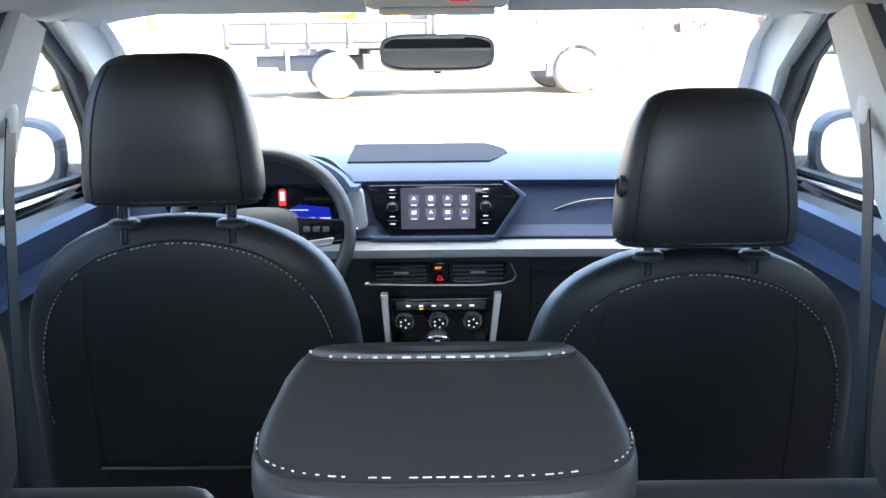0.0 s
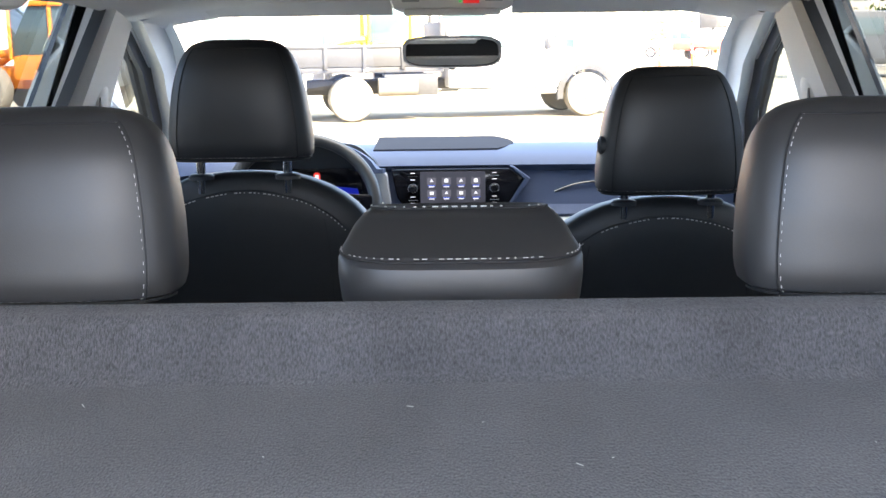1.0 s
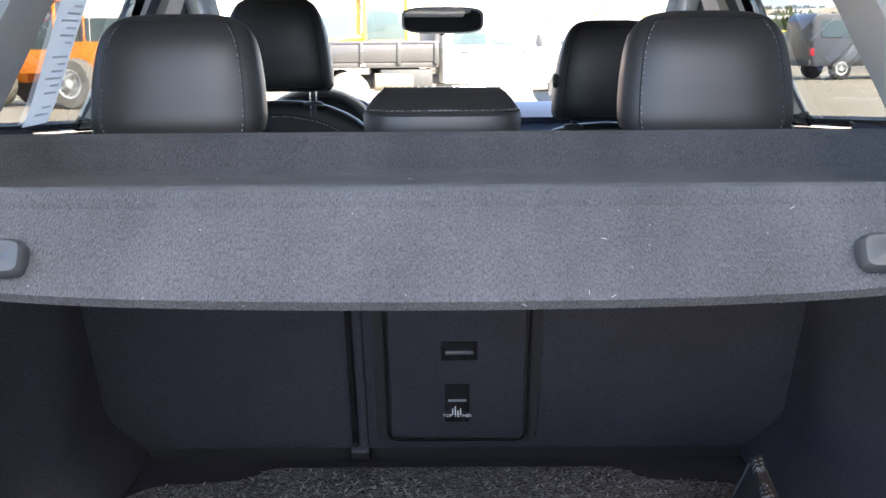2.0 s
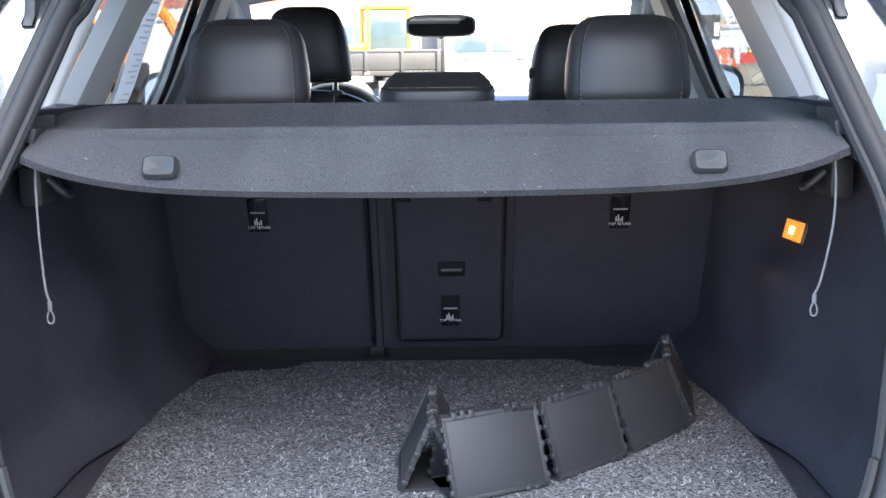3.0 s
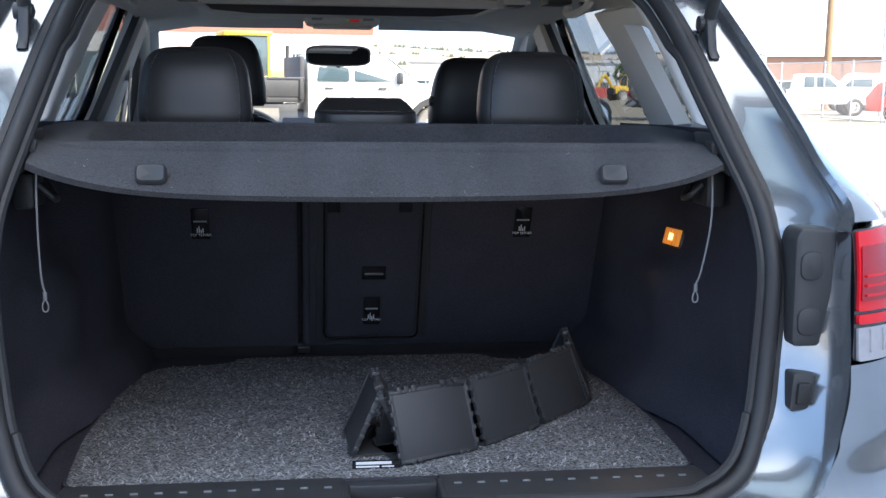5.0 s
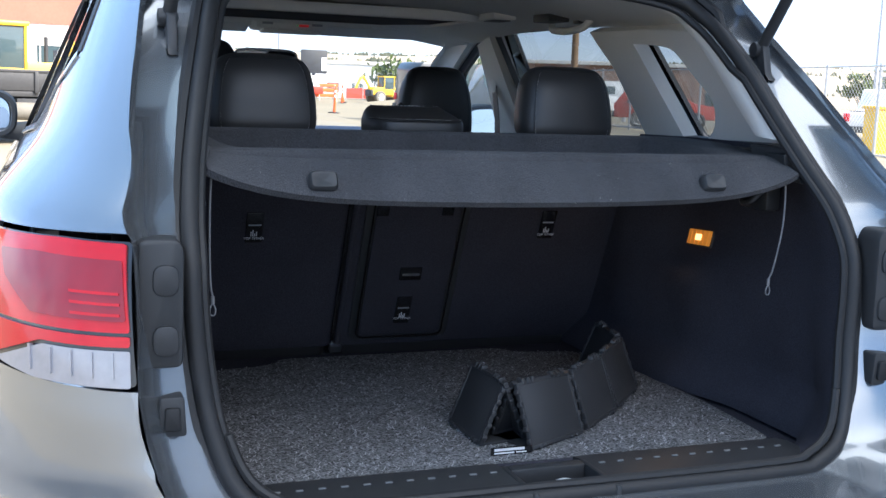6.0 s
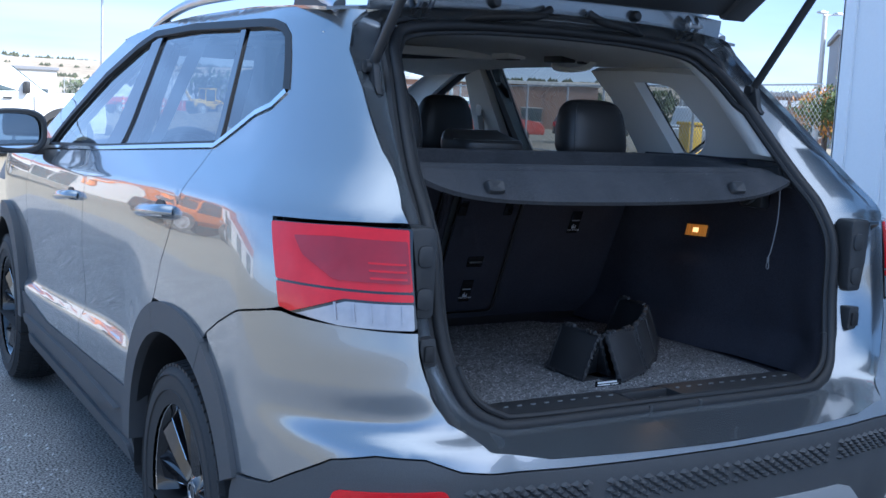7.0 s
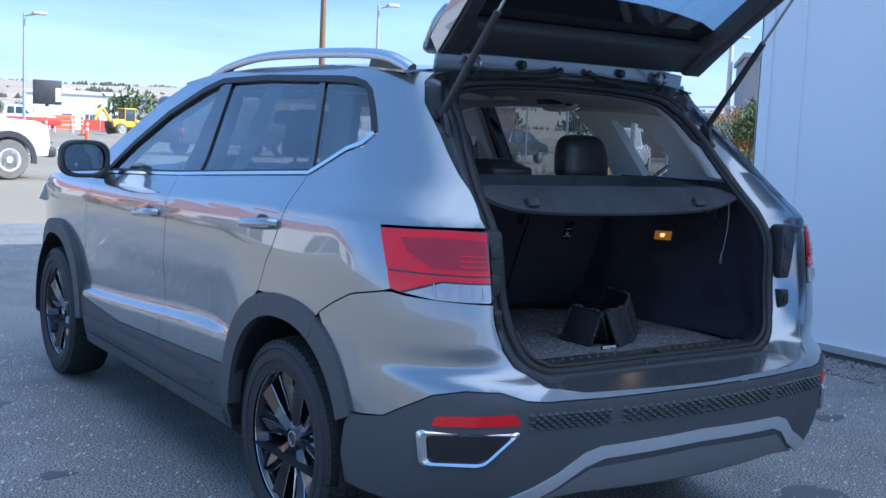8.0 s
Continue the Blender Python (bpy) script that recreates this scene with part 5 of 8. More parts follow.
# stray lint on the felt
bm = bmesh.new()
rnd = random.Random(4)
for _ in range(48):
    x = rnd.uniform(-0.5, 0.5)
    k = rnd.random()
    p = Vector(lip(k, x)) + Vector((0, -0.016, 0.0)) if rnd.random() < 0.6 else Vector((x * 0.92, rnd.uniform(0.46, 0.74), 1.1868))
    a = rnd.uniform(0, 6.28)
    d = Vector((math.cos(a), 0.2, math.sin(a) * 0.6)) * rnd.choice((0.0006, 0.0008, 0.0025))
    tube(bm, [p - d, p + d], 0.00022, 4)
tagged(part("lint", bm, THREAD, shelf, smooth=False), kind="stuff")

# ---- cargo mat ----
mat_pts = [(0.505, 0.262), (0.512, 0.33), (0.522, 0.50), (0.51, 0.80), (0.488, 0.92), (0.44, 0.985), (0.30, 1.005), (0.275, 1.055)]
pts = rounded([(x, y) for x, y in mat_pts] + [(-x, y) for x, y in mat_pts[::-1]], 0.03)
cargo_mat = tagged(part("cargo_mat", slab(pts, 0.6805, 0.6915, "xy", 0.004), MAT_PILE, None, "", True), "grey flecked carpet cargo mat lying on the boot floor", "cargo mat")
part("mat_binding", rod([(x, y, 0.687) for x, y in pts], 0.005, 6, closed=True), TRUNK_FELT, cargo_mat)
bm = bmesh.new()
rnd = random.Random(8)
for _ in range(5200):
    x, y = rnd.uniform(-0.50, 0.50), rnd.uniform(0.27, 1.04)
    if not inside(pts, (x, y)):
        continue
    a, l = rnd.uniform(0, 6.28), rnd.uniform(0.002, 0.005)
    d = Vector((math.cos(a) * l, math.sin(a) * l, 0))
    w = Vector((-d.y, d.x, 0)).normalized() * 0.0009
    c = Vector((x, y, 0.6918))
    q = [c - d - w, c - d + w, c + d + w + Vector((0, 0, 0.002)), c + d - w + Vector((0, 0, 0.002))]
    bm.faces.new([bm.verts.new(v) for v in q])
tagged(part("pile_fleck", bm, mat("fleck", (0.42, 0.42, 0.43), 0.95, 0, 0.3, 300, 0.2, 9, spec=0.1), cargo_mat, "pale carpet flecks", smooth=False), kind="stuff")

# ---- folding cargo organiser: hinged ribbed plastic plates ----
organiser = thing("cargo_organiser", "black folding plastic cargo organiser standing in zigzag", "organiser", place=(0.15, 0.35, 0.70))
def plate(bl, br, tl, tr, writing=True):
    """A plate between its two lower and two upper corners, its face towards the right of bl to br."""
    bl, br, tl, tr = (Vector(p) for p in (bl, br, tl, tr))
    along = (br - bl).normalized()
    up = ((tl - bl) + (tr - br)) / 2
    up = (up - along * up.dot(along))
    h, w = up.length, (br - bl).length
    up.normalize()
    nrm = along.cross(up) * -1
    m = Matrix((along, nrm, up)).transposed().to_4x4()
    shear = Matrix.Identity(4)
    shear[0][2] = (((tl - bl) + (tr - br)) / 2).dot(along) / h
    m.translation = bl
    m = m @ shear
    pl = part("plate", block(0.002, w - 0.002, -0.003, 0.003, 0.004, h - 0.004, 0.0015, m), ORGANISER, organiser)
    rim = joined(block(0.0, w, -0.0045, 0.0045, 0.002, 0.008, 0.001, m), block(0, w, -0.0045, 0.0045, h - 0.008, h - 0.002, 0.001, m), block(0, 0.006, -0.0045, 0.0045, 0.004, h - 0.004, 0.001, m), block(w - 0.006, w, -0.0045, 0.0045, 0.004, h - 0.004, 0.001, m))
    part("plate_rim", rim, ORGANISER, pl)
    for k in (0.10, 0.19, 0.28, 0.66, 0.75, 0.84):
        part("hinge_knuckle", block(w * k, w * k + 0.009, -0.006, 0.006, h - 0.008, h + 0.004, 0.002, m), ORGANISER, pl)
    for k in (0.12, 0.20, 0.74, 0.83):
        part("hinge_knuckle", block(w * k, w * k + 0.009, -0.006, 0.006, -0.001, 0.006, 0.002, m), ORGANISER, pl)
    for k in range(5):
        for xx in (-0.004, w - 0.003):
            part("side_knuckle", block(xx, xx + 0.007, -0.005, 0.005, h * (0.1 + 0.18 * k), h * (0.1 + 0.18 * k) + 0.009, 0.002, m), ORGANISER, pl)
    part("clip_slot", block(w * 0.42, w * 0.66, 0.0035, 0.0055, 0.006, 0.013, 0.001, m), GLOSS_BLACK, pl)
    if writing:
        part("embossed_bar", block(w * 0.28, w * 0.80, 0.0028, 0.0042, h * 0.50, h * 0.585, 0.0008, m), CLADDING, pl)
        for j in range(3):
            part("embossed_bar", block(w * (0.30 + 0.17 * j), w * (0.44 + 0.17 * j), 0.0028, 0.0040, h * 0.40, h * 0.44, 0.0006, m), CLADDING, pl)
FLOOR, APEX = 0.6925, 0.807
run = [((0.022, 0.306), (0.161, 0.377), (0.003, 0.355), (0.141, 0.417)), ((0.177, 0.393), (0.293, 0.490), (0.150, 0.420), (0.264, 0.518)), ((0.305, 0.506), (0.421, 0.627), (0.274, 0.530), (0.378, 0.641)), ((0.430, 0.640), (0.462, 0.800), (0.384, 0.648), (0.410, 0.798)), ((-0.062, 0.500), (-0.056, 0.355), (-0.009, 0.513), (-0.009, 0.362))]
for i, (bl, br, tl, tr) in enumerate(run):
    bl, br, tl, tr = ((*bl, FLOOR), (*br, FLOOR), (*tl, APEX), (*tr, APEX))
    plate(bl, br, tl, tr, i != 3)
    back = [Vector(q) * 2 - Vector(p) for p, q in ((bl, tl), (br, tr))]
    for v in back:
        v.z = FLOOR
    plate(back[1], back[0], tr, tl, False)
    part("base_plate", slab([tuple(v)[:2] for v in (Vector(bl), Vector(br), back[1], back[0])], FLOOR - 0.0005, FLOOR + 0.004, "xy", 0.001), ORGANISER, organiser)
tagp = part("printed_tag", block(-0.058, 0.020, 0.302, 0.304, 0.692, 0.706), GLOSS_BLACK, organiser, "black tag with white print")
part("print_bar", block(-0.052, 0.006, 0.3012, 0.3018, 0.6995, 0.7042), WHITE_INK, tagp)
part("print_bar", block(-0.052, -0.014, 0.3012, 0.3018, 0.6945, 0.6970), WHITE_INK, tagp)
part("print_bar", block(-0.010, 0.010, 0.3012, 0.3018, 0.6947, 0.6966), WHITE_INK, tagp)


# ---- rear seats ----
def head_restraint(parent, cx, cy, z0, h, a, b, lean=0.0, front=False):
    """A padded head restraint with seams and stitching; cy is its middle, z0 its lower edge."""
    prof = [(0.0, 0.86, 0.62), (0.02, 0.93, 0.82), (0.07, 0.985, 0.95), (0.18, 1.0, 1.0), (0.40, 0.985, 1.0), (0.60, 0.95, 0.95), (0.75, 0.905, 0.87), (0.86, 0.83, 0.74), (0.93, 0.735, 0.58), (0.97, 0.62, 0.42), (0.99, 0.48, 0.28), (1.0, 0.34, 0.15), (1.0, 0.2, 0.05)]
    if front:
        prof = [(0.0, 0.93, 0.62), (0.02, 0.97, 0.82), (0.07, 1.0, 0.95), (0.18, 1.0, 1.0), (0.35, 0.975, 1.0), (0.55, 0.925, 0.95), (0.70, 0.865, 0.87), (0.82, 0.79, 0.76), (0.90, 0.715, 0.62), (0.955, 0.62, 0.45), (0.985, 0.49, 0.28), (1.0, 0.32, 0.15), (1.0, 0.15, 0.05)]
    fa, fb = curve([(t + 1e-4 * i, v) for i, (t, v, _) in enumerate(prof)]), curve([(t + 1e-4 * i, v) for i, (t, _, v) in enumerate(prof)])
    ts = np.concatenate([np.linspace(0, 0.9, 19), np.linspace(0.92, 1.0011, 9)])
    def at(t, ang):
        q = a * float(fa(t)), b * float(fb(t))
        c, s_ = math.cos(ang), math.sin(ang)
        e = 3.2
        return Vector((cx + q[0] * math.copysign(abs(c) ** (2 / e), c), cy + lean * (1 - t) * h + q[1] * math.copysign(abs(s_) ** (2 / e), s_), z0 + h * min(1, t)))
    pad = part("head_restraint", rings(bmesh.new(), [[at(t, 2 * math.pi * j / 44) for j in range(44)] for t in ts]), LEATHER, parent, "black leatherette head restraint")
    outw = lambda p: p + (p - Vector((cx, cy + lean * 0.5 * h, p.z))).normalized() * 0.0006
    bm, bs = bmesh.new(), bmesh.new()
    for sg in (-1, 1):
        x_ang = math.acos(0.82 ** 1.6)
        ang = -x_ang if sg > 0 else -(math.pi - x_ang)
        line = [outw(at(t, ang)) for t in np.linspace(0.03, 0.93, 40)]
        tube(bm, line, 0.0010, 5)
        if not front:
            stitches(bs, [p + Vector((-sg * 0.003, -0.0004, 0)) for p in line], r=0.0005)
    arc = [outw(at(0.93, an)) for an in np.linspace(-math.pi + x_ang, -x_ang, 24)]
    tube(bm, arc, 0.0010, 5)
    low = [outw(at(0.03, an)) for an in np.linspace(-math.pi * 0.98, -0.02 * math.pi, 60)]
    tube(bm, low, 0.0012, 5)
    stitches(bs, [p + Vector((0, -0.0006, 0.003)) for p in low], 0.0045, 0.0025, 0.0008)
    part("seam", bm, RUBBER, pad)
    tagged(part("stitching", bs, THREAD, pad, "pale stitching", smooth=False), kind="stuff")
    return pad


def middle_restraint(parent):
    """The low padded restraint of the middle seat: an upright roll with a sloping stitched top."""
    zs = (1.186, 1.215, 1.235, 1.248, 1.253, 1.256, 1.265, 1.2735, 1.2795, 1.2785, 1.276)
    rear = (0.892, 0.874, 0.870, 0.873, 0.880, 0.893, 0.937, 0.976, 1.000, 1.014, 1.030)
    fore = (1.030, 1.050, 1.055, 1.056, 1.056, 1.055, 1.052, 1.046, 1.040, 1.034, 1.032)
    wide = (0.098, 0.106, 0.108, 0.108, 0.106, 0.104, 0.099, 0.091, 0.083, 0.070, 0.030)
    def at(i, ang):
        c, s_ = math.cos(ang), math.sin(ang)
        e = 3.6
        m, b = (rear[i] + fore[i]) / 2, (fore[i] - rear[i]) / 2
        return Vector((wide[i] * math.copysign(abs(c) ** (2 / e), c), m + b * math.copysign(abs(s_) ** (2 / e), s_), zs[i]))
    pad = part("head_restraint", rings(bmesh.new(), [[at(i, 2 * math.pi * j / 48) for j in range(48)] for i in range(len(zs))]), LEATHER, parent, "low black leatherette middle head restraint")
    bm, bs = bmesh.new(), bmesh.new()
    arc = np.linspace(-math.pi * 0.97, -0.03 * math.pi, 60)
    low, up = [at(4, an) + Vector((0, -0.0008, 0.0004)) for an in arc], [at(8, an) + Vector((0, -0.0006, 0.0008)) for an in arc]
    tube(bm, low, 0.0013, 5)
    tube(bm, up, 0.0011, 5)
    stitches(bs, [p + Vector((0, 0.003, 0.0022)) for p in low], 0.0045, 0.0025, 0.00045)
    stitches(bs, [p + Vector((0, 0.0015, 0.0014)) for p in up], 0.0055, 0.0035, 0.0010)
    part("seam", bm, RUBBER, pad)
    tagged(part("stitching", bs, THREAD, pad, "pale stitching", smooth=False), kind="stuff")


def back_panel(x0, x1, z0=0.70, z1=1.125):
    """The felt rear face of a seat back, leaning with the seat."""
    m = Matrix.Translation((0, 1.10, 0.70)) @ Matrix.Rotation(math.atan(0.42), 4, "X")
    k = math.hypot(1, 0.42)
    return block(x0, x1, 0.0, 0.11, 0.0, (z1 - z0) * k, 0.012, m), m


def on_back(x, z, n=0.0):
    return Vector((x, SEAT_Y(z) - n, z))


seats_group = "rear seats"
def rear_seat(x0, x1, label):
    st = thing("rear_seat", label, "seat", seats_group, place=((x0 + x1) / 2, 1.1, 0.5))
    bm, m = back_panel(x0 + 0.004, x1 - 0.004)
    part("backrest", bm, TRUNK_FELT, st, "black felt-backed backrest")
    lm = Matrix.Translation((0, 1.10, 0.70)) @ Matrix.Rotation(math.atan(0.42), 4, "X")
    part("back_cushion", block(x0 + 0.01, x1 - 0.01, 0.006, 0.138, -0.10, 0.474, 0.022, lm, 3), LEATHER, st)
    part("seat_cushion", block(x0 + 0.01, x1 - 0.01, 1.14, 1.62, 0.36, 0.60, 0.04, None, 3), LEATHER, st)
    return st, lm
left_seat, lean_m = rear_seat(-0.56, -0.138, "black rear seat, narrow half, with an upright backrest")
right_seat, _ = rear_seat(-0.138, 0.56, "black rear seat, wide half, with a load hatch")
head_restraint(left_seat, -0.351, 0.925, 1.222, 0.161, 0.115, 0.058, lean=-0.12)
head_restraint(right_seat, 0.351, 0.925, 1.222, 0.161, 0.115, 0.058, lean=-0.12)
middle_restraint(right_seat)
for o, x in ((left_seat, -0.351), (right_seat, 0.351), (right_seat, 0.0)):
    for d in (-0.06, 0.06):
        part("post_collar", block(x + d - 0.022, x + d + 0.022, 0.900, 0.945, 1.185, 1.203, 0.006), BLACK_PLASTIC, o)
        part("support_post", rod([(x + d, 0.925, 1.15), (x + d, 0.922, 1.225)], 0.006, 8), CHROME, o)

def leaned(x0, x1, za, zb, n0, n1, bevel=0.002):
    """A plate lying on the leaning seat back."""
    k = math.hypot(1, 0.42)
    return block(x0, x1, -n1, -n0, (za - 0.70) * k, (zb - 0.70) * k, bevel, lean_m)
# load hatch: moulded frame, door, latch
def leaned_outline(pts, n0, n1, bevel=0.0):
    k = math.hypot(1, 0.42)
    bm = slab([(x, (z - 0.70) * k) for x, z in pts], -n0, -n1, "xz", bevel)
    bmesh.ops.transform(bm, matrix=lean_m, verts=bm.verts[:])
    return bm
fr = rounded([(-0.105, 0.722), (0.145, 0.722), (0.145, 1.15), (-0.105, 1.15)], 0.025)
part("hatch_frame", leaned_outline(fr, 0.0, 0.006, 0.002), BLACK_PLASTIC, right_seat)
door_o = rounded([(-0.082, 0.738), (0.122, 0.738), (0.122, 1.13), (-0.082, 1.13)], 0.015)
hd = part("load_hatch", leaned_outline(door_o, 0.006, 0.012, 0.002), TRUNK_FELT, right_seat)
k_ = math.hypot(1, 0.42)
part("hatch_groove", rod([lean_m @ Vector((x, -0.0115, (z - 0.70) * k_)) for x, z in rounded([(-0.088, 0.732), (0.128, 0.732), (0.128, 1.135), (-0.088, 1.135)], 0.018)], 0.0022, 6, closed=True), GLOSS_BLACK, hd)
part("latch_plate", leaned(-0.004, 0.050, 0.882, 0.914, 0.011, 0.016), GLOSS_BLACK, hd)
part("latch_bar", leaned(0.002, 0.044, 0.895, 0.899, 0.015, 0.019, 0.001), SATIN, hd)
for x in (-0.07, 0.085):
    part("hatch_clip", leaned(x - 0.012, x + 0.016, 1.042, 1.085, 0.011, 0.016), GLOSS_BLACK, hd)
seam = [on_back(-0.141, z, 0.004) for z in np.linspace(0.71, 1.17, 20)]
part("split_seam", rod(seam, 0.006, 6), GLOSS_BLACK, right_seat)
part("seat_bolster", rod([on_back(-0.128, z, 0.003) for z in np.linspace(0.71, 1.17, 20)], 0.008, 8), TRUNK_FELT, right_seat)
part("hinge_cap", leaned(-0.148, -0.120, 0.700, 0.716, 0.004, 0.02), SATIN, right_seat, "bare metal seat hinge")
for o, x, z in ((left_seat, -0.352, 0.985), (right_seat, 0.351, 0.985), (right_seat, 0.02, 0.776)):
    t = part("tether_cover", leaned(x - 0.019, x + 0.019, z - 0.008, z + 0.062, 0.002, 0.014 if x == 0.02 else 0.006), GLOSS_BLACK, o, "black tether anchor cover with white print")
    n = 0.0155 if x == 0.02 else 0.0068
    up = Matrix.Rotation(math.atan(0.42), 4, "X")
    mm = Matrix.Translation(on_back(x, z, n * 1.15)) @ up @ Matrix.Rotation(radians(90), 4, "X")
    lettering("lettering", "TOP TETHER", 0.0078, mm, WHITE_INK, t)
    for j in range(4):
        part("sign_bar", leaned(x - 0.008 + 0.004 * j, x - 0.006 + 0.004 * j, z + 0.008, z + 0.014 + 0.004 * ((j + 1) % 3), n - 0.002, n, 0.0), WHITE_INK, t)
    part("cover_notch", leaned(x - 0.014, x + 0.014, z + 0.032, z + 0.035, n - 0.002, n, 0.0), DASH_GREY, t)


# ---- front seats ----
def front_seat(cx, dz, label, button):
    st = thing("front_seat", label, "seat", "front seats", place=(cx, 2.2, 0.4))
    prof = [(0.42, 0.205, 0.055), (0.60, 0.232, 0.066), (0.80, 0.242, 0.070), (0.95, 0.240, 0.068), (1.02, 0.235, 0.065), (1.08, 0.221, 0.060), (1.125, 0.200, 0.054), (1.160, 0.166, 0.046), (1.185, 0.120, 0.036), (1.200, 0.068, 0.022), (1.204, 0.015, 0.006)]
    fa, fb = curve([(z, a) for z, a, _ in prof]), curve([(z, b) for z, _, b in prof])
    def at(z, ang):
        c, s_ = math.cos(ang), math.sin(ang)
        e = 3.4
        return Vector((cx + float(fa(z)) * math.copysign(abs(c) ** (2 / e), c), 1.915 + 0.22 * (1.2 - z) + float(fb(z)) * math.copysign(abs(s_) ** (2 / e), s_), z + dz))
    zs = np.concatenate([np.linspace(0.42, 1.0, 14), np.linspace(1.03, 1.19, 12), [1.197, 1.202, 1.204]])
    bk = part("backrest", rings(bmesh.new(), [[at(z, 2 * math.pi * j / 52) for j in range(52)] for z in zs]), SEAT_BACK, st, "black backrest with pale piping stitch")
    bs, bm = bmesh.new(), bmesh.new()
    def on_rear(x, z):
        a, b = float(fa(z)), float(fb(z))
        q = min(0.999, abs(x) / a)
        return Vector((cx + x, 1.915 + 0.22 * (1.2 - z) - b * (1 - q ** 3.4) ** (1 / 3.4) - 0.0024, z + dz))
    line = smoothed([on_rear(x, z) for x, z in ((-0.205, 0.90), (-0.206, 0.99), (-0.19, 1.06), (-0.16, 1.11), (-0.11, 1.148), (-0.05, 1.166), (0, 1.171), (0.05, 1.166), (0.11, 1.148), (0.16, 1.11), (0.19, 1.06), (0.206, 0.99), (0.205, 0.90))], 8)
    stitches(bs, line, 0.005, 0.003, 0.0010)
    tube(bm, [p + Vector((0, -0.0005, 0.004)) for p in line], 0.0012, 5)
    for x in (-0.14, 0.14):
        tube(bm, smoothed([on_rear(x * k, z) for k, z in ((1.0, 0.80), (1.0, 0.95), (0.99, 1.05), (0.93, 1.125))], 6), 0.0010, 5)
    tagged(part("stitching", bs, THREAD, bk, "pale stitching", smooth=False), kind="stuff")
    part("seam", bm, RUBBER, bk)
    part("map_pocket", rod(smoothed([on_rear(x, 0.83) + Vector((0, -0.006, 0)) for x in (-0.14, -0.05, 0.05, 0.14)], 6), 0.004, 6), SEAT_BACK, bk)
    part("seat_cushion", block(cx - 0.25, cx + 0.25, 2.02, 2.52, 0.36, 0.56, 0.05, None, 3), LEATHER, st)
    low = 0.023 if button else 0.0115
    hr = head_restraint(st, cx - 0.002 + (0.004 if button else 0), 1.880, 1.236 - low + dz, 0.185 + low, 0.121 if button else 0.118, 0.060, lean=0.05, front=True)
    for d in (-0.072, 0.072):
        part("support_post", rod([(cx + d, 1.885, 1.17 + dz), (cx + d, 1.882, 1.25 + dz)], 0.0075, 12), CHROME, st, "chrome post")
        part("post_collar", lathe(bmesh.new(), [(0.021, -0.006), (0.021, 0.0), (0.017, 0.003), (0.009, 0.004)], "z", (cx + d, 1.885, 1.199 + dz), 20), BLACK_PLASTIC, st)
    if button:
        part("release_button", lathe(bmesh.new(), [(0.015, 0.004), (0.015, -0.004), (0.011, -0.007), (0.010, -0.004), (0.001, -0.004)], "x", (cx - 0.112, 1.865, 1.295 + dz), 20), BLACK_PLASTIC, hr)
    st.location += Vector((0, -0.08, 0.018))
    return st
front_seat(-0.350, 0.0, "black leatherette driver seat with a raised head restraint", False)
front_seat(0.353, -0.052, "black leatherette passenger seat set lower", True)

# seat belts hanging at the door pillars
for s in (-1, 1):
    belt = thing("seat_belt", "black seat belt hanging from a pale pillar anchor", "seat belt", "front belts", place=(s * 0.64, 2.12, 1.3))
    rows = [[(s * x + dx, y, z) for dx in (-0.001, 0.001) for y in (yy - 0.020, yy + 0.020)] for x, yy, z in ((0.645, 2.12, 1.315), (0.648, 2.09, 1.20), (0.642, 2.05, 1.00), (0.628, 2.00, 0.80), (0.62, 1.97, 0.50))]
    rows = [[r[0], r[1], r[3], r[2]] for r in rows]
    part("webbing", rings(bmesh.new(), rows), RUBBER, belt)
    part("belt_guide", rings(bmesh.new(), [[(s * (0.655 + 0.5 * k[0]), 2.125 + k[1], z) for k in squircle(a, a, 20, 2.4)] for z, a in ((1.285, 0.016), (1.295, 0.026), (1.32, 0.030), (1.345, 0.026), (1.36, 0.012))]), TRIM_GREY, belt)
    part("anchor_slot", block(min(s * 0.66, s * 0.685), max(s * 0.66, s * 0.685), 2.10, 2.15, 1.33, 1.40, 0.005), TRIM_GREY, belt)
    belt.location += Vector((0, -0.095, 0.024))


# ---- dashboard ----
dash = thing("dashboard", "blue-grey and black dashboard with screen, vents and climate knobs", "dashboard", place=(0, 3.2, 0.9))
def extruded(prof, x0, x1, n=24, bow=0.0, taper=0.0):
    xs = np.linspace(x0, x1, n)
    return rings(bmesh.new(), [[(x, y + bow * (x / 0.75) ** 2, z - taper * max(0, abs(x) - 0.55)) for y, z in prof] for x in xs])
part("dash_top", extruded([(3.46, 1.06), (3.42, 1.088), (3.30, 1.116), (3.16, 1.122), (3.08, 1.113), (3.045, 1.096), (3.03, 1.078), (3.045, 1.06), (3.16, 1.05)], -0.74, 0.74, 30, -0.05, 0.1), DASH_BLUE, dash, "blue-grey padded dash top", angle=50)
part("dash_face", extruded([(3.12, 1.068), (3.05, 1.066), (3.048, 1.02), (3.040, 0.965), (3.02, 0.940), (3.03, 0.930), (3.12, 0.930)], -0.74, 0.74, 30, -0.04), DASH_BLUE, dash, "blue-grey dash fascia", angle=30)
part("grey_band", extruded([(3.05, 0.932), (3.010, 0.930), (2.998, 0.912), (3.004, 0.892), (3.05, 0.880)], -0.74, 0.74, 30, -0.04), DASH_GREY, dash, "pale grey trim band", angle=50)
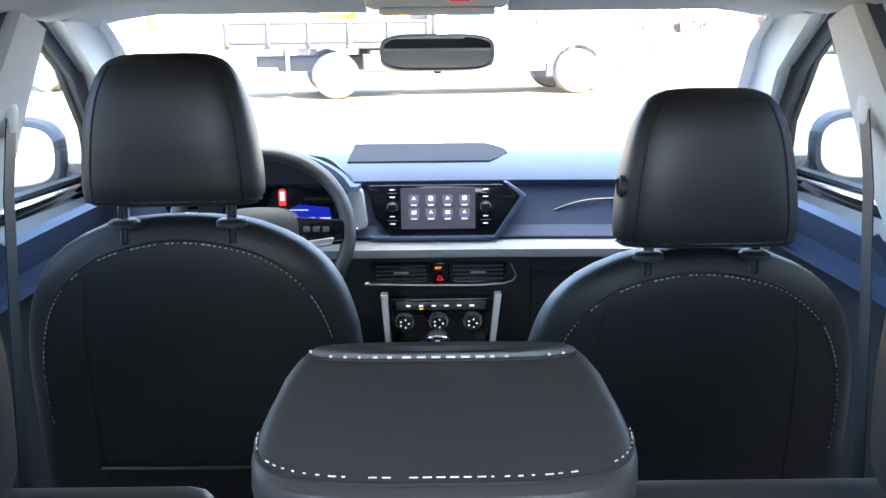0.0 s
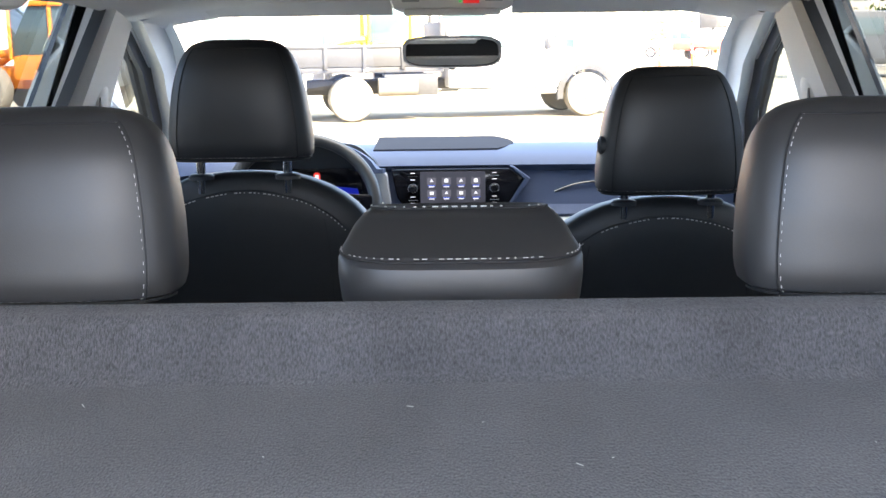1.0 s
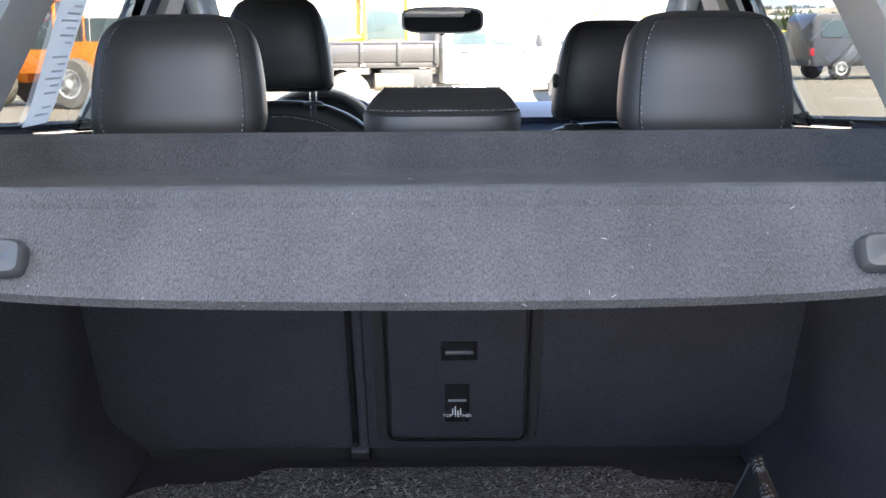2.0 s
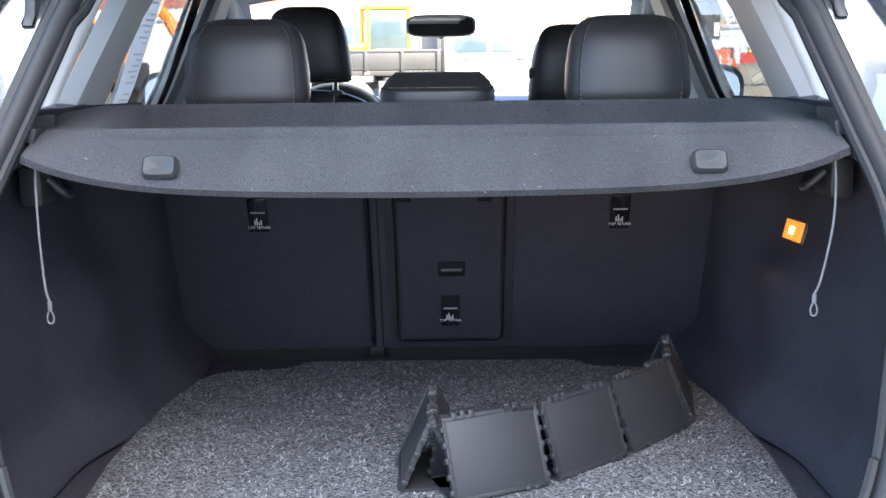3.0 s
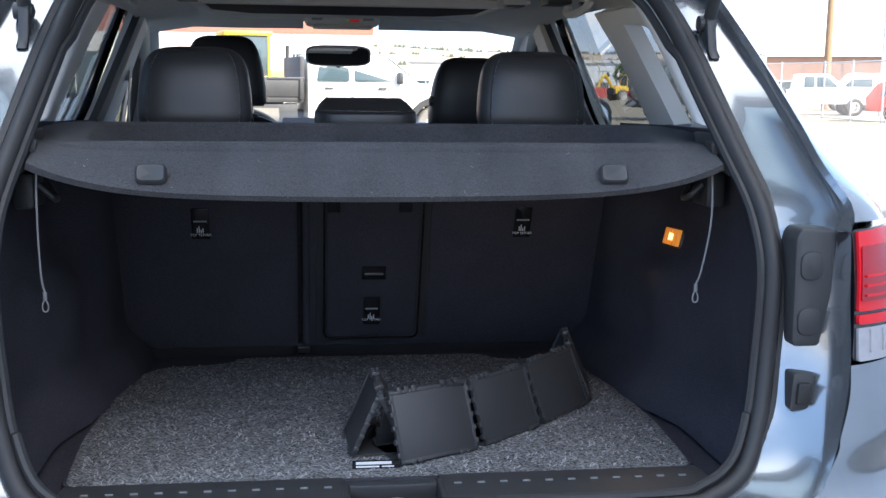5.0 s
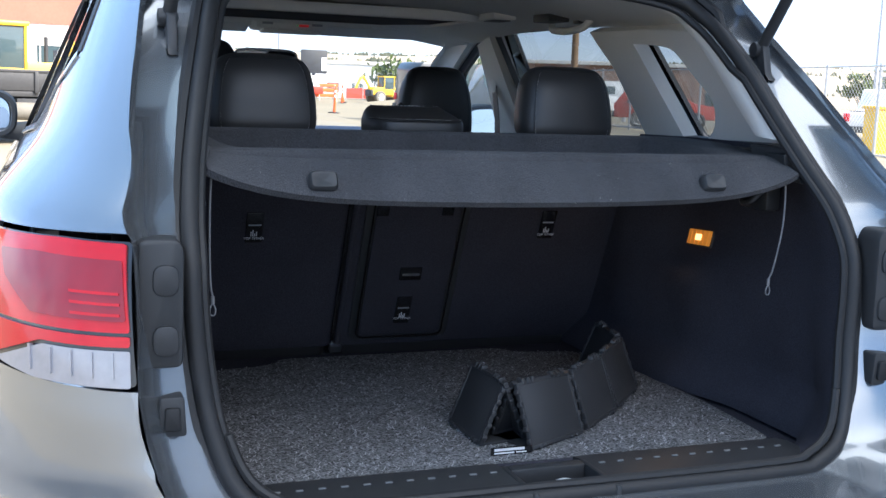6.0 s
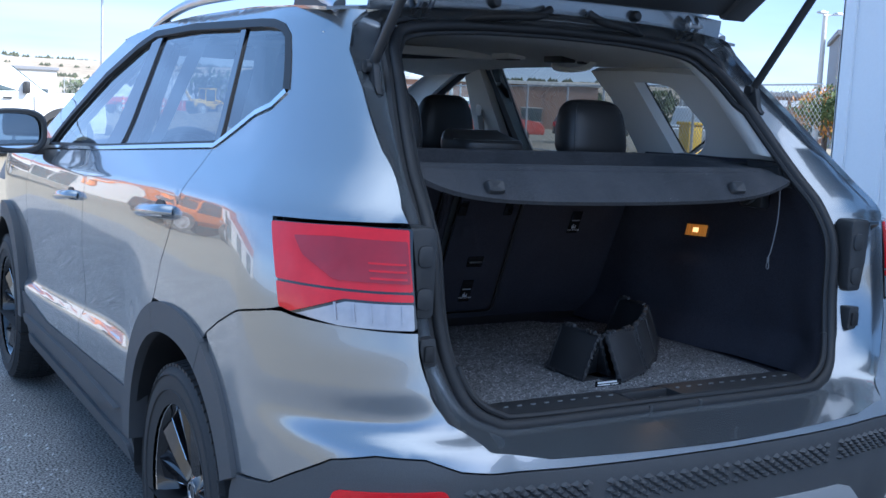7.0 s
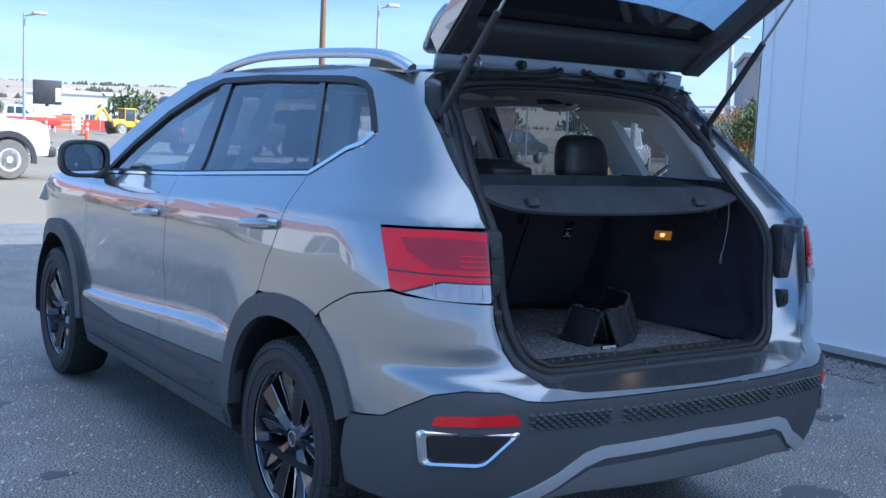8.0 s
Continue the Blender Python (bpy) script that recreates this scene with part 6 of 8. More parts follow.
part("lower_dash", extruded([(3.08, 0.884), (3.050, 0.880), (3.045, 0.80), (3.10, 0.62), (3.25, 0.45), (3.35, 0.45), (3.35, 0.884)], -0.74, 0.74, 20, -0.03), DASH_BLACK, dash)
part("top_tray", solid(sheet(bmesh.new(), lambda k, v: (-0.215 + (0.335 + 0.05 * math.sin(math.pi * v)) * k, 3.085 + 0.27 * v, 1.119 + 0.012 * v), np.linspace(0, 1, 12), np.linspace(0, 1, 8)), 0.01), DASH_TRAY, dash, "dark recessed dash-top tray")
part("glovebox_gap", joined(block(0.215, 0.217, 3.034, 3.05, 0.70, 0.875), block(0.217, 0.66, 3.020, 3.05, 0.845, 0.847)), GLOSS_BLACK, dash)
part("fascia_crease", rod(smoothed([(0.27, 3.040, 1.000), (0.33, 3.032, 1.022), (0.42, 3.026, 1.030), (0.70, 3.005, 1.032)], 8), 0.0025, 6), GLOSS_BLACK, dash)
def faced(pts, y0, y1, bevel=0.0, seg=2):
    return slab(pts, y0, y1, "xz", bevel, seg)
sc = part("screen_unit", faced(rounded([(-0.165, 1.070), (0.150, 1.070), (0.188, 1.040), (0.128, 0.943), (-0.115, 0.943), (-0.150, 0.99)], 0.008), 3.010, 3.05, 0.003), PIANO, dash, "glossy black touchscreen unit with knobs")
part("edge_trim", faced([(0.150, 1.076), (0.158, 1.076), (0.202, 1.042), (0.138, 0.940), (0.126, 0.940), (0.189, 1.040)], 3.002, 3.045, 0.002), DASH_BLUE, sc)
part("lower_trim", faced([(-0.16, 0.944), (0.14, 0.944), (0.13, 0.934), (-0.15, 0.934)], 3.002, 3.045, 0.002), DASH_BLUE, sc)
SCREEN_ON = glow("screen_lit", (0.035, 0.037, 0.05), 0.8)
ICON = glow("icon_white", (0.75, 0.78, 0.85), 0.8)
ICON_BLUE = glow("icon_blue", (0.05, 0.15, 0.9), 0.9)
TILE = glow("icon_tile", (0.10, 0.10, 0.12), 0.7)
dp = part("display", faced(rounded([(-0.088, 1.063), (0.084, 1.063), (0.084, 0.962), (-0.088, 0.962)], 0.003), 3.0075, 3.010), SCREEN_ON, sc, "lit screen with eight menu icons")
for r in range(2):
    for c in range(4):
        x, z = -0.058 + 0.039 * c, 1.036 - 0.034 * r
        part("icon_tile", faced(rounded([(x - 0.012, z - 0.009), (x + 0.012, z - 0.009), (x + 0.012, z + 0.010), (x - 0.012, z + 0.010)], 0.002), 3.0066, 3.0074), TILE, sc)
        pts = [(-0.005, -0.004), (0.005, -0.004), (0.005, 0.005), (0, 0.007 if c % 2 else 0.004), (-0.005, 0.005)] if (r + c) % 2 else [(-0.005, -0.003), (0.0, 0.006), (0.005, -0.003), (0, -0.001)]
        part("icon", faced([(x + a, z + 0.001 + b) for a, b in pts], 3.0058, 3.0064), ICON, sc)
        part("icon_line", faced([(x - 0.010, z - 0.0105), (x + 0.010, z - 0.0105), (x + 0.010, z - 0.0115), (x - 0.010, z - 0.0115)], 3.0058, 3.0064), ICON_BLUE, sc)
        part("caption_bar", faced([(x - 0.007, z - 0.0135), (x + 0.007, z - 0.0135), (x + 0.007, z - 0.0158), (x - 0.007, z - 0.0158)], 3.0058, 3.0064), ICON, sc)
for x in (-0.108, 0.108):
    part("knob", lathe(bmesh.new(), [(0.0115, 3.010), (0.0115, 2.996), (0.0095, 2.993), (0.001, 2.993)], "y", (x, 0, 1.017), 24), GLOSS_BLACK, sc)
    part("knob_ring", lathe(bmesh.new(), [(0.0125, 3.009), (0.0125, 3.004), (0.0113, 3.004), (0.0113, 3.009)], "y", (x, 0, 1.017), 24, (False, False)), SATIN, sc)
    for z in (1.058, 1.040, 0.992, 0.974):
        part("key_bar", faced([(x - 0.006, z), (x + 0.006, z), (x + 0.006, z + 0.002), (x - 0.006, z + 0.002)], 3.0088, 3.0096), ICON, sc)
    for z in (1.050, 0.983):
        part("key_line", faced([(x - 0.012, z), (x + 0.012, z), (x + 0.012, z + 0.001), (x - 0.012, z + 0.001)], 3.0085, 3.0096), SATIN, sc)

# instrument hood and display, left of the screen
def hood(k, v):
    x = -0.565 + 0.385 * k
    lift = math.sin(math.pi * min(1, k * 1.05)) ** 0.6
    return (x, 2.90 + 0.30 * v, 1.085 + (0.088 - 0.020 * v) * lift - 0.03 * v * k)
part("instrument_hood", solid(sheet(bmesh.new(), hood, np.linspace(0, 1, 26), np.linspace(0, 1, 8)), 0.012), DASH_BLUE, dash, "blue-grey instrument hood", angle=60)
part("hood_lining", faced(rounded([(-0.56, 0.97), (-0.185, 0.97), (-0.20, 1.09), (-0.25, 1.14), (-0.37, 1.158), (-0.49, 1.14), (-0.55, 1.08)], 0.02), 3.0, 3.03), DASH_BLACK, dash)
cl = part("instrument_display", faced(rounded([(-0.50, 0.985), (-0.232, 0.985), (-0.250, 1.078), (-0.485, 1.078)], 0.012), 2.985, 2.998), PIANO, dash, "digital instrument display, lit blue")
part("display_glow", faced([(-0.40, 0.990), (-0.245, 0.990), (-0.252, 1.022), (-0.32, 1.030)], 2.9835, 2.9845), glow("deep_blue", (0.005, 0.02, 0.45), 0.35), cl)
part("display_line", faced([(-0.41, 1.016), (-0.30, 1.016), (-0.30, 1.0175), (-0.41, 1.0175)], 2.982, 2.983), ICON, cl)
icon = part("car_symbol", faced(rounded([(-0.366, 1.028), (-0.350, 1.028), (-0.349, 1.062), (-0.353, 1.068), (-0.363, 1.068), (-0.367, 1.062)], 0.003), 2.982, 2.983), glow("red_symbol", (0.75, 0.04, 0.03), 0.8), cl)
part("car_roof_symbol", faced(rounded([(-0.363, 1.040), (-0.353, 1.040), (-0.353, 1.062), (-0.363, 1.062)], 0.002), 2.981, 2.9818), ICON, cl)
lettering("speed_figure", "0", 0.022, Matrix.Translation((-0.358, 2.9822, 1.003)) @ Matrix.Rotation(radians(90), 4, "X"), ICON, cl)
lettering("range_figure", "135", 0.010, Matrix.Translation((-0.292, 2.9822, 0.995)) @ Matrix.Rotation(radians(90), 4, "X"), ICON, cl)
for k in range(4):
    part("gauge_tick", faced([(-0.272 + 0.006 * k, 0.992), (-0.268 + 0.006 * k, 0.992), (-0.268 + 0.006 * k, 0.998), (-0.272 + 0.006 * k, 0.998)], 2.982, 2.983), ICON, cl)
part("cluster_panel", faced(rounded([(-0.205, 1.075), (-0.175, 1.06), (-0.165, 0.97), (-0.215, 0.955), (-0.22, 1.0)], 0.01), 2.99, 3.03, 0.004), DASH_GREY, dash)

# vents
def vent(parent, x0, x1, z0, z1, y):
    v = part("air_vent", faced(rounded([(x0, z1), (x1, z1), (x1 - 0.008, z0), (x0 + 0.008, z0)], 0.006), y + 0.012, y + 0.03), GLOSS_BLACK, parent, "black louvred air vent")
    for k in range(4):
        z = z0 + (z1 - z0) * (k + 0.6) / 4.4
        part("louvre", block(x0 + 0.010, x1 - 0.010, y, y + 0.014, z - 0.0018, z + 0.0018, 0.0008), DASH_BLACK, v)
    part("vent_frame", rod([(x, y + 0.004, z) for x, z in rounded([(x0, z1), (x1, z1), (x1 - 0.010, z0), (x0 + 0.010, z0)], 0.006)], 0.003, 6, closed=True), GLOSS_BLACK, v)
    part("vent_tab", block((x0 + x1) / 2 - 0.018, (x0 + x1) / 2 + 0.018, y - 0.003, y + 0.003, (z0 + z1) / 2 - 0.002, (z0 + z1) / 2 + 0.002, 0.001), SATIN, v)
vent(dash, -0.160, -0.022, 0.826, 0.872, 3.020)
vent(dash, 0.022, 0.160, 0.826, 0.872, 3.020)
vent(dash, -0.63, -0.52, 0.985, 1.035, 3.000)
vent(dash, 0.55, 0.64, 0.985, 1.035, 2.990)
part("vent_sill", rod(smoothed([(-0.165, 3.015, 0.826), (-0.15, 3.012, 0.822), (0.15, 3.012, 0.822), (0.168, 3.015, 0.872)], 5), 0.0022, 6), SATIN, dash)
hz = part("hazard_panel", block(-0.020, 0.020, 3.015, 3.04, 0.820, 0.876, 0.003), PIANO, dash, "hazard switch with an orange airbag light")
lettering("warning_light", "OFF", 0.009, Matrix.Translation((-0.004, 3.0142, 0.862)) @ Matrix.Rotation(radians(90), 4, "X"), glow("orange_light", (1.0, 0.28, 0.02), 1.2), hz)
part("red_triangle", rod([(-0.007, 3.0140, 0.832), (0.007, 3.0140, 0.832), (0.0, 3.0140, 0.844)], 0.0011, 6, closed=True), glow("red_light", (0.8, 0.02, 0.02), 0.8), hz)
# climate panel
cp = part("climate_panel", faced(rounded([(-0.120, 0.785), (0.125, 0.785), (0.105, 0.64), (-0.110, 0.64)], 0.01), 3.015, 3.06, 0.004), PIANO, dash, "gloss black climate panel with three rotary knobs")
for x0, x1, x2, x3 in ((-0.140, -0.124, -0.115, -0.125), (0.145, 0.129, 0.110, 0.122)):
    part("side_trim", faced([(x0, 0.795), (x1, 0.795), (x2, 0.60), (x3, 0.60)], 3.005, 3.05, 0.002), DASH_GREY, cp)
part("button_strip", faced(rounded([(-0.105, 0.777), (0.108, 0.777), (0.106, 0.757), (-0.103, 0.757)], 0.003), 3.010, 3.016, 0.001), BLACK_PLASTIC, cp)
for k in range(6):
    x = -0.075 + 0.030 * k
    part("button_mark", faced([(x - 0.005, 0.766), (x + 0.005, 0.766), (x + 0.005, 0.769), (x - 0.005, 0.769)], 3.008, 3.0098), ICON, cp)
part("amber_dot", faced([(-0.048, 0.759), (-0.040, 0.759), (-0.040, 0.761), (-0.048, 0.761)], 3.008, 3.0098), glow("amber_dot", (1.0, 0.35, 0.02), 1.2), cp)
for x in (-0.084, -0.004, 0.076):
    kn = part("climate_knob", lathe(bmesh.new(), [(0.024, 3.015), (0.024, 3.008), (0.0195, 3.006), (0.019, 2.990), (0.017, 2.987), (0.001, 2.987)], "y", (x, 0, 0.728), 30), GLOSS_BLACK, dash, "black knob in a bright ring")
    part("knob_ring", lathe(bmesh.new(), [(0.0215, 3.008), (0.0215, 3.002), (0.0195, 3.002), (0.0195, 3.008)], "y", (x, 0, 0.728), 30, (False, False)), CHROME, kn)
    for k in range(5):
        a = radians(-60 + 75 * k)
        part("knob_mark", block(x + 0.010 * math.sin(a) - 0.0015, x + 0.010 * math.sin(a) + 0.0015, 2.9860, 2.9868, 0.728 + 0.010 * math.cos(a) - 0.0015, 0.728 + 0.010 * math.cos(a) + 0.0015), ICON, kn)
# centre console and selector
cc = thing("centre_console", "black centre console with a gear selector", "console", place=(0, 2.7, 0.4))
part("console_body", block(-0.125, 0.125, 2.05, 3.06, 0.36, 0.62, 0.02), DASH_BLACK, cc)
part("armrest", block(-0.10, 0.10, 1.98, 2.30, 0.62, 0.74, 0.025, None, 3), LEATHER, cc)
part("selector_stalk", rod([(-0.004, 2.80, 0.61), (-0.006, 2.80, 0.70)], 0.010, 10), SATIN, cc)
part("selector_knob", rings(bmesh.new(), [[(-0.007 + k[0], 2.80 + k[1], z) for k in squircle(a, a * 1.2, 18, 3)] for z, a in ((0.690, 0.018), (0.705, 0.024), (0.745, 0.027), (0.760, 0.020), (0.765, 0.006))]), GLOSS_BLACK, cc, "gloss black selector knob")
part("knob_inlay", rod(smoothed([(-0.025, 2.775, 0.755), (-0.007, 2.770, 0.760), (0.012, 2.775, 0.755)], 4), 0.003, 6), CHROME, cc)

# ---- steering wheel ----
wheel_thing = thing("steering_wheel", "black leather steering wheel with silver spoke trims", "steering wheel", place=(-0.372, 2.75, 1.0))
SW = Matrix.Translation((-0.372, 2.735, 1.008)) @ Matrix.Rotation(radians(66), 4, "X")
rim_pts = [SW @ Vector((0.183 * math.cos(a), 0.183 * math.sin(a) if math.sin(a) > -0.9 else -0.165, 0)) for a in (2 * math.pi * k / 72 for k in range(72))]
part("rim", rod(rim_pts, 0.0155, 14, closed=True), LEATHER, wheel_thing)
bm = bmesh.new()
stitches(bm, [SW @ Vector((0.169 * math.cos(a), 0.169 * math.sin(a), 0.003)) for a in np.linspace(0, 2 * math.pi, 100)], 0.005, 0.003, 0.0008)
tagged(part("stitching", bm, THREAD, wheel_thing, "pale stitching", smooth=False), kind="stuff")
bm = rings(bmesh.new(), [[SW @ Vector((k[0], k[1] - 0.005, z)) for k in squircle(a, b, 32, 3)] for z, a, b in ((-0.03, 0.08, 0.06), (0.0, 0.088, 0.066), (0.02, 0.080, 0.060), (0.03, 0.055, 0.04), (0.032, 0.01, 0.01))])
part("hub_pad", bm, DASH_BLACK, wheel_thing, "black airbag pad")
part("hub_badge", rod([SW @ Vector((0.022 * math.cos(a), 0.022 * math.sin(a), 0.033)) for a in (2 * math.pi * k / 30 for k in range(30))], 0.002, 6, closed=True), CHROME, wheel_thing)
for s in (-1, 1):
    bm = slab(rounded([(s * 0.07, -0.035), (s * 0.175, -0.022), (s * 0.175, 0.028), (s * 0.07, 0.035)], 0.01), -0.004, 0.016, "xy", 0.004)
    bmesh.ops.transform(bm, matrix=SW, verts=bm.verts[:])
    spk = part("spoke", bm, PIANO, wheel_thing)
    bm = slab(rounded([(s * 0.075, -0.042), (s * 0.150, -0.028), (s * 0.155, -0.012), (s * 0.075, -0.024)], 0.005), 0.012, 0.019, "xy", 0.002)
    bmesh.ops.transform(bm, matrix=SW, verts=bm.verts[:])
    part("spoke_trim", bm, SATIN, spk, "satin silver trim")
    for j in range(3):
        bm = slab([(s * (0.090 + 0.02 * j), 0.0), (s * (0.104 + 0.02 * j), 0.0), (s * (0.104 + 0.02 * j), 0.012), (s * (0.090 + 0.02 * j), 0.012)], 0.016, 0.018, "xy", 0.0005)
        bmesh.ops.transform(bm, matrix=SW, verts=bm.verts[:])
        part("spoke_button", bm, BLACK_PLASTIC, spk)
bm = slab([(-0.02, -0.16), (0.02, -0.16), (0.03, -0.06), (-0.03, -0.06)], -0.004, 0.012, "xy", 0.004)
bmesh.ops.transform(bm, matrix=SW, verts=bm.verts[:])
part("lower_spoke", bm, PIANO, wheel_thing)
part("column", rod([SW @ Vector((0, 0, -0.02)), SW @ Vector((0, 0, -0.25))], 0.05, 16), DASH_BLACK, wheel_thing)
part("stalk", rod([SW @ Vector((0.04, 0.02, -0.05)), SW @ Vector((0.20, 0.015, -0.045))], 0.009, 10), GLOSS_BLACK, wheel_thing)
for o in (dash, wheel_thing, cc):
    o.matrix_basis = FWD @ o.matrix_basis


# ---- the yard ----
ASPHALT = mat("asphalt", (0.205, 0.195, 0.182), 0.72, 0, 0.85, 115, 0.42, 2.4, bump=1.0, crisp=0.11)
YARD = mat("tan_yard", (0.26, 0.218, 0.155), 0.9, 0, 0.15, 30, 0.22, 0.25, bump=0.3)
WALL_WHITE = mat("white_wall", (0.80, 0.81, 0.82), 0.55, 0, 0.03, 60, 0.05, 0.8)
GRAVEL = mat("gravel", (0.22, 0.21, 0.20), 0.9, 0, 0.4, 60, 0.2, 3)
WHITE_PAINT = mat("white_vehicle_paint", (0.80, 0.80, 0.79), 0.3, 0, 0.02, 80, 0.06, 2, coat=0.6)
DARK_STEEL = mat("dark_steel", (0.05, 0.05, 0.052), 0.55, 0.3, 0.25, 20, 0.35, 2)
YELLOW_PAINT = mat("yellow_machine_paint", (0.72, 0.45, 0.03), 0.45, 0, 0.08, 30, 0.2, 1.5)
ORANGE_PAINT = mat("orange_machine_paint", (0.80, 0.22, 0.02), 0.45, 0, 0.08, 30, 0.2, 1.5)
RED_PAINT = mat("red_paint", (0.45, 0.05, 0.03), 0.5, 0, 0.1, 30, 0.2, 2)
CONE = mat("orange_plastic", (0.85, 0.13, 0.03), 0.5, 0, 0.05, 60, 0.15, 5)
DUSTY_TYRE = mat("dusty_tyre", (0.17, 0.155, 0.13), 0.85, 0, 0.25, 60, 0.3, 4)
STEEL_RIM = mat("pale_rim", (0.70, 0.69, 0.66), 0.5, 0.1, 0.1, 60, 0.2, 4)
GALV = mat("galvanised_steel", (0.50, 0.51, 0.52), 0.45, 0.6, 0.1, 100, 0.15, 5)
WOOD_POLE = mat("pole_wood", (0.22, 0.14, 0.08), 0.9, 0, 0.4, 20, 0.25, 1, stretch=(1, 1, 0.1))
VEH_GLASS = mat("vehicle_glass", (0.05, 0.075, 0.08), 0.06, 0, 0.02, 20, 0.1, 2, coat=0.5)
STUCCO = mat("pale_cladding", (0.62, 0.60, 0.56), 0.8, 0, 0.06, 10, 0.1, 0.3)
GREY_CLAD = mat("grey_cladding", (0.27, 0.27, 0.28), 0.7, 0, 0.06, 10, 0.1, 0.3)
BRICK_TONE = mat("brown_masonry", (0.30, 0.18, 0.13), 0.9, 0, 0.15, 12, 0.15, 0.5)
RED_ROOF = mat("rust_roof", (0.36, 0.13, 0.09), 0.8, 0, 0.1, 8, 0.2, 0.5)
DRY_HILL = mat("dry_hillside", (0.36, 0.29, 0.21), 0.95, 0, 0.3, 0.35, 0.35, 0.03)
SAGE = mat("distant_scrub", (0.10, 0.105, 0.07), 0.95, 0, 0.3, 0.6, 0.25, 0.08)
LEAF_GREEN = mat("green_leaf", (0.085, 0.115, 0.03), 0.7, 0, 0.3, 20, 0.3, 1.5)
LEAF_GOLD = mat("autumn_leaf", (0.50, 0.22, 0.03), 0.7, 0, 0.3, 20, 0.3, 1.5)
BARK = mat("bark", (0.13, 0.10, 0.08), 0.9, 0, 0.3, 40, 0.2, 5)

def rise(y):
    """The yard climbs a little beyond the shade."""
    return 0.15 * ease((y - 7) / 11)
FAR = 0.138


# the ground is one sheet: tan yard out to the horizon, with a finer net near the car
xs = np.concatenate([np.linspace(-2500, -60, 12), np.linspace(-40, 60, 26), np.linspace(90, 2500, 12)])
ys = np.concatenate([np.linspace(-600, -40, 6), np.linspace(-30, 90, 30), np.linspace(130, 3200, 14)])
bm = sheet(bmesh.new(), lambda x, y: (x, y, rise(y) - 0.012), xs, ys)
setting("ground", bm, YARD, "sunlit tan gravel and concrete yard", "ground")
# asphalt cut near the building's shadow edge; tan colour beyond paints the ground sunlit
bm = sheet(bmesh.new(), lambda y, k: (-3.75 + 0.06 * math.sin(3 * y) + 0.04 * math.sin(7.3 * y) + 27.5 * k, y + 0.12 * math.sin(9 * k), rise(y)), np.concatenate([[-20, -8], np.linspace(-2, 11.2, 30)]), np.linspace(0, 1, 30))
pave = setting("pavement", bm, ASPHALT, "dark worn asphalt with scattered stone and damp patches", "asphalt")
# loose chips on the asphalt near the car
bm = bmesh.new()
rnd = random.Random(11)
for _ in range(6500):
    x, y = rnd.uniform(-4.2, -0.9), rnd.uniform(-0.6, 8)
    if rnd.random() < 0.25:
        x, y = rnd.uniform(0.9, 3.5), rnd.uniform(0.2, 4)
    r = rnd.uniform(0.003, 0.009) * (1.4 if rnd.random() < 0.08 else 1)
    vs = [bm.verts.new((x + r * math.cos(a + i) * rnd.uniform(0.7, 1.2), y + r * math.sin(a + i) * rnd.uniform(0.7, 1.2), z)) for i, (a, z) in enumerate(((0, 0.001), (1.2, 0.001), (2.5, 0.001), (3.8, r)))]
    for f in ((0, 1, 3), (1, 2, 3), (2, 0, 3)):
        bm.faces.new([vs[i] for i in f])
tagged(part("stone_chips", bm, mat("stone_chip", (0.46, 0.45, 0.43), 0.9, 0, 0.4, 90, 0.3, 8), None, smooth=False), "small grey stone chips lying on the asphalt", "stones", kind="stuff")
DAMP = mat("damp_asphalt", (0.075, 0.074, 0.074), 0.5, 0, 0.4, 170, 0.3, 3, bump=0.4)
rnd = random.Random(21)
for k, (x, y, r) in enumerate(((-1.42, 3.05, 0.16), (-1.62, 3.3, 0.09), (-1.35, 1.9, 0.07), (-1.7, 2.35, 0.06), (1.15, 0.35, 0.17), (1.5, 0.9, 0.11), (0.8, 0.2, 0.12), (-1.55, 1.25, 0.05), (2.3, 1.1, 0.10))):
    pts = [(x + r * (1 + 0.16 * math.sin(3 * a + k) + 0.10 * math.sin(7 * a + 2 * k)) * math.cos(a), y + 0.6 * r * (1 + 0.16 * math.sin(3 * a + k) + 0.10 * math.sin(5 * a)) * math.sin(a)) for a in np.linspace(0, 6.28, 26)[:-1]]
    part("damp_patch", slab(pts, 0.0005, 0.002), DAMP, pave, smooth=False)

# white building beside the car, with panel joints, corner trim and a gravel strip at its foot
wall_e = setting("wall_east", block(3.63, 22, -22, 2.80, 0.06, 7.0), WALL_WHITE, "smooth white painted wall panels of a tall building", "wall")
part("corner_trim", joined(block(3.612, 3.632, 2.72, 2.815, 0.06, 7.0, 0.004), block(3.612, 3.75, 2.798, 2.816, 0.06, 7.0, 0.004)), WALL_WHITE, wall_e, smooth=False)
for y in (2.47, 1.47, 0.55, -0.45, -1.45):
    part("panel_joint", block(3.618, 3.632, y - 0.014, y + 0.014, 0.06, 7.0, 0.004), WALL_WHITE, wall_e, smooth=False)
part("base_flashing", block(3.606, 3.632, -22, 2.80, 0.05, 0.10, 0.003), GALV, wall_e, smooth=False)
part("footing", block(3.64, 21.9, -21.9, 2.78, -0.1, 0.06), GRAVEL, wall_e, smooth=False)
bm = bmesh.new()
rnd = random.Random(5)
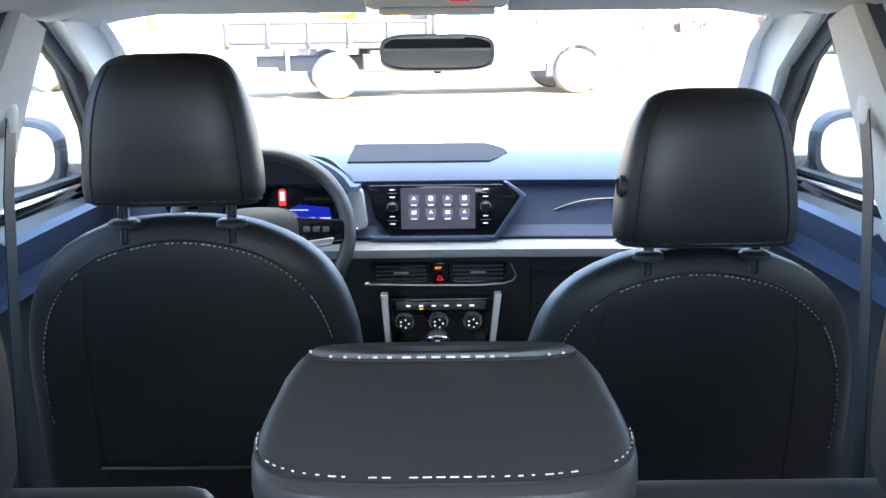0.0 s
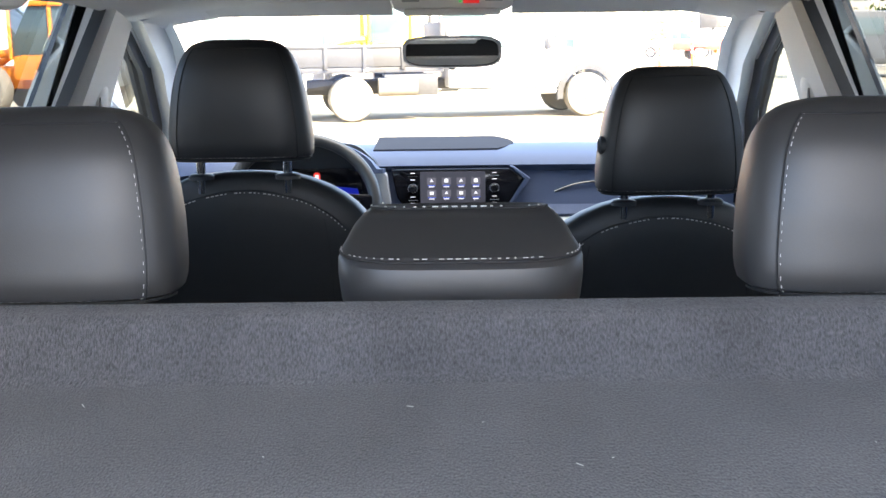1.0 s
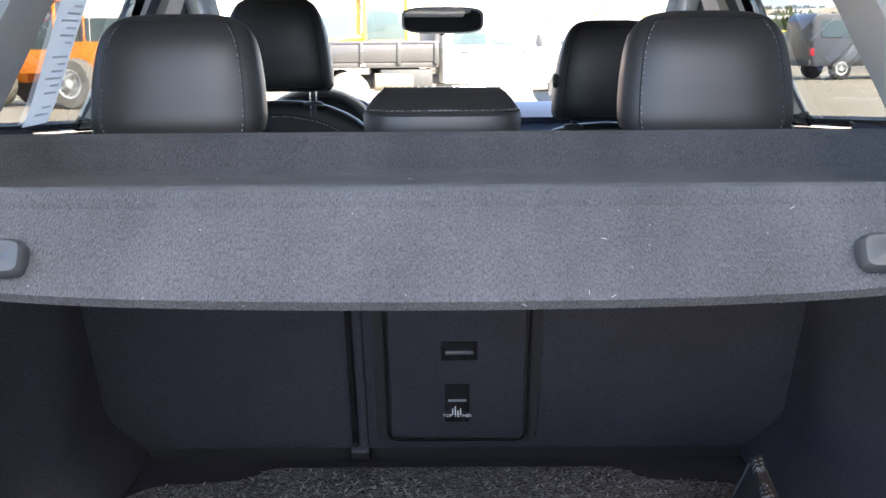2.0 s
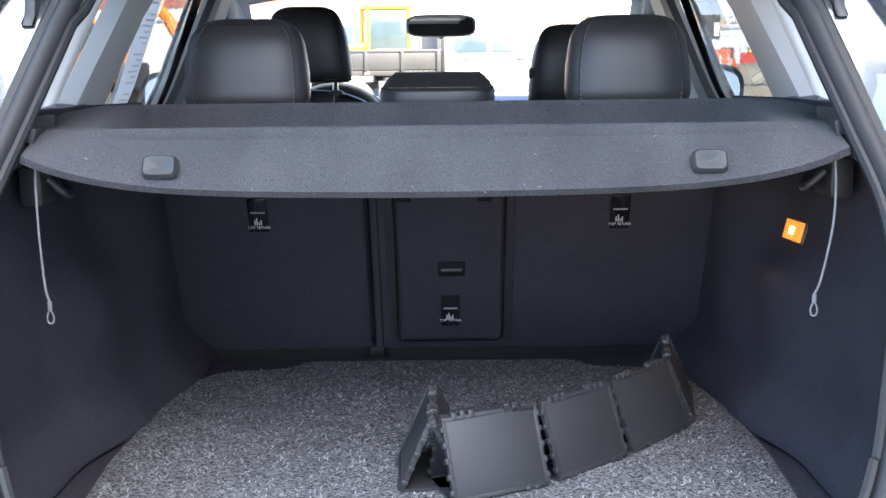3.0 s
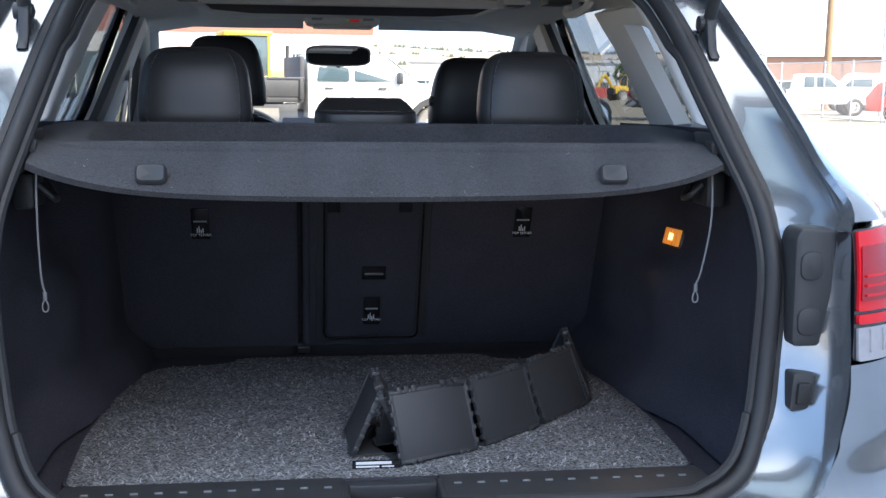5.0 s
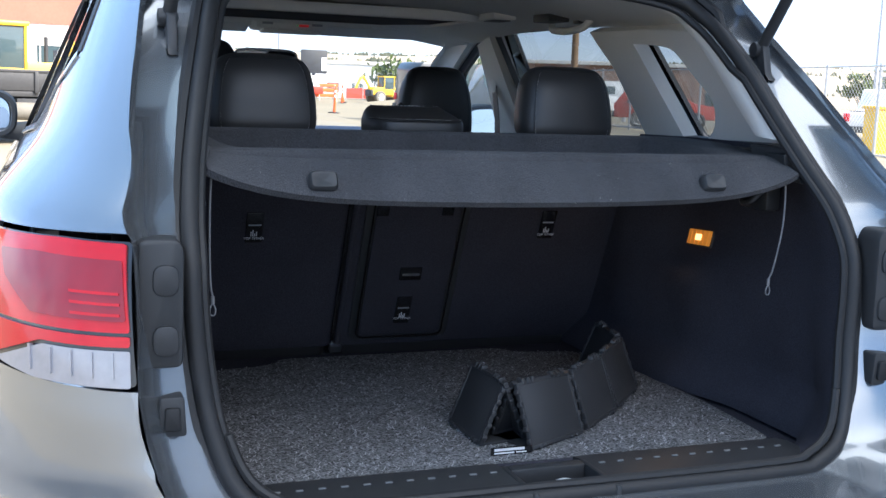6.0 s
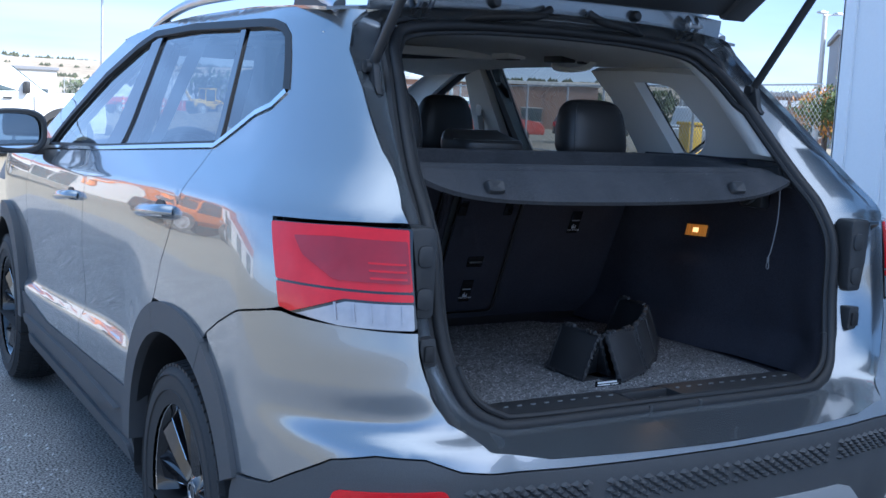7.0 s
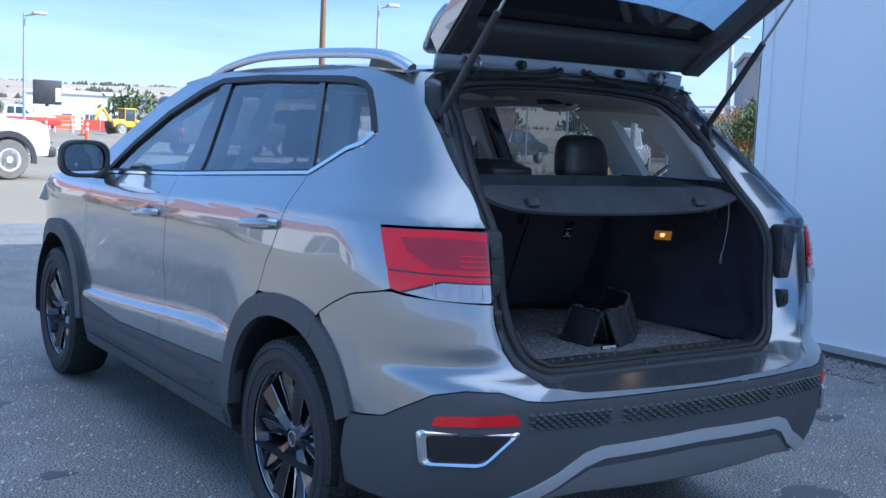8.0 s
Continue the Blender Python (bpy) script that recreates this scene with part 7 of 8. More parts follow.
for _ in range(3200):
    x, y, r = rnd.uniform(3.22, 3.62), rnd.uniform(-0.5, 3.4), rnd.uniform(0.006, 0.020)
    c = Vector((x, y, r * 0.35 + 0.025 * (x - 3.22)))
    a = rnd.uniform(0, 6)
    vs = [bm.verts.new(c + Vector((math.cos(a + t) * r * rnd.uniform(0.7, 1.1), math.sin(a + t) * r * rnd.uniform(0.7, 1.1), 0))) for t in (0, 1.5, 3.1, 4.7)] + [bm.verts.new(c + Vector((0, 0, r * 0.8)))]
    for i in range(4):
        bm.faces.new((vs[i], vs[(i + 1) % 4], vs[4]))
tagged(part("gravel_strip", bm, GRAVEL, None, smooth=False), "loose grey gravel along the foot of the wall", "gravel", kind="stuff")


# ---- vehicles in the yard ----
def rolled(parent, x, y, r, w, m, tyre=DUSTY_TYRE, rim=STEEL_RIM):
    """A wheel with its axle along local y."""
    t = part("wheel", lathe(bmesh.new(), [(r * 0.55, -w / 2), (r * 0.93, -w / 2), (r, -w * 0.36), (r, w * 0.36), (r * 0.93, w / 2), (r * 0.55, w / 2)], "y", (x, y, r), 36), tyre, parent)
    side = -1 if y < 0 else 1
    part("rim", lathe(bmesh.new(), [(r * 0.56, w / 2 * side), (r * 0.58, w * 0.53 * side), (r * 0.50, w * 0.50 * side), (r * 0.40, w * 0.30 * side), (r * 0.22, w * 0.34 * side), (r * 0.16, w * 0.55 * side), (r * 0.02, w * 0.56 * side)], "y", (x, y, r), 30), rim, t)
    for k in range(6):
        a = k * math.pi / 3
        part("rim_hole", lathe(bmesh.new(), [(r * 0.07, w * 0.34 * side), (r * 0.07, w * 0.37 * side), (0.001, w * 0.37 * side)], "y", (x + r * 0.31 * math.cos(a), y, r + r * 0.31 * math.sin(a)), 8), DARK_STEEL, t)
    return t


def vehicle_body(prof, half, tuck=0.12, belt=0.9, bevel=0.03):
    """A side outline given width, narrower above its belt line."""
    bm = slab(prof, -half, half, "xz", bevel, 2)
    for v in bm.verts:
        if v.co.z > belt:
            v.co.y *= 1 - tuck * min(1, (v.co.z - belt) / 0.6)
    return bm


def place(ob, m):
    ob.matrix_basis = m
    return ob


# white crew-cab flatbed truck; local x forward, y to its left, built at the origin and then set down
def flatbed_truck(m):
    t = thing("flatbed_truck", "white crew-cab truck with a dark steel flatbed, parked in sun", "truck", place=(0, 0, 0))
    wb, r = 4.05, 0.37
    cab = part("cab", vehicle_body(rounded([(1.65, 0.52), (3.66, 0.50), (3.68, 0.66), (3.80, 0.80), (4.25, 0.80), (4.40, 0.66), (4.42, 0.44), (4.82, 0.44), (4.86, 0.70), (4.80, 1.02), (4.60, 1.10), (3.72, 1.16), (3.10, 1.64), (2.90, 1.68), (1.80, 1.68), (1.66, 1.60)], 0.05, 4), 0.88, 0.14, 1.1, 0.03), WHITE_PAINT, t, "white cab")
    for s in (-1, 1):
        y = s * 0.845
        for pts in ([(1.82, 1.18), (2.42, 1.18), (2.42, 1.58), (1.88, 1.58)], [(2.52, 1.18), (3.52, 1.18), (3.12, 1.54), (2.98, 1.58), (2.52, 1.58)]):
            bm = slab(rounded(pts, 0.04), y - 0.02, y + 0.012, "xz", 0.004)
            for v in bm.verts:
                v.co.y *= 1 - 0.14 * max(0, (v.co.z - 1.1) / 0.6)
            part("side_window", bm, VEH_GLASS, cab)
        for x in (1.95, 2.95):
            part("door_handle", block(x, x + 0.17, y - 0.01 + 0.03 * s, y + 0.01 + 0.03 * s, 1.04, 1.075, 0.006), DARK_STEEL, cab)
        for x in (2.47, 3.50):
            part("door_gap", block(x - 0.006, x + 0.006, s * 0.878 - 0.004, s * 0.878 + 0.004, 0.56, 1.10), DARK_STEEL, cab)
        part("side_mirror", block(3.30, 3.40, s * 0.92 - 0.08, s * 0.92 + 0.08, 1.14, 1.36, 0.03), DARK_STEEL, cab)
        bm = rings(bmesh.new(), [[(wb + rr * math.cos(a), yy, 0.37 + rr * math.sin(a)) for a in np.linspace(-0.15, math.pi + 0.15, 20)] for rr, yy in ((0.43, s * 0.86), (0.43, s * 0.905), (0.53, s * 0.905), (0.55, s * 0.86))], close=False)
        part("wheel_arch", bm, DARK_STEEL, cab)
        part("step_bar", rod([(1.8, s * 0.86, 0.44), (3.5, s * 0.86, 0.44)], 0.05, 10), GALV, cab)
        part("headlamp", block(4.70, 4.86, s * 0.70 - 0.12, s * 0.70 + 0.12, 0.80, 0.98, 0.03), LENS_CLEAR, cab)
    bm = slab(rounded([(3.18, 1.62), (3.74, 1.20), (3.72, 1.17), (3.10, 1.59)], 0.01), -0.70, 0.70, "xz")
    part("windscreen", bm, VEH_GLASS, cab)
    part("front_bumper", block(4.78, 4.98, -0.88, 0.88, 0.42, 0.62, 0.05), DARK_STEEL, t)
    part("chassis", joined(block(-1.25, 4.6, -0.42, -0.32, 0.50, 0.66, 0.01), block(-1.25, 4.6, 0.32, 0.42, 0.50, 0.66, 0.01), block(-0.9, 1.5, -0.30, 0.30, 0.42, 0.60, 0.02)), DARK_STEEL, t)
    bed = part("flatbed", block(-1.75, 1.55, -0.98, 0.98, 0.80, 0.90, 0.01), DARK_STEEL, t, "scuffed dark steel bed")
    for s in (-1, 1):
        part("bed_side", block(-1.75, 1.55, s * 0.98 - 0.02, s * 0.98 + 0.02, 0.90, 1.22, 0.008), DARK_STEEL, bed)
        part("top_rail", block(-1.77, 1.57, s * 0.98 - 0.035, s * 0.98 + 0.035, 1.20, 1.25, 0.01), DARK_STEEL, bed)
        for k in range(6):
            x = -1.70 + 0.64 * k
            part("stake", block(x - 0.03, x + 0.03, s * 1.0 - 0.03, s * 1.0 + 0.03, 0.86, 1.22, 0.005), DARK_STEEL, bed)
        part("marker_lamp", block(0.2, 0.28, s * 1.0 - 0.02, s * 1.0 + 0.02, 0.83, 0.88, 0.005), PAPER, bed)
        part("tool_box", block(0.55, 1.45, s * 0.78 - 0.16, s * 0.78 + 0.16, 0.42, 0.78, 0.02), DARK_STEEL, bed)
        part("mud_flap", block(-0.78, -0.74, s * 0.72 - 0.22, s * 0.72 + 0.22, 0.12, 0.80, 0.005), PAPER, t)
    part("tailboard", block(-1.78, -1.72, -0.98, 0.98, 0.82, 1.22, 0.01), mat("rust_red_steel", (0.30, 0.12, 0.06), 0.8, 0, 0.2, 20, 0.3, 3), bed)
    part("headboard", block(1.50, 1.58, -0.90, 0.90, 0.88, 1.62, 0.01), DARK_STEEL, bed)
    part("spare_drum", rod([(0.45, -0.9, 0.56), (1.1, -0.9, 0.56)], 0.15, 18), DUSTY_TYRE, bed)
    for s in (-1, 1):
        for yy in (0.62, 0.88):
            rolled(t, 0, s * yy, r, 0.22, m)
        rolled(t, wb, s * 0.80, r, 0.24, m)
    return place(t, m)


flatbed_truck(pose(-1.74, 18.75, FAR, 0, 0, 10) @ Matrix.Scale(0.975, 4))


def wheeled_machine(m, paint, label, boom):
    """A yard tractor or loader with cab, bonnet, bucket arms and large tyres."""
    t = thing("wheel_loader", label, "loader", place=(0, 0, 0))
    part("engine_body", vehicle_body(rounded([(-1.7, 0.75), (0.6, 0.75), (0.6, 1.25), (-0.2, 1.45), (-1.6, 1.45), (-1.75, 1.2)], 0.08), 0.5, 0.1, 1.0), paint, t)
    part("front_frame", block(0.5, 1.6, -0.35, 0.35, 0.55, 1.05, 0.06), paint, t)
    cab = part("cab", block(-0.45, 0.65, -0.48, 0.48, 1.25, 2.35, 0.05), VEH_GLASS, t, "glazed cab")
    part("cab_roof", block(-0.55, 0.75, -0.55, 0.55, 2.33, 2.45, 0.04), paint, cab)
    for x in (-0.45, 0.65):
        for y in (-0.48, 0.48):
            part("cab_post", rod([(x, y, 1.2), (x, y, 2.35)], 0.045, 8), paint, cab)
    for s in (-1, 1):
        part("lift_arm", rod(smoothed([(0.6, s * 0.32, 1.35), (1.4, s * 0.32, 1.25), (2.1, s * 0.32, 0.75), (2.4, s * 0.32, 0.40)], 5), 0.09, 8), paint, t)
        part("ram", rod([(0.9, s * 0.15, 0.75), (1.9, s * 0.15, 0.95)], 0.05, 8), GALV, t)
        rolled(t, -1.05, s * 0.68, 0.55, 0.36, m)
        rolled(t, 1.15, s * 0.68, 0.55, 0.36, m)
    bm = rings(bmesh.new(), [[(2.3 + 0.45 * math.cos(a), y, 0.48 + 0.42 * math.sin(a)) for a in np.linspace(radians(80), radians(290), 12)] for y in np.linspace(-0.95, 0.95, 8)], close=False)
    part("bucket", solid(bm, 0.04), DARK_STEEL, t)
    part("exhaust", rod([(-1.0, 0.3, 1.4), (-1.0, 0.3, 2.1)], 0.05, 10), DARK_STEEL, t)
    part("counterweight", block(-1.95, -1.65, -0.5, 0.5, 0.6, 1.2, 0.08), DARK_STEEL, t)
    if boom:
        part("boom", rod(smoothed([(-1.6, 0, 1.1), (-2.3, 0, 2.1), (-2.7, 0, 2.3), (-3.3, 0, 1.3)], 5), 0.13, 8), paint, t)
        part("hose", rod(smoothed([(-1.5, 0.12, 1.3), (-2.2, 0.14, 2.0), (-2.8, 0.14, 2.1)], 5), 0.04, 8), GALV, t)
    return place(t, m)


wheeled_machine(pose(-1.5, 28.4, FAR, 0, 0, 195) @ Matrix.Scale(0.98, 4), YELLOW_PAINT, "yellow wheel loader with a glazed cab", False)
wheeled_machine(pose(-7.6, 21.2, FAR, 0, 0, 160) @ Matrix.Scale(0.86, 4), ORANGE_PAINT, "orange loader with dusty tyres", True)
wheeled_machine(pose(20.3, 66.5, FAR, 0, 0, 20) @ Matrix.Scale(0.7, 4), YELLOW_PAINT, "yellow loader far across the yard", True)


def parked_car(kind, m, paint, label, group=""):
    """kind: pickup, van or hatchback."""
    prof = {"pickup": [(0, 0.45), (0, 0.98), (1.95, 1.0), (2.05, 1.62), (3.15, 1.62), (3.75, 1.12), (4.95, 1.02), (5.1, 0.75), (5.1, 0.45)],
            "van": [(0, 0.40), (0, 1.75), (0.15, 1.95), (3.6, 1.95), (4.3, 1.25), (4.95, 1.10), (5.05, 0.7), (5.05, 0.40)],
            "hatchback": [(0, 0.40), (0.02, 0.95), (0.35, 1.40), (0.7, 1.48), (2.3, 1.46), (3.05, 1.02), (3.95, 0.88), (4.1, 0.65), (4.1, 0.40)]}[kind]
    c = thing("parked_" + kind, label, kind, group)
    ln = prof[-1][0]
    body = part("body", vehicle_body(rounded(prof, 0.09, 4), 0.86, 0.16, 0.95, 0.05), paint, c)
    win = {"pickup": [[(2.18, 1.10), (2.60, 1.10), (2.60, 1.52), (2.22, 1.52)], [(2.68, 1.10), (3.50, 1.12), (3.08, 1.52), (2.68, 1.52)]],
           "van": [[(0.3, 1.25), (1.9, 1.25), (1.9, 1.75), (0.3, 1.75)], [(2.5, 1.25), (3.9, 1.25), (3.45, 1.75), (2.5, 1.75)]],
           "hatchback": [[(0.45, 0.95), (1.45, 0.97), (1.45, 1.36), (0.62, 1.34)], [(1.53, 0.97), (2.80, 1.0), (2.28, 1.36), (1.53, 1.36)]]}[kind]
    for s in (-1, 1):
        for w in win:
            bm = slab(rounded(w, 0.05), s * 0.86 - 0.03, s * 0.86 + 0.012, "xz", 0.004)
            for v in bm.verts:
                v.co.y *= 1 - 0.16 * max(0, min(1, (v.co.z - 0.95) / 0.6))
            part("window", bm, VEH_GLASS, body)
        part("tail_lamp", block(-0.02, 0.06, s * 0.76 - 0.08, s * 0.76 + 0.08, 0.72, 0.94, 0.015), LENS_RED, body)
        for x in (0.95, ln - 0.95):
            rolled(c, x, s * 0.78, 0.34, 0.22, m, TYRE)
    if kind == "pickup":
        part("load_bay", block(0.08, 1.9, -0.72, 0.72, 0.96, 1.005, 0.005), DARK_STEEL, body)
    part("bumper", block(-0.10, 0.05, -0.80, 0.80, 0.42, 0.60, 0.03), DARK_STEEL, c)
    return place(c, m)


G = "vehicles behind the fence"
DARK_PAINT = mat("dark_vehicle_paint", (0.035, 0.037, 0.04), 0.3, 0, 0.03, 80, 0.1, 2, coat=0.6)
parked_car("van", pose(10.7, 33.2, FAR, 0, 0, 12), DARK_PAINT, "dark parked van with a beige lower body")
parked_car("pickup", pose(19.3, 21.2, FAR, 0, 0, 40) @ Matrix.Scale(0.95, 4), WHITE_PAINT, "white pickup parked behind the wire fence", G)
parked_car("pickup", pose(17.6, 41.5, FAR, 0, 0, -14) @ Matrix.Scale(1.0, 4), WHITE_PAINT, "white pickup parked behind the wire fence", G)
parked_car("hatchback", pose(18.6, 33.5, FAR, 0, 0, -30) @ Matrix.Scale(0.9, 4), RED_PAINT, "red hatchback parked behind the wire fence", G)
parked_car("pickup", pose(11.6, 69.5, FAR, 0, 0, -12), WHITE_PAINT, "white pickup far across the yard", G)
parked_car("hatchback", pose(24.0, 33.0, FAR, 0, 0, 25) @ Matrix.Scale(0.9, 4), DARK_PAINT, "dark hatchback parked in a row", G)
parked_car("van", pose(28.5, 47.0, FAR, 0, 0, 160) @ Matrix.Scale(0.9, 4), WHITE_PAINT, "white van parked far behind the fence", G)

# red utility trailer
tr = thing("utility_trailer", "red open utility trailer with pale wheels", "trailer", place=(0, 0, 0))
part("bed", joined(block(-1.3, 1.3, -0.75, 0.75, 0.50, 0.56, 0.01), block(-1.3, 1.3, -0.77, -0.73, 0.50, 0.95, 0.01), block(-1.3, 1.3, 0.73, 0.77, 0.50, 0.95, 0.01), block(-1.32, -1.28, -0.75, 0.75, 0.50, 0.95, 0.01)), RED_PAINT, tr)
part("drawbar", rod([(1.3, 0, 0.5), (2.3, 0, 0.45)], 0.05, 8), RED_PAINT, tr)
for s in (-1, 1):
    rolled(tr, 0.0, s * 0.88, 0.32, 0.18, None)
    part("mudguard", block(-0.42, 0.42, s * 0.88 - 0.13, s * 0.88 + 0.13, 0.66, 0.70, 0.01), RED_PAINT, tr)
place(tr, pose(13.9, 63.3, FAR, 0, 0, 185))

# orange delineator posts on dark rubber feet, and a red board barrier
first = None
for k, (x, y, a) in enumerate(((6.0, 31.8, 0), (16.3, 62.2, 4), (16.9, 64.0, -6), (10.3, 41.0, 3), (9.6, 44.0, -3))):
    if first is None:
        first = thing("delineator_post", "orange plastic road post on a dark rubber foot", "road post", "road posts", place=(0, 0, 0))
        part("post", lathe(bmesh.new(), [(0.055, 0.04), (0.050, 0.3), (0.045, 0.95), (0.030, 1.0), (0.03, 1.06), (0.001, 1.07)], "z", n=16), CONE, first)
        part("rubber_foot", lathe(bmesh.new(), [(0.24, 0.0), (0.24, 0.025), (0.10, 0.05), (0.06, 0.05)], "z", n=8), RUBBER, first)
        for z in (0.62, 0.80):
            part("white_band", lathe(bmesh.new(), [(0.051, z), (0.0505, z + 0.10)], "z", n=16, caps=(False, False)), PAPER, first)
        place(first, pose(x, y, FAR, a, 0, 0))
    else:
        copy_thing(first, pose(x, y, FAR, a, 0, 30 * k))
bar = thing("board_barrier", "red and white board barrier on feet", "barrier", place=(0, 0, 0))
for z in (0.35, 0.70, 1.0):
    part("board", block(-0.8, 0.8, -0.02, 0.02, z - 0.11, z + 0.11, 0.005), CONE, bar)
for x in (-0.6, 0.6):
    part("leg", rod([(x, -0.25, 0), (x, 0, 1.1), (x, 0.25, 0)], 0.025, 6), GALV, bar)
place(bar, pose(17.1, 69.0, FAR, 0, 0, 10))
long_bar = thing("mesh_barrier", "long red plastic mesh barrier on posts", "barrier", place=(0, 0, 0))
part("mesh", block(-1.3, 1.3, -0.01, 0.01, 0.15, 0.85), RED_PAINT, long_bar)
for x in (-1.3, 0, 1.3):
    part("post", rod([(x, 0, 0), (x, 0, 1.2)], 0.03, 6), GALV, long_bar)
place(long_bar, pose(21.0, 74.0, FAR, 0, 0, 8))
for x, y, r, h in ((20.5, 62.0, 3.0, 0.55), (24.5, 66.0, 2.6, 0.8)):
    bm = bmesh.new()
    rnd = random.Random(int(x))
    rows = [[(x + 1.6 * r * f * math.cos(a) * (1 + 0.15 * math.sin(3 * a + x)), y + r * f * math.sin(a), -0.02 + h * (1 - f) ** 0.8 + rnd.uniform(-0.03, 0.03)) for a in np.linspace(0, 2 * math.pi, 25)[:-1]] for f in (1.0, 0.8, 0.55, 0.3, 0.08)]
    tagged(part("soil_heap", rings(bm, rows), GREY_CLAD if x < 20 else YARD, None), "low heap of grey soil and sheeting in the yard" if x < 20 else "low heap of tan soil in the yard", "heap")


# ---- wire fence ----
def wire_fence(pts, h, label):
    fence = thing("wire_fence", label, "fence", place=(pts[0][0], pts[0][1], 0))
    for (x0, y0), (x1, y1) in zip(pts, pts[1:]):
        ln = math.hypot(x1 - x0, y1 - y0)
        n = int(ln / 2.6) + 1
        for k in range(n):
            x, y = x0 + (x1 - x0) * k / n, y0 + (y1 - y0) * k / n
            part("post", rod([(x, y, -0.1), (x, y, h + 0.2)], 0.032, 8), GALV, fence)
        for z in (h + 0.14, 0.22):
            part("rail", rod([(x0, y0, z), (x1, y1, z)], 0.020, 6), GALV, fence)
        bm = bmesh.new()
        d = 0.13
        steps = int(ln / d)
        for k in range(-int(h / d), steps):
            for up in (1, -1):
                a = max(0, k * d) if up > 0 else max(0, k * d)
                za, zb = (0.08 + max(0, -k * d), min(h, 0.08 + (ln - k * d))) if True else (0, h)
                b = k * d + (zb - 0.08)
                q = [(a, za), (min(b, ln), zb)]
                if q[1][0] - q[0][0] < 0.05:
                    continue
                if up < 0:
                    q = [(s_, h + 0.08 - z) for s_, z in q]
                P = [Vector((x0 + (x1 - x0) * s_ / ln, y0 + (y1 - y0) * s_ / ln, z + 0.14)) for s_, z in q]
                tube(bm, P, 0.0045, 3)
        tagged(part("wire_mesh", bm, GALV, fence, "diamond wire mesh", smooth=False), kind="stuff")
    return fence


wire_fence([(15.6, 44.0), (17.8, 35.0), (17.2, 24.0), (15.0, 12.9)], 1.95, "galvanised wire mesh fence on steel posts")
wire_fence([(9.0, 80.0), (32.0, 76.0)], 2.0, "distant galvanised wire mesh fence")


# ---- poles, masts, signs ----
def pole(x, y, h, r, material, name, label, arms=(), z=-0.1):
    p = thing(name, label, "pole", place=(x, y, 0))
    part("shaft", rod([(x, y, z), (x, y, h)], [r, r * 0.7], 12), material, p)
    for zz, l, kind in arms:
        if kind == "cross":
            part("cross_arm", block(x - l, x + l, y - 0.06, y + 0.06, zz - 0.06, zz + 0.06), material, p)
        else:
            part("lamp_arm", rod([(x, y, zz), (x + l, y - 0.3, zz + 0.1)], 0.04, 6), material, p)
            part("lamp_head", block(x + l - 0.28, x + l + 0.28, y - 0.5, y - 0.2, zz + 0.05, zz + 0.17, 0.03), GALV, p)
    return p
pole(8.8, 44.4, 5.3, 0.07, GALV, "street_lamp", "slim grey street lamp post", ((5.2, 0.5, "lamp"),))
pole(25.65, 50.7, 10.5, 0.20, WOOD_POLE, "utility_pole", "brown wooden utility pole with a cross arm", ((8.9, 1.2, "cross"),))
pole(43.3, 38.0, 7.0, 0.16, STUCCO, "light_mast", "white light mast with a flood lamp", ((6.8, 0.6, "lamp"), (6.8, -0.6, "lamp")))
pole(16.9, 17.7, 3.1, 0.10, STUCCO, "light_mast", "white steel post beside the fence")
pole(22.4, 39.5, 6.6, 0.09, GALV, "street_lamp", "slim grey street lamp post", ((6.5, 0.5, "lamp"),))
pole(30.5, 34.0, 6.0, 0.09, GALV, "street_lamp", "slim grey street lamp post", ((5.9, 0.5, "lamp"),))
for z0, z1, dy in ((8.9, 8.6, 0.0), (8.9, 8.6, 1.2), (8.3, 7.9, 0.6)):
    pts = [(25.7 + dy + (-80 - dy) * k, 50.4 + 8 * k, z0 + (z1 - z0) * k - 3.2 * k * (1 - k)) for k in np.linspace(0, 1, 14)]
    tagged(part("power_line", rod(pts, 0.022, 5), RUBBER, None), "thin dark overhead power line", "cable")
sg = thing("pylon_sign", "tall black and white pylon sign", "sign", place=(17.3, 73.5, 0))
part("sign_pole", rod([(17.3, 73.5, 0), (17.3, 73.5, 3.2)], 0.12, 10), DARK_STEEL, sg)
part("sign_board", block(16.4, 18.2, 73.3, 73.6, 1.9, 3.5, 0.02), DARK_STEEL, sg)
part("lower_board", block(16.4, 18.2, 73.3, 73.6, 1.2, 1.75, 0.02), PAPER, sg)
part("sign_bar", block(17.8, 18.15, 73.27, 73.3, 2.1, 3.0), PAPER, sg)
ybox = tagged(part("utility_cabinet", joined(block(17.5, 17.95, 19.2, 19.6, 0.05, 1.20, 0.03), block(17.45, 18.0, 19.15, 19.65, 1.17, 1.25, 0.02)), YELLOW_PAINT, None), "yellow utility cabinet standing by the fence", "cabinet")


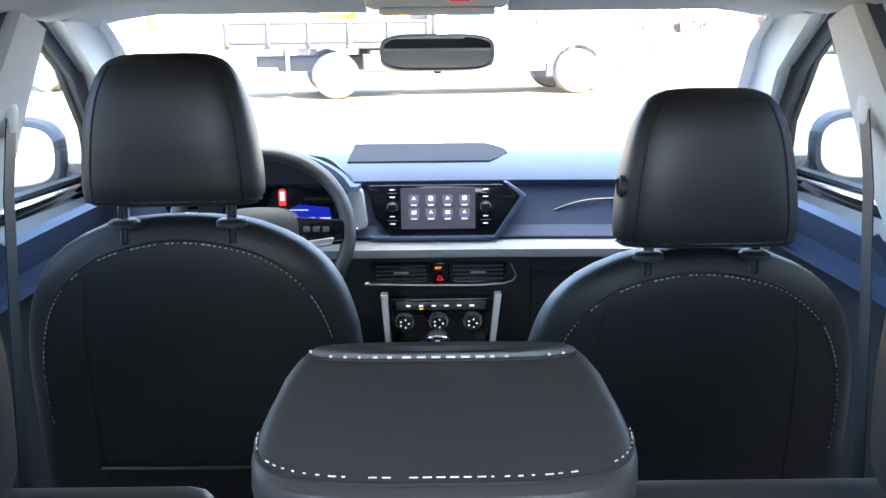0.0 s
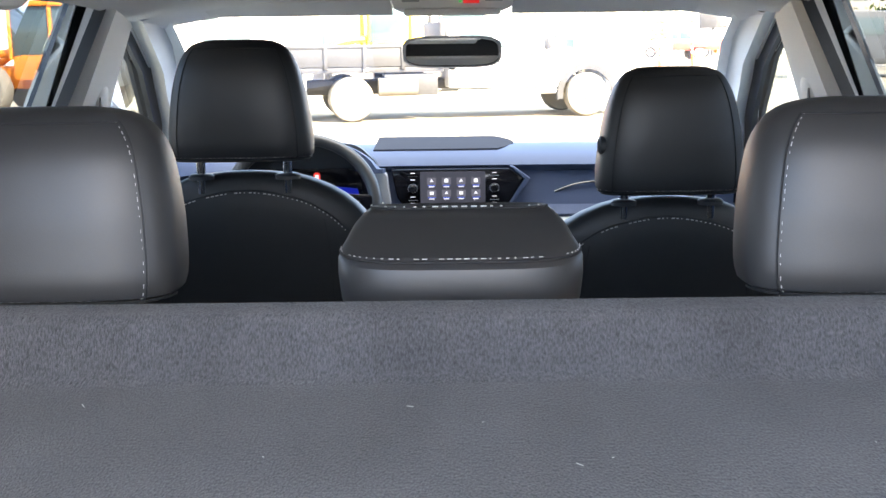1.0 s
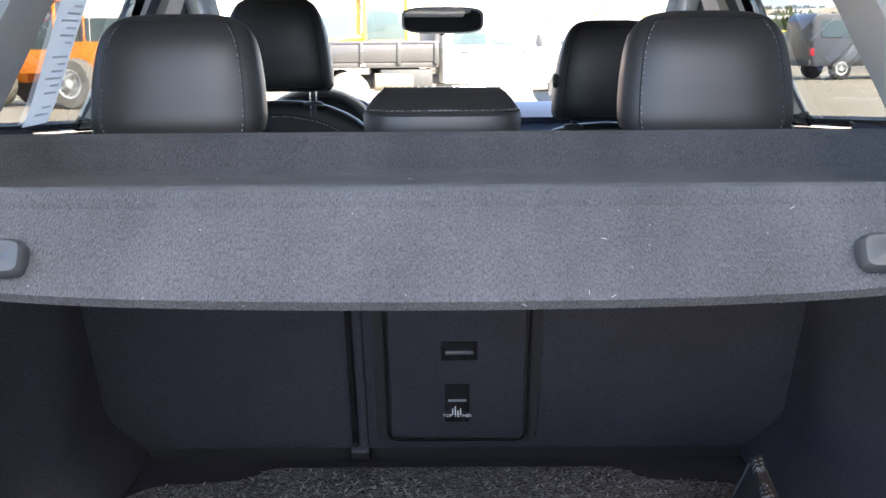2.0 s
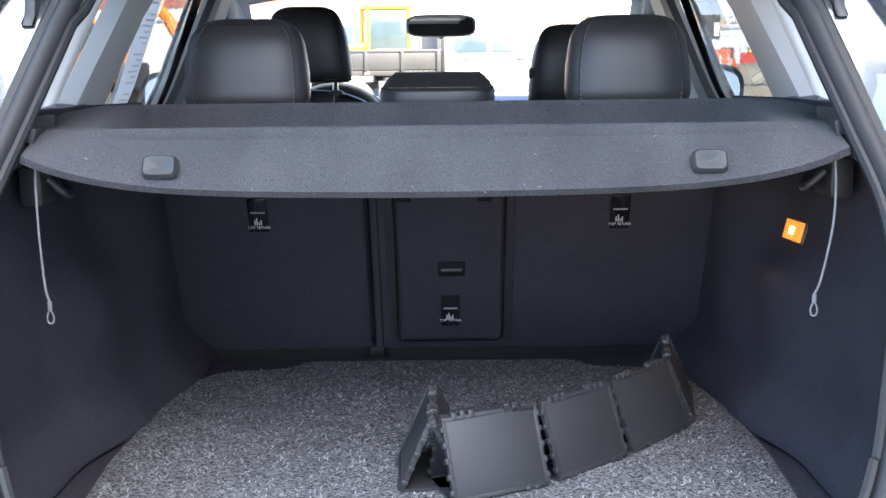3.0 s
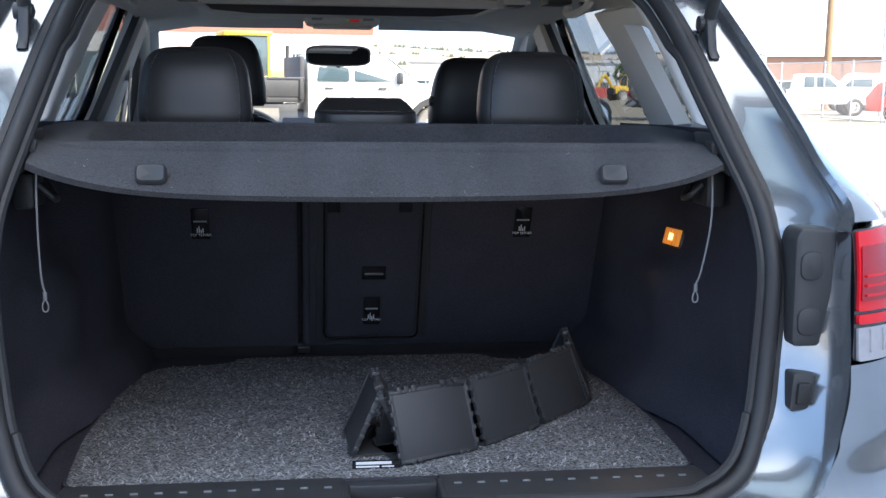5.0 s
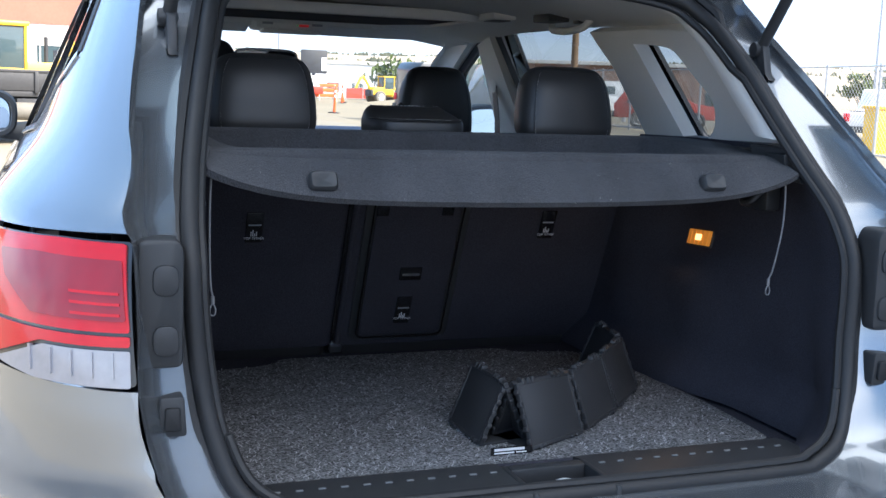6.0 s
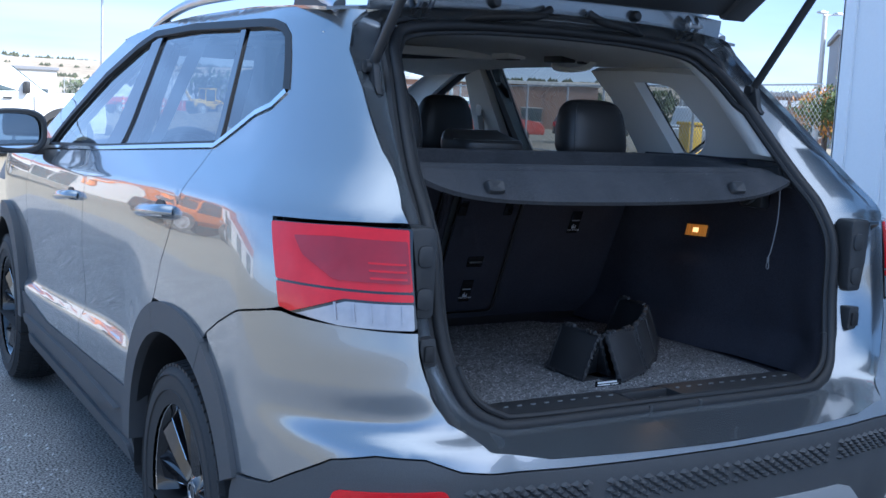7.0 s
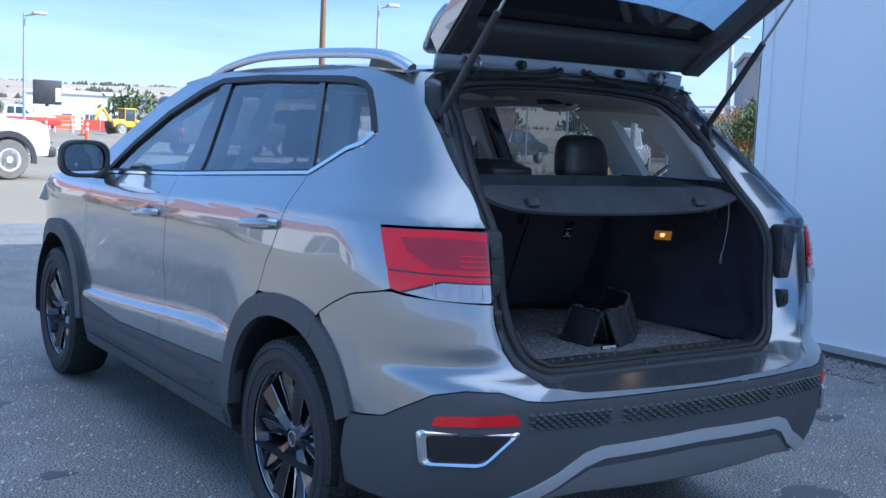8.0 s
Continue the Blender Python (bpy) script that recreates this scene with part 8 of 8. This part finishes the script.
# ---- buildings ----
def building(x, y, w, d, h, yaw, wall, label, rows, roof=None, band=None, sign=None):
    b = thing("commercial_building", label, "building", place=(0, 0, 0))
    part("wall", block(-w / 2, w / 2, 0, d, -0.1, h), wall, b, smooth=False)
    part("roof", block(-w / 2 - 0.15, w / 2 + 0.15, -0.15, d + 0.15, h, h + 0.25, 0.02), roof or GREY_CLAD, b, smooth=False)
    if band:
        part("fascia", block(-w / 2 - 0.05, w / 2 + 0.05, -0.06, 0.0, h * 0.72, h - 0.02), band, b, smooth=False)
    for z0, z1, n, ww in rows:
        for k in range(n):
            cx = -w / 2 + w * (k + 0.5) / n
            wn_ = part("window", block(cx - ww / 2, cx + ww / 2, -0.03, 0.05, z0, z1), VEH_GLASS, b, smooth=False)
            part("frame", joined(block(cx - ww / 2 - 0.05, cx + ww / 2 + 0.05, -0.05, 0.0, z1, z1 + 0.07), block(cx - ww / 2 - 0.05, cx + ww / 2 + 0.05, -0.08, 0.0, z0 - 0.07, z0)), STUCCO, wn_, smooth=False)
    for k in range(int(w / 2.4)):
        part("panel_rib", block(-w / 2 + 2.4 * k - 0.03, -w / 2 + 2.4 * k + 0.03, -0.035, 0.0, 0, h), wall, b, smooth=False)
    if sign:
        for k in range(sign):
            part("sign_bar", block(-w * 0.3 + 0.75 * k, -w * 0.3 + 0.75 * k + 0.5, -0.12, -0.06, h * 0.78, h * 0.92), PAPER, b, smooth=False)
    return place(b, pose(x, y, FAR, 0, 0, yaw))
building(-9.0, 62.0, 26, 14, 5.2, 3, STUCCO, "large pale metal building with a rust-red fascia", ((0.1, 2.6, 4, 2.6),), RED_ROOF, RED_ROOF)
building(-26.0, 44.0, 18, 12, 4.6, 20, STUCCO, "pale metal workshop building", ((0.1, 2.8, 3, 2.8),), RED_ROOF, RED_ROOF)
building(22.7, 85.0, 8.0, 8, 2.7, -14, WALL_WHITE, "long low white commercial building", ((0.4, 1.2, 4, 1.0),), STUCCO)
building(29.3, 83.5, 5.5, 8, 2.5, -14, GREY_CLAD, "dark low commercial building with a blue sign", ((0.4, 1.2, 3, 1.0),))
building(12.5, 92.0, 7.0, 8, 2.7, -8, STUCCO, "low pale commercial building with an orange door", ((0.4, 1.2, 3, 1.0),))
building(45.6, 33.0, 9, 9, 5.6, -46, GREY_CLAD, "tall plain grey industrial building", ((0.5, 1.4, 2, 1.0),))
building(51.5, 47.5, 12, 8, 2.8, -44, BRICK_TONE, "low brown masonry building with unreadable white lettering", ((0.4, 1.2, 4, 1.4),), GREY_CLAD, None, 7)
building(38.0, 64.0, 18, 9, 3.0, -32, BRICK_TONE, "long low brown building with a flat roof", ((0.5, 1.4, 6, 1.4),), STUCCO)
building(31.0, 20.6, 6.5, 6, 3.0, -50, GREY_CLAD, "grey two-storey building with ribbon windows", ((0.5, 1.1, 2, 2.4), (1.5, 2.1, 2, 2.4)))
building(70.0, 60.0, 24, 10, 3.0, -50, STUCCO, "long pale warehouse with ribbed walls", ((0.5, 1.6, 7, 1.6),))


# ---- trees ----
def tree(x, y, h, spread, leaf, label, seed, n=1500, leaf_size=0.10):
    rnd = random.Random(seed)
    t = thing("tree", label, "tree", place=(x, y, 0))
    part("trunk", rod([(x, y, -0.1), (x + 0.02 * h, y, h * 0.30), (x - 0.02 * h, y, h * 0.60)], [0.045 * h, 0.032 * h, 0.012 * h], 8), BARK, t)
    bm, tips = bmesh.new(), []
    for k in range(11):
        a, z = rnd.uniform(0, 6.28), h * rnd.uniform(0.15, 0.55)
        e = Vector((x + spread * rnd.uniform(0.45, 0.85) * math.cos(a), y + spread * rnd.uniform(0.45, 0.85) * math.sin(a), z + h * rnd.uniform(0.12, 0.40)))
        tube(bm, smoothed([(x, y, z), (Vector((x, y, z)) + e) / 2 + Vector((0, 0, 0.05 * h)), e], 3), 0.008 * h, 5)
        tips.append(e)
    part("limbs", bm, BARK, t)
    tips += [Vector((x, y, h * 0.85)), Vector((x + 0.2 * spread, y, h * 0.72)), Vector((x - 0.2 * spread, y, h * 0.65))]
    bm = bmesh.new()
    for _ in range(n):
        c = rnd.choice(tips) + Vector((rnd.gauss(0, 0.22), rnd.gauss(0, 0.22), rnd.gauss(0, 0.16))) * spread
        if c.z > h or c.z < 0.05 * h:
            continue
        s_ = leaf_size * rnd.uniform(0.5, 1.2)
        e = Euler((rnd.uniform(0, 6), rnd.uniform(0, 6), rnd.uniform(0, 6))).to_matrix()
        bm.faces.new([bm.verts.new(c + e @ Vector(q) * s_) for q in ((-1, 0, 0), (0, -0.45, 0.1), (1, 0, 0), (0, 0.45, 0.1))])
    tagged(part("crown", bm, leaf, t, "many small leaves", smooth=False), kind="stuff")
    return t
tree(18.9, 15.7, 2.45, 1.0, LEAF_GREEN, "dense green shrubby tree beyond the wall", 3, 3200, 0.075)
tree(28.8, 24.8, 2.8, 1.1, LEAF_GOLD, "small tree with orange autumn leaves", 6, 1600, 0.09)
for k in range(16):
    rnd = random.Random(100 + k)
    tree(26 + 3.0 * k + rnd.uniform(-2, 2), 78 - 1.1 * k + rnd.uniform(-4, 4), rnd.uniform(2.2, 3.8), rnd.uniform(1.2, 2.2), LEAF_GREEN, "distant green tree among the buildings", 200 + k, 420, 0.28)
for k in range(6):
    rnd = random.Random(300 + k)
    tree(8 + 2.8 * k + rnd.uniform(-1, 1), 97 + rnd.uniform(-3, 3), rnd.uniform(1.6, 2.6), rnd.uniform(1.0, 1.6), LEAF_GREEN, "distant green tree among the buildings", 320 + k, 300, 0.25)
bm = bmesh.new()
rnd = random.Random(77)
for _ in range(900):
    x, y = rnd.uniform(19, 26), rnd.uniform(17.5, 27)
    hh = rnd.uniform(0.15, 0.5)
    a = rnd.uniform(0, 6.28)
    d = Vector((math.cos(a), math.sin(a), 0)) * 0.02
    bm.faces.new([bm.verts.new(v) for v in (Vector((x, y, -0.01)) - d, Vector((x, y, -0.01)) + d, Vector((x + rnd.uniform(-0.1, 0.1), y + rnd.uniform(-0.1, 0.1), hh)))])
tagged(part("dry_grass", bm, mat("dry_grass", (0.38, 0.27, 0.12), 0.9, 0, 0.2, 20, 0.3, 1), None, smooth=False), "dry rust-coloured grass beyond the fence", "grass", kind="stuff")

# ---- low dry hills on the horizon, with scrub along the top ----
def ridge(a, r, h):
    return h * (0.72 + 0.16 * math.sin(3.1 * a + 0.4) + 0.08 * math.sin(9 * a + 1) + 0.05 * math.sin(23 * a))
bm = bmesh.new()
angs = np.linspace(radians(-40), radians(100), 160)
rows = []
for f, hf in ((0.0, 0.0), (0.25, 0.16), (0.45, 0.42), (0.6, 0.55), (0.75, 0.85), (0.9, 0.98), (1.0, 1.0), (1.5, 0.9)):
    rows.append([((330 + 170 * f) * math.sin(a), (330 + 170 * f) * math.cos(a), -0.5 + (ridge(a, 0, 16.5) + 0.5) * hf + 0.5 * hf * math.sin(40 * a + 6 * f)) for a in angs])
rings(bm, rows, close=False)
setting("backdrop", bm, DRY_HILL, "low dry tan hills with bands of scrub", "hills", smooth=True)
bm = bmesh.new()
rnd = random.Random(9)
for _ in range(1500):
    a = radians(rnd.uniform(-40, 100))
    f = rnd.choice((0.97, 1.0, 1.0, 0.3, 0.5, 0.7))
    hf = float(np.interp(f, (0, 0.25, 0.45, 0.6, 0.75, 0.9, 1.0), (0, 0.16, 0.42, 0.55, 0.85, 0.98, 1.0)))
    c = Vector(((330 + 170 * f) * math.sin(a), (330 + 170 * f) * math.cos(a), -0.5 + (ridge(a, 0, 16.5) + 0.5) * hf))
    s_ = rnd.uniform(0.5, 1.5)
    for _ in range(3):
        o = c + Vector((rnd.uniform(-1.5, 1.5), rnd.uniform(-1, 1), rnd.uniform(0.1, 0.5))) * s_
        vs = [bm.verts.new(o + Vector(q) * s_ * rnd.uniform(0.7, 1.3)) for q in ((-1, 0, -0.4), (0.2, -0.8, -0.4), (0.9, 0.5, -0.4), (0, 0, 0.8))]
        for t3 in ((0, 1, 3), (1, 2, 3), (2, 0, 3)):
            bm.faces.new([vs[i] for i in t3])
tagged(part("hill_scrub", bm, SAGE, None, smooth=False), "dark scrub and trees along the distant hilltop", "scrub", kind="stuff")

# daylight passes the panes
for o in bpy.data.objects:
    if o.type == "MESH" and o.data.materials and o.data.materials[0] in (GLASS_CLEAR, GLASS_FRONT, GLASS_TINT, GLASS_HATCH):
        o.visible_shadow = False
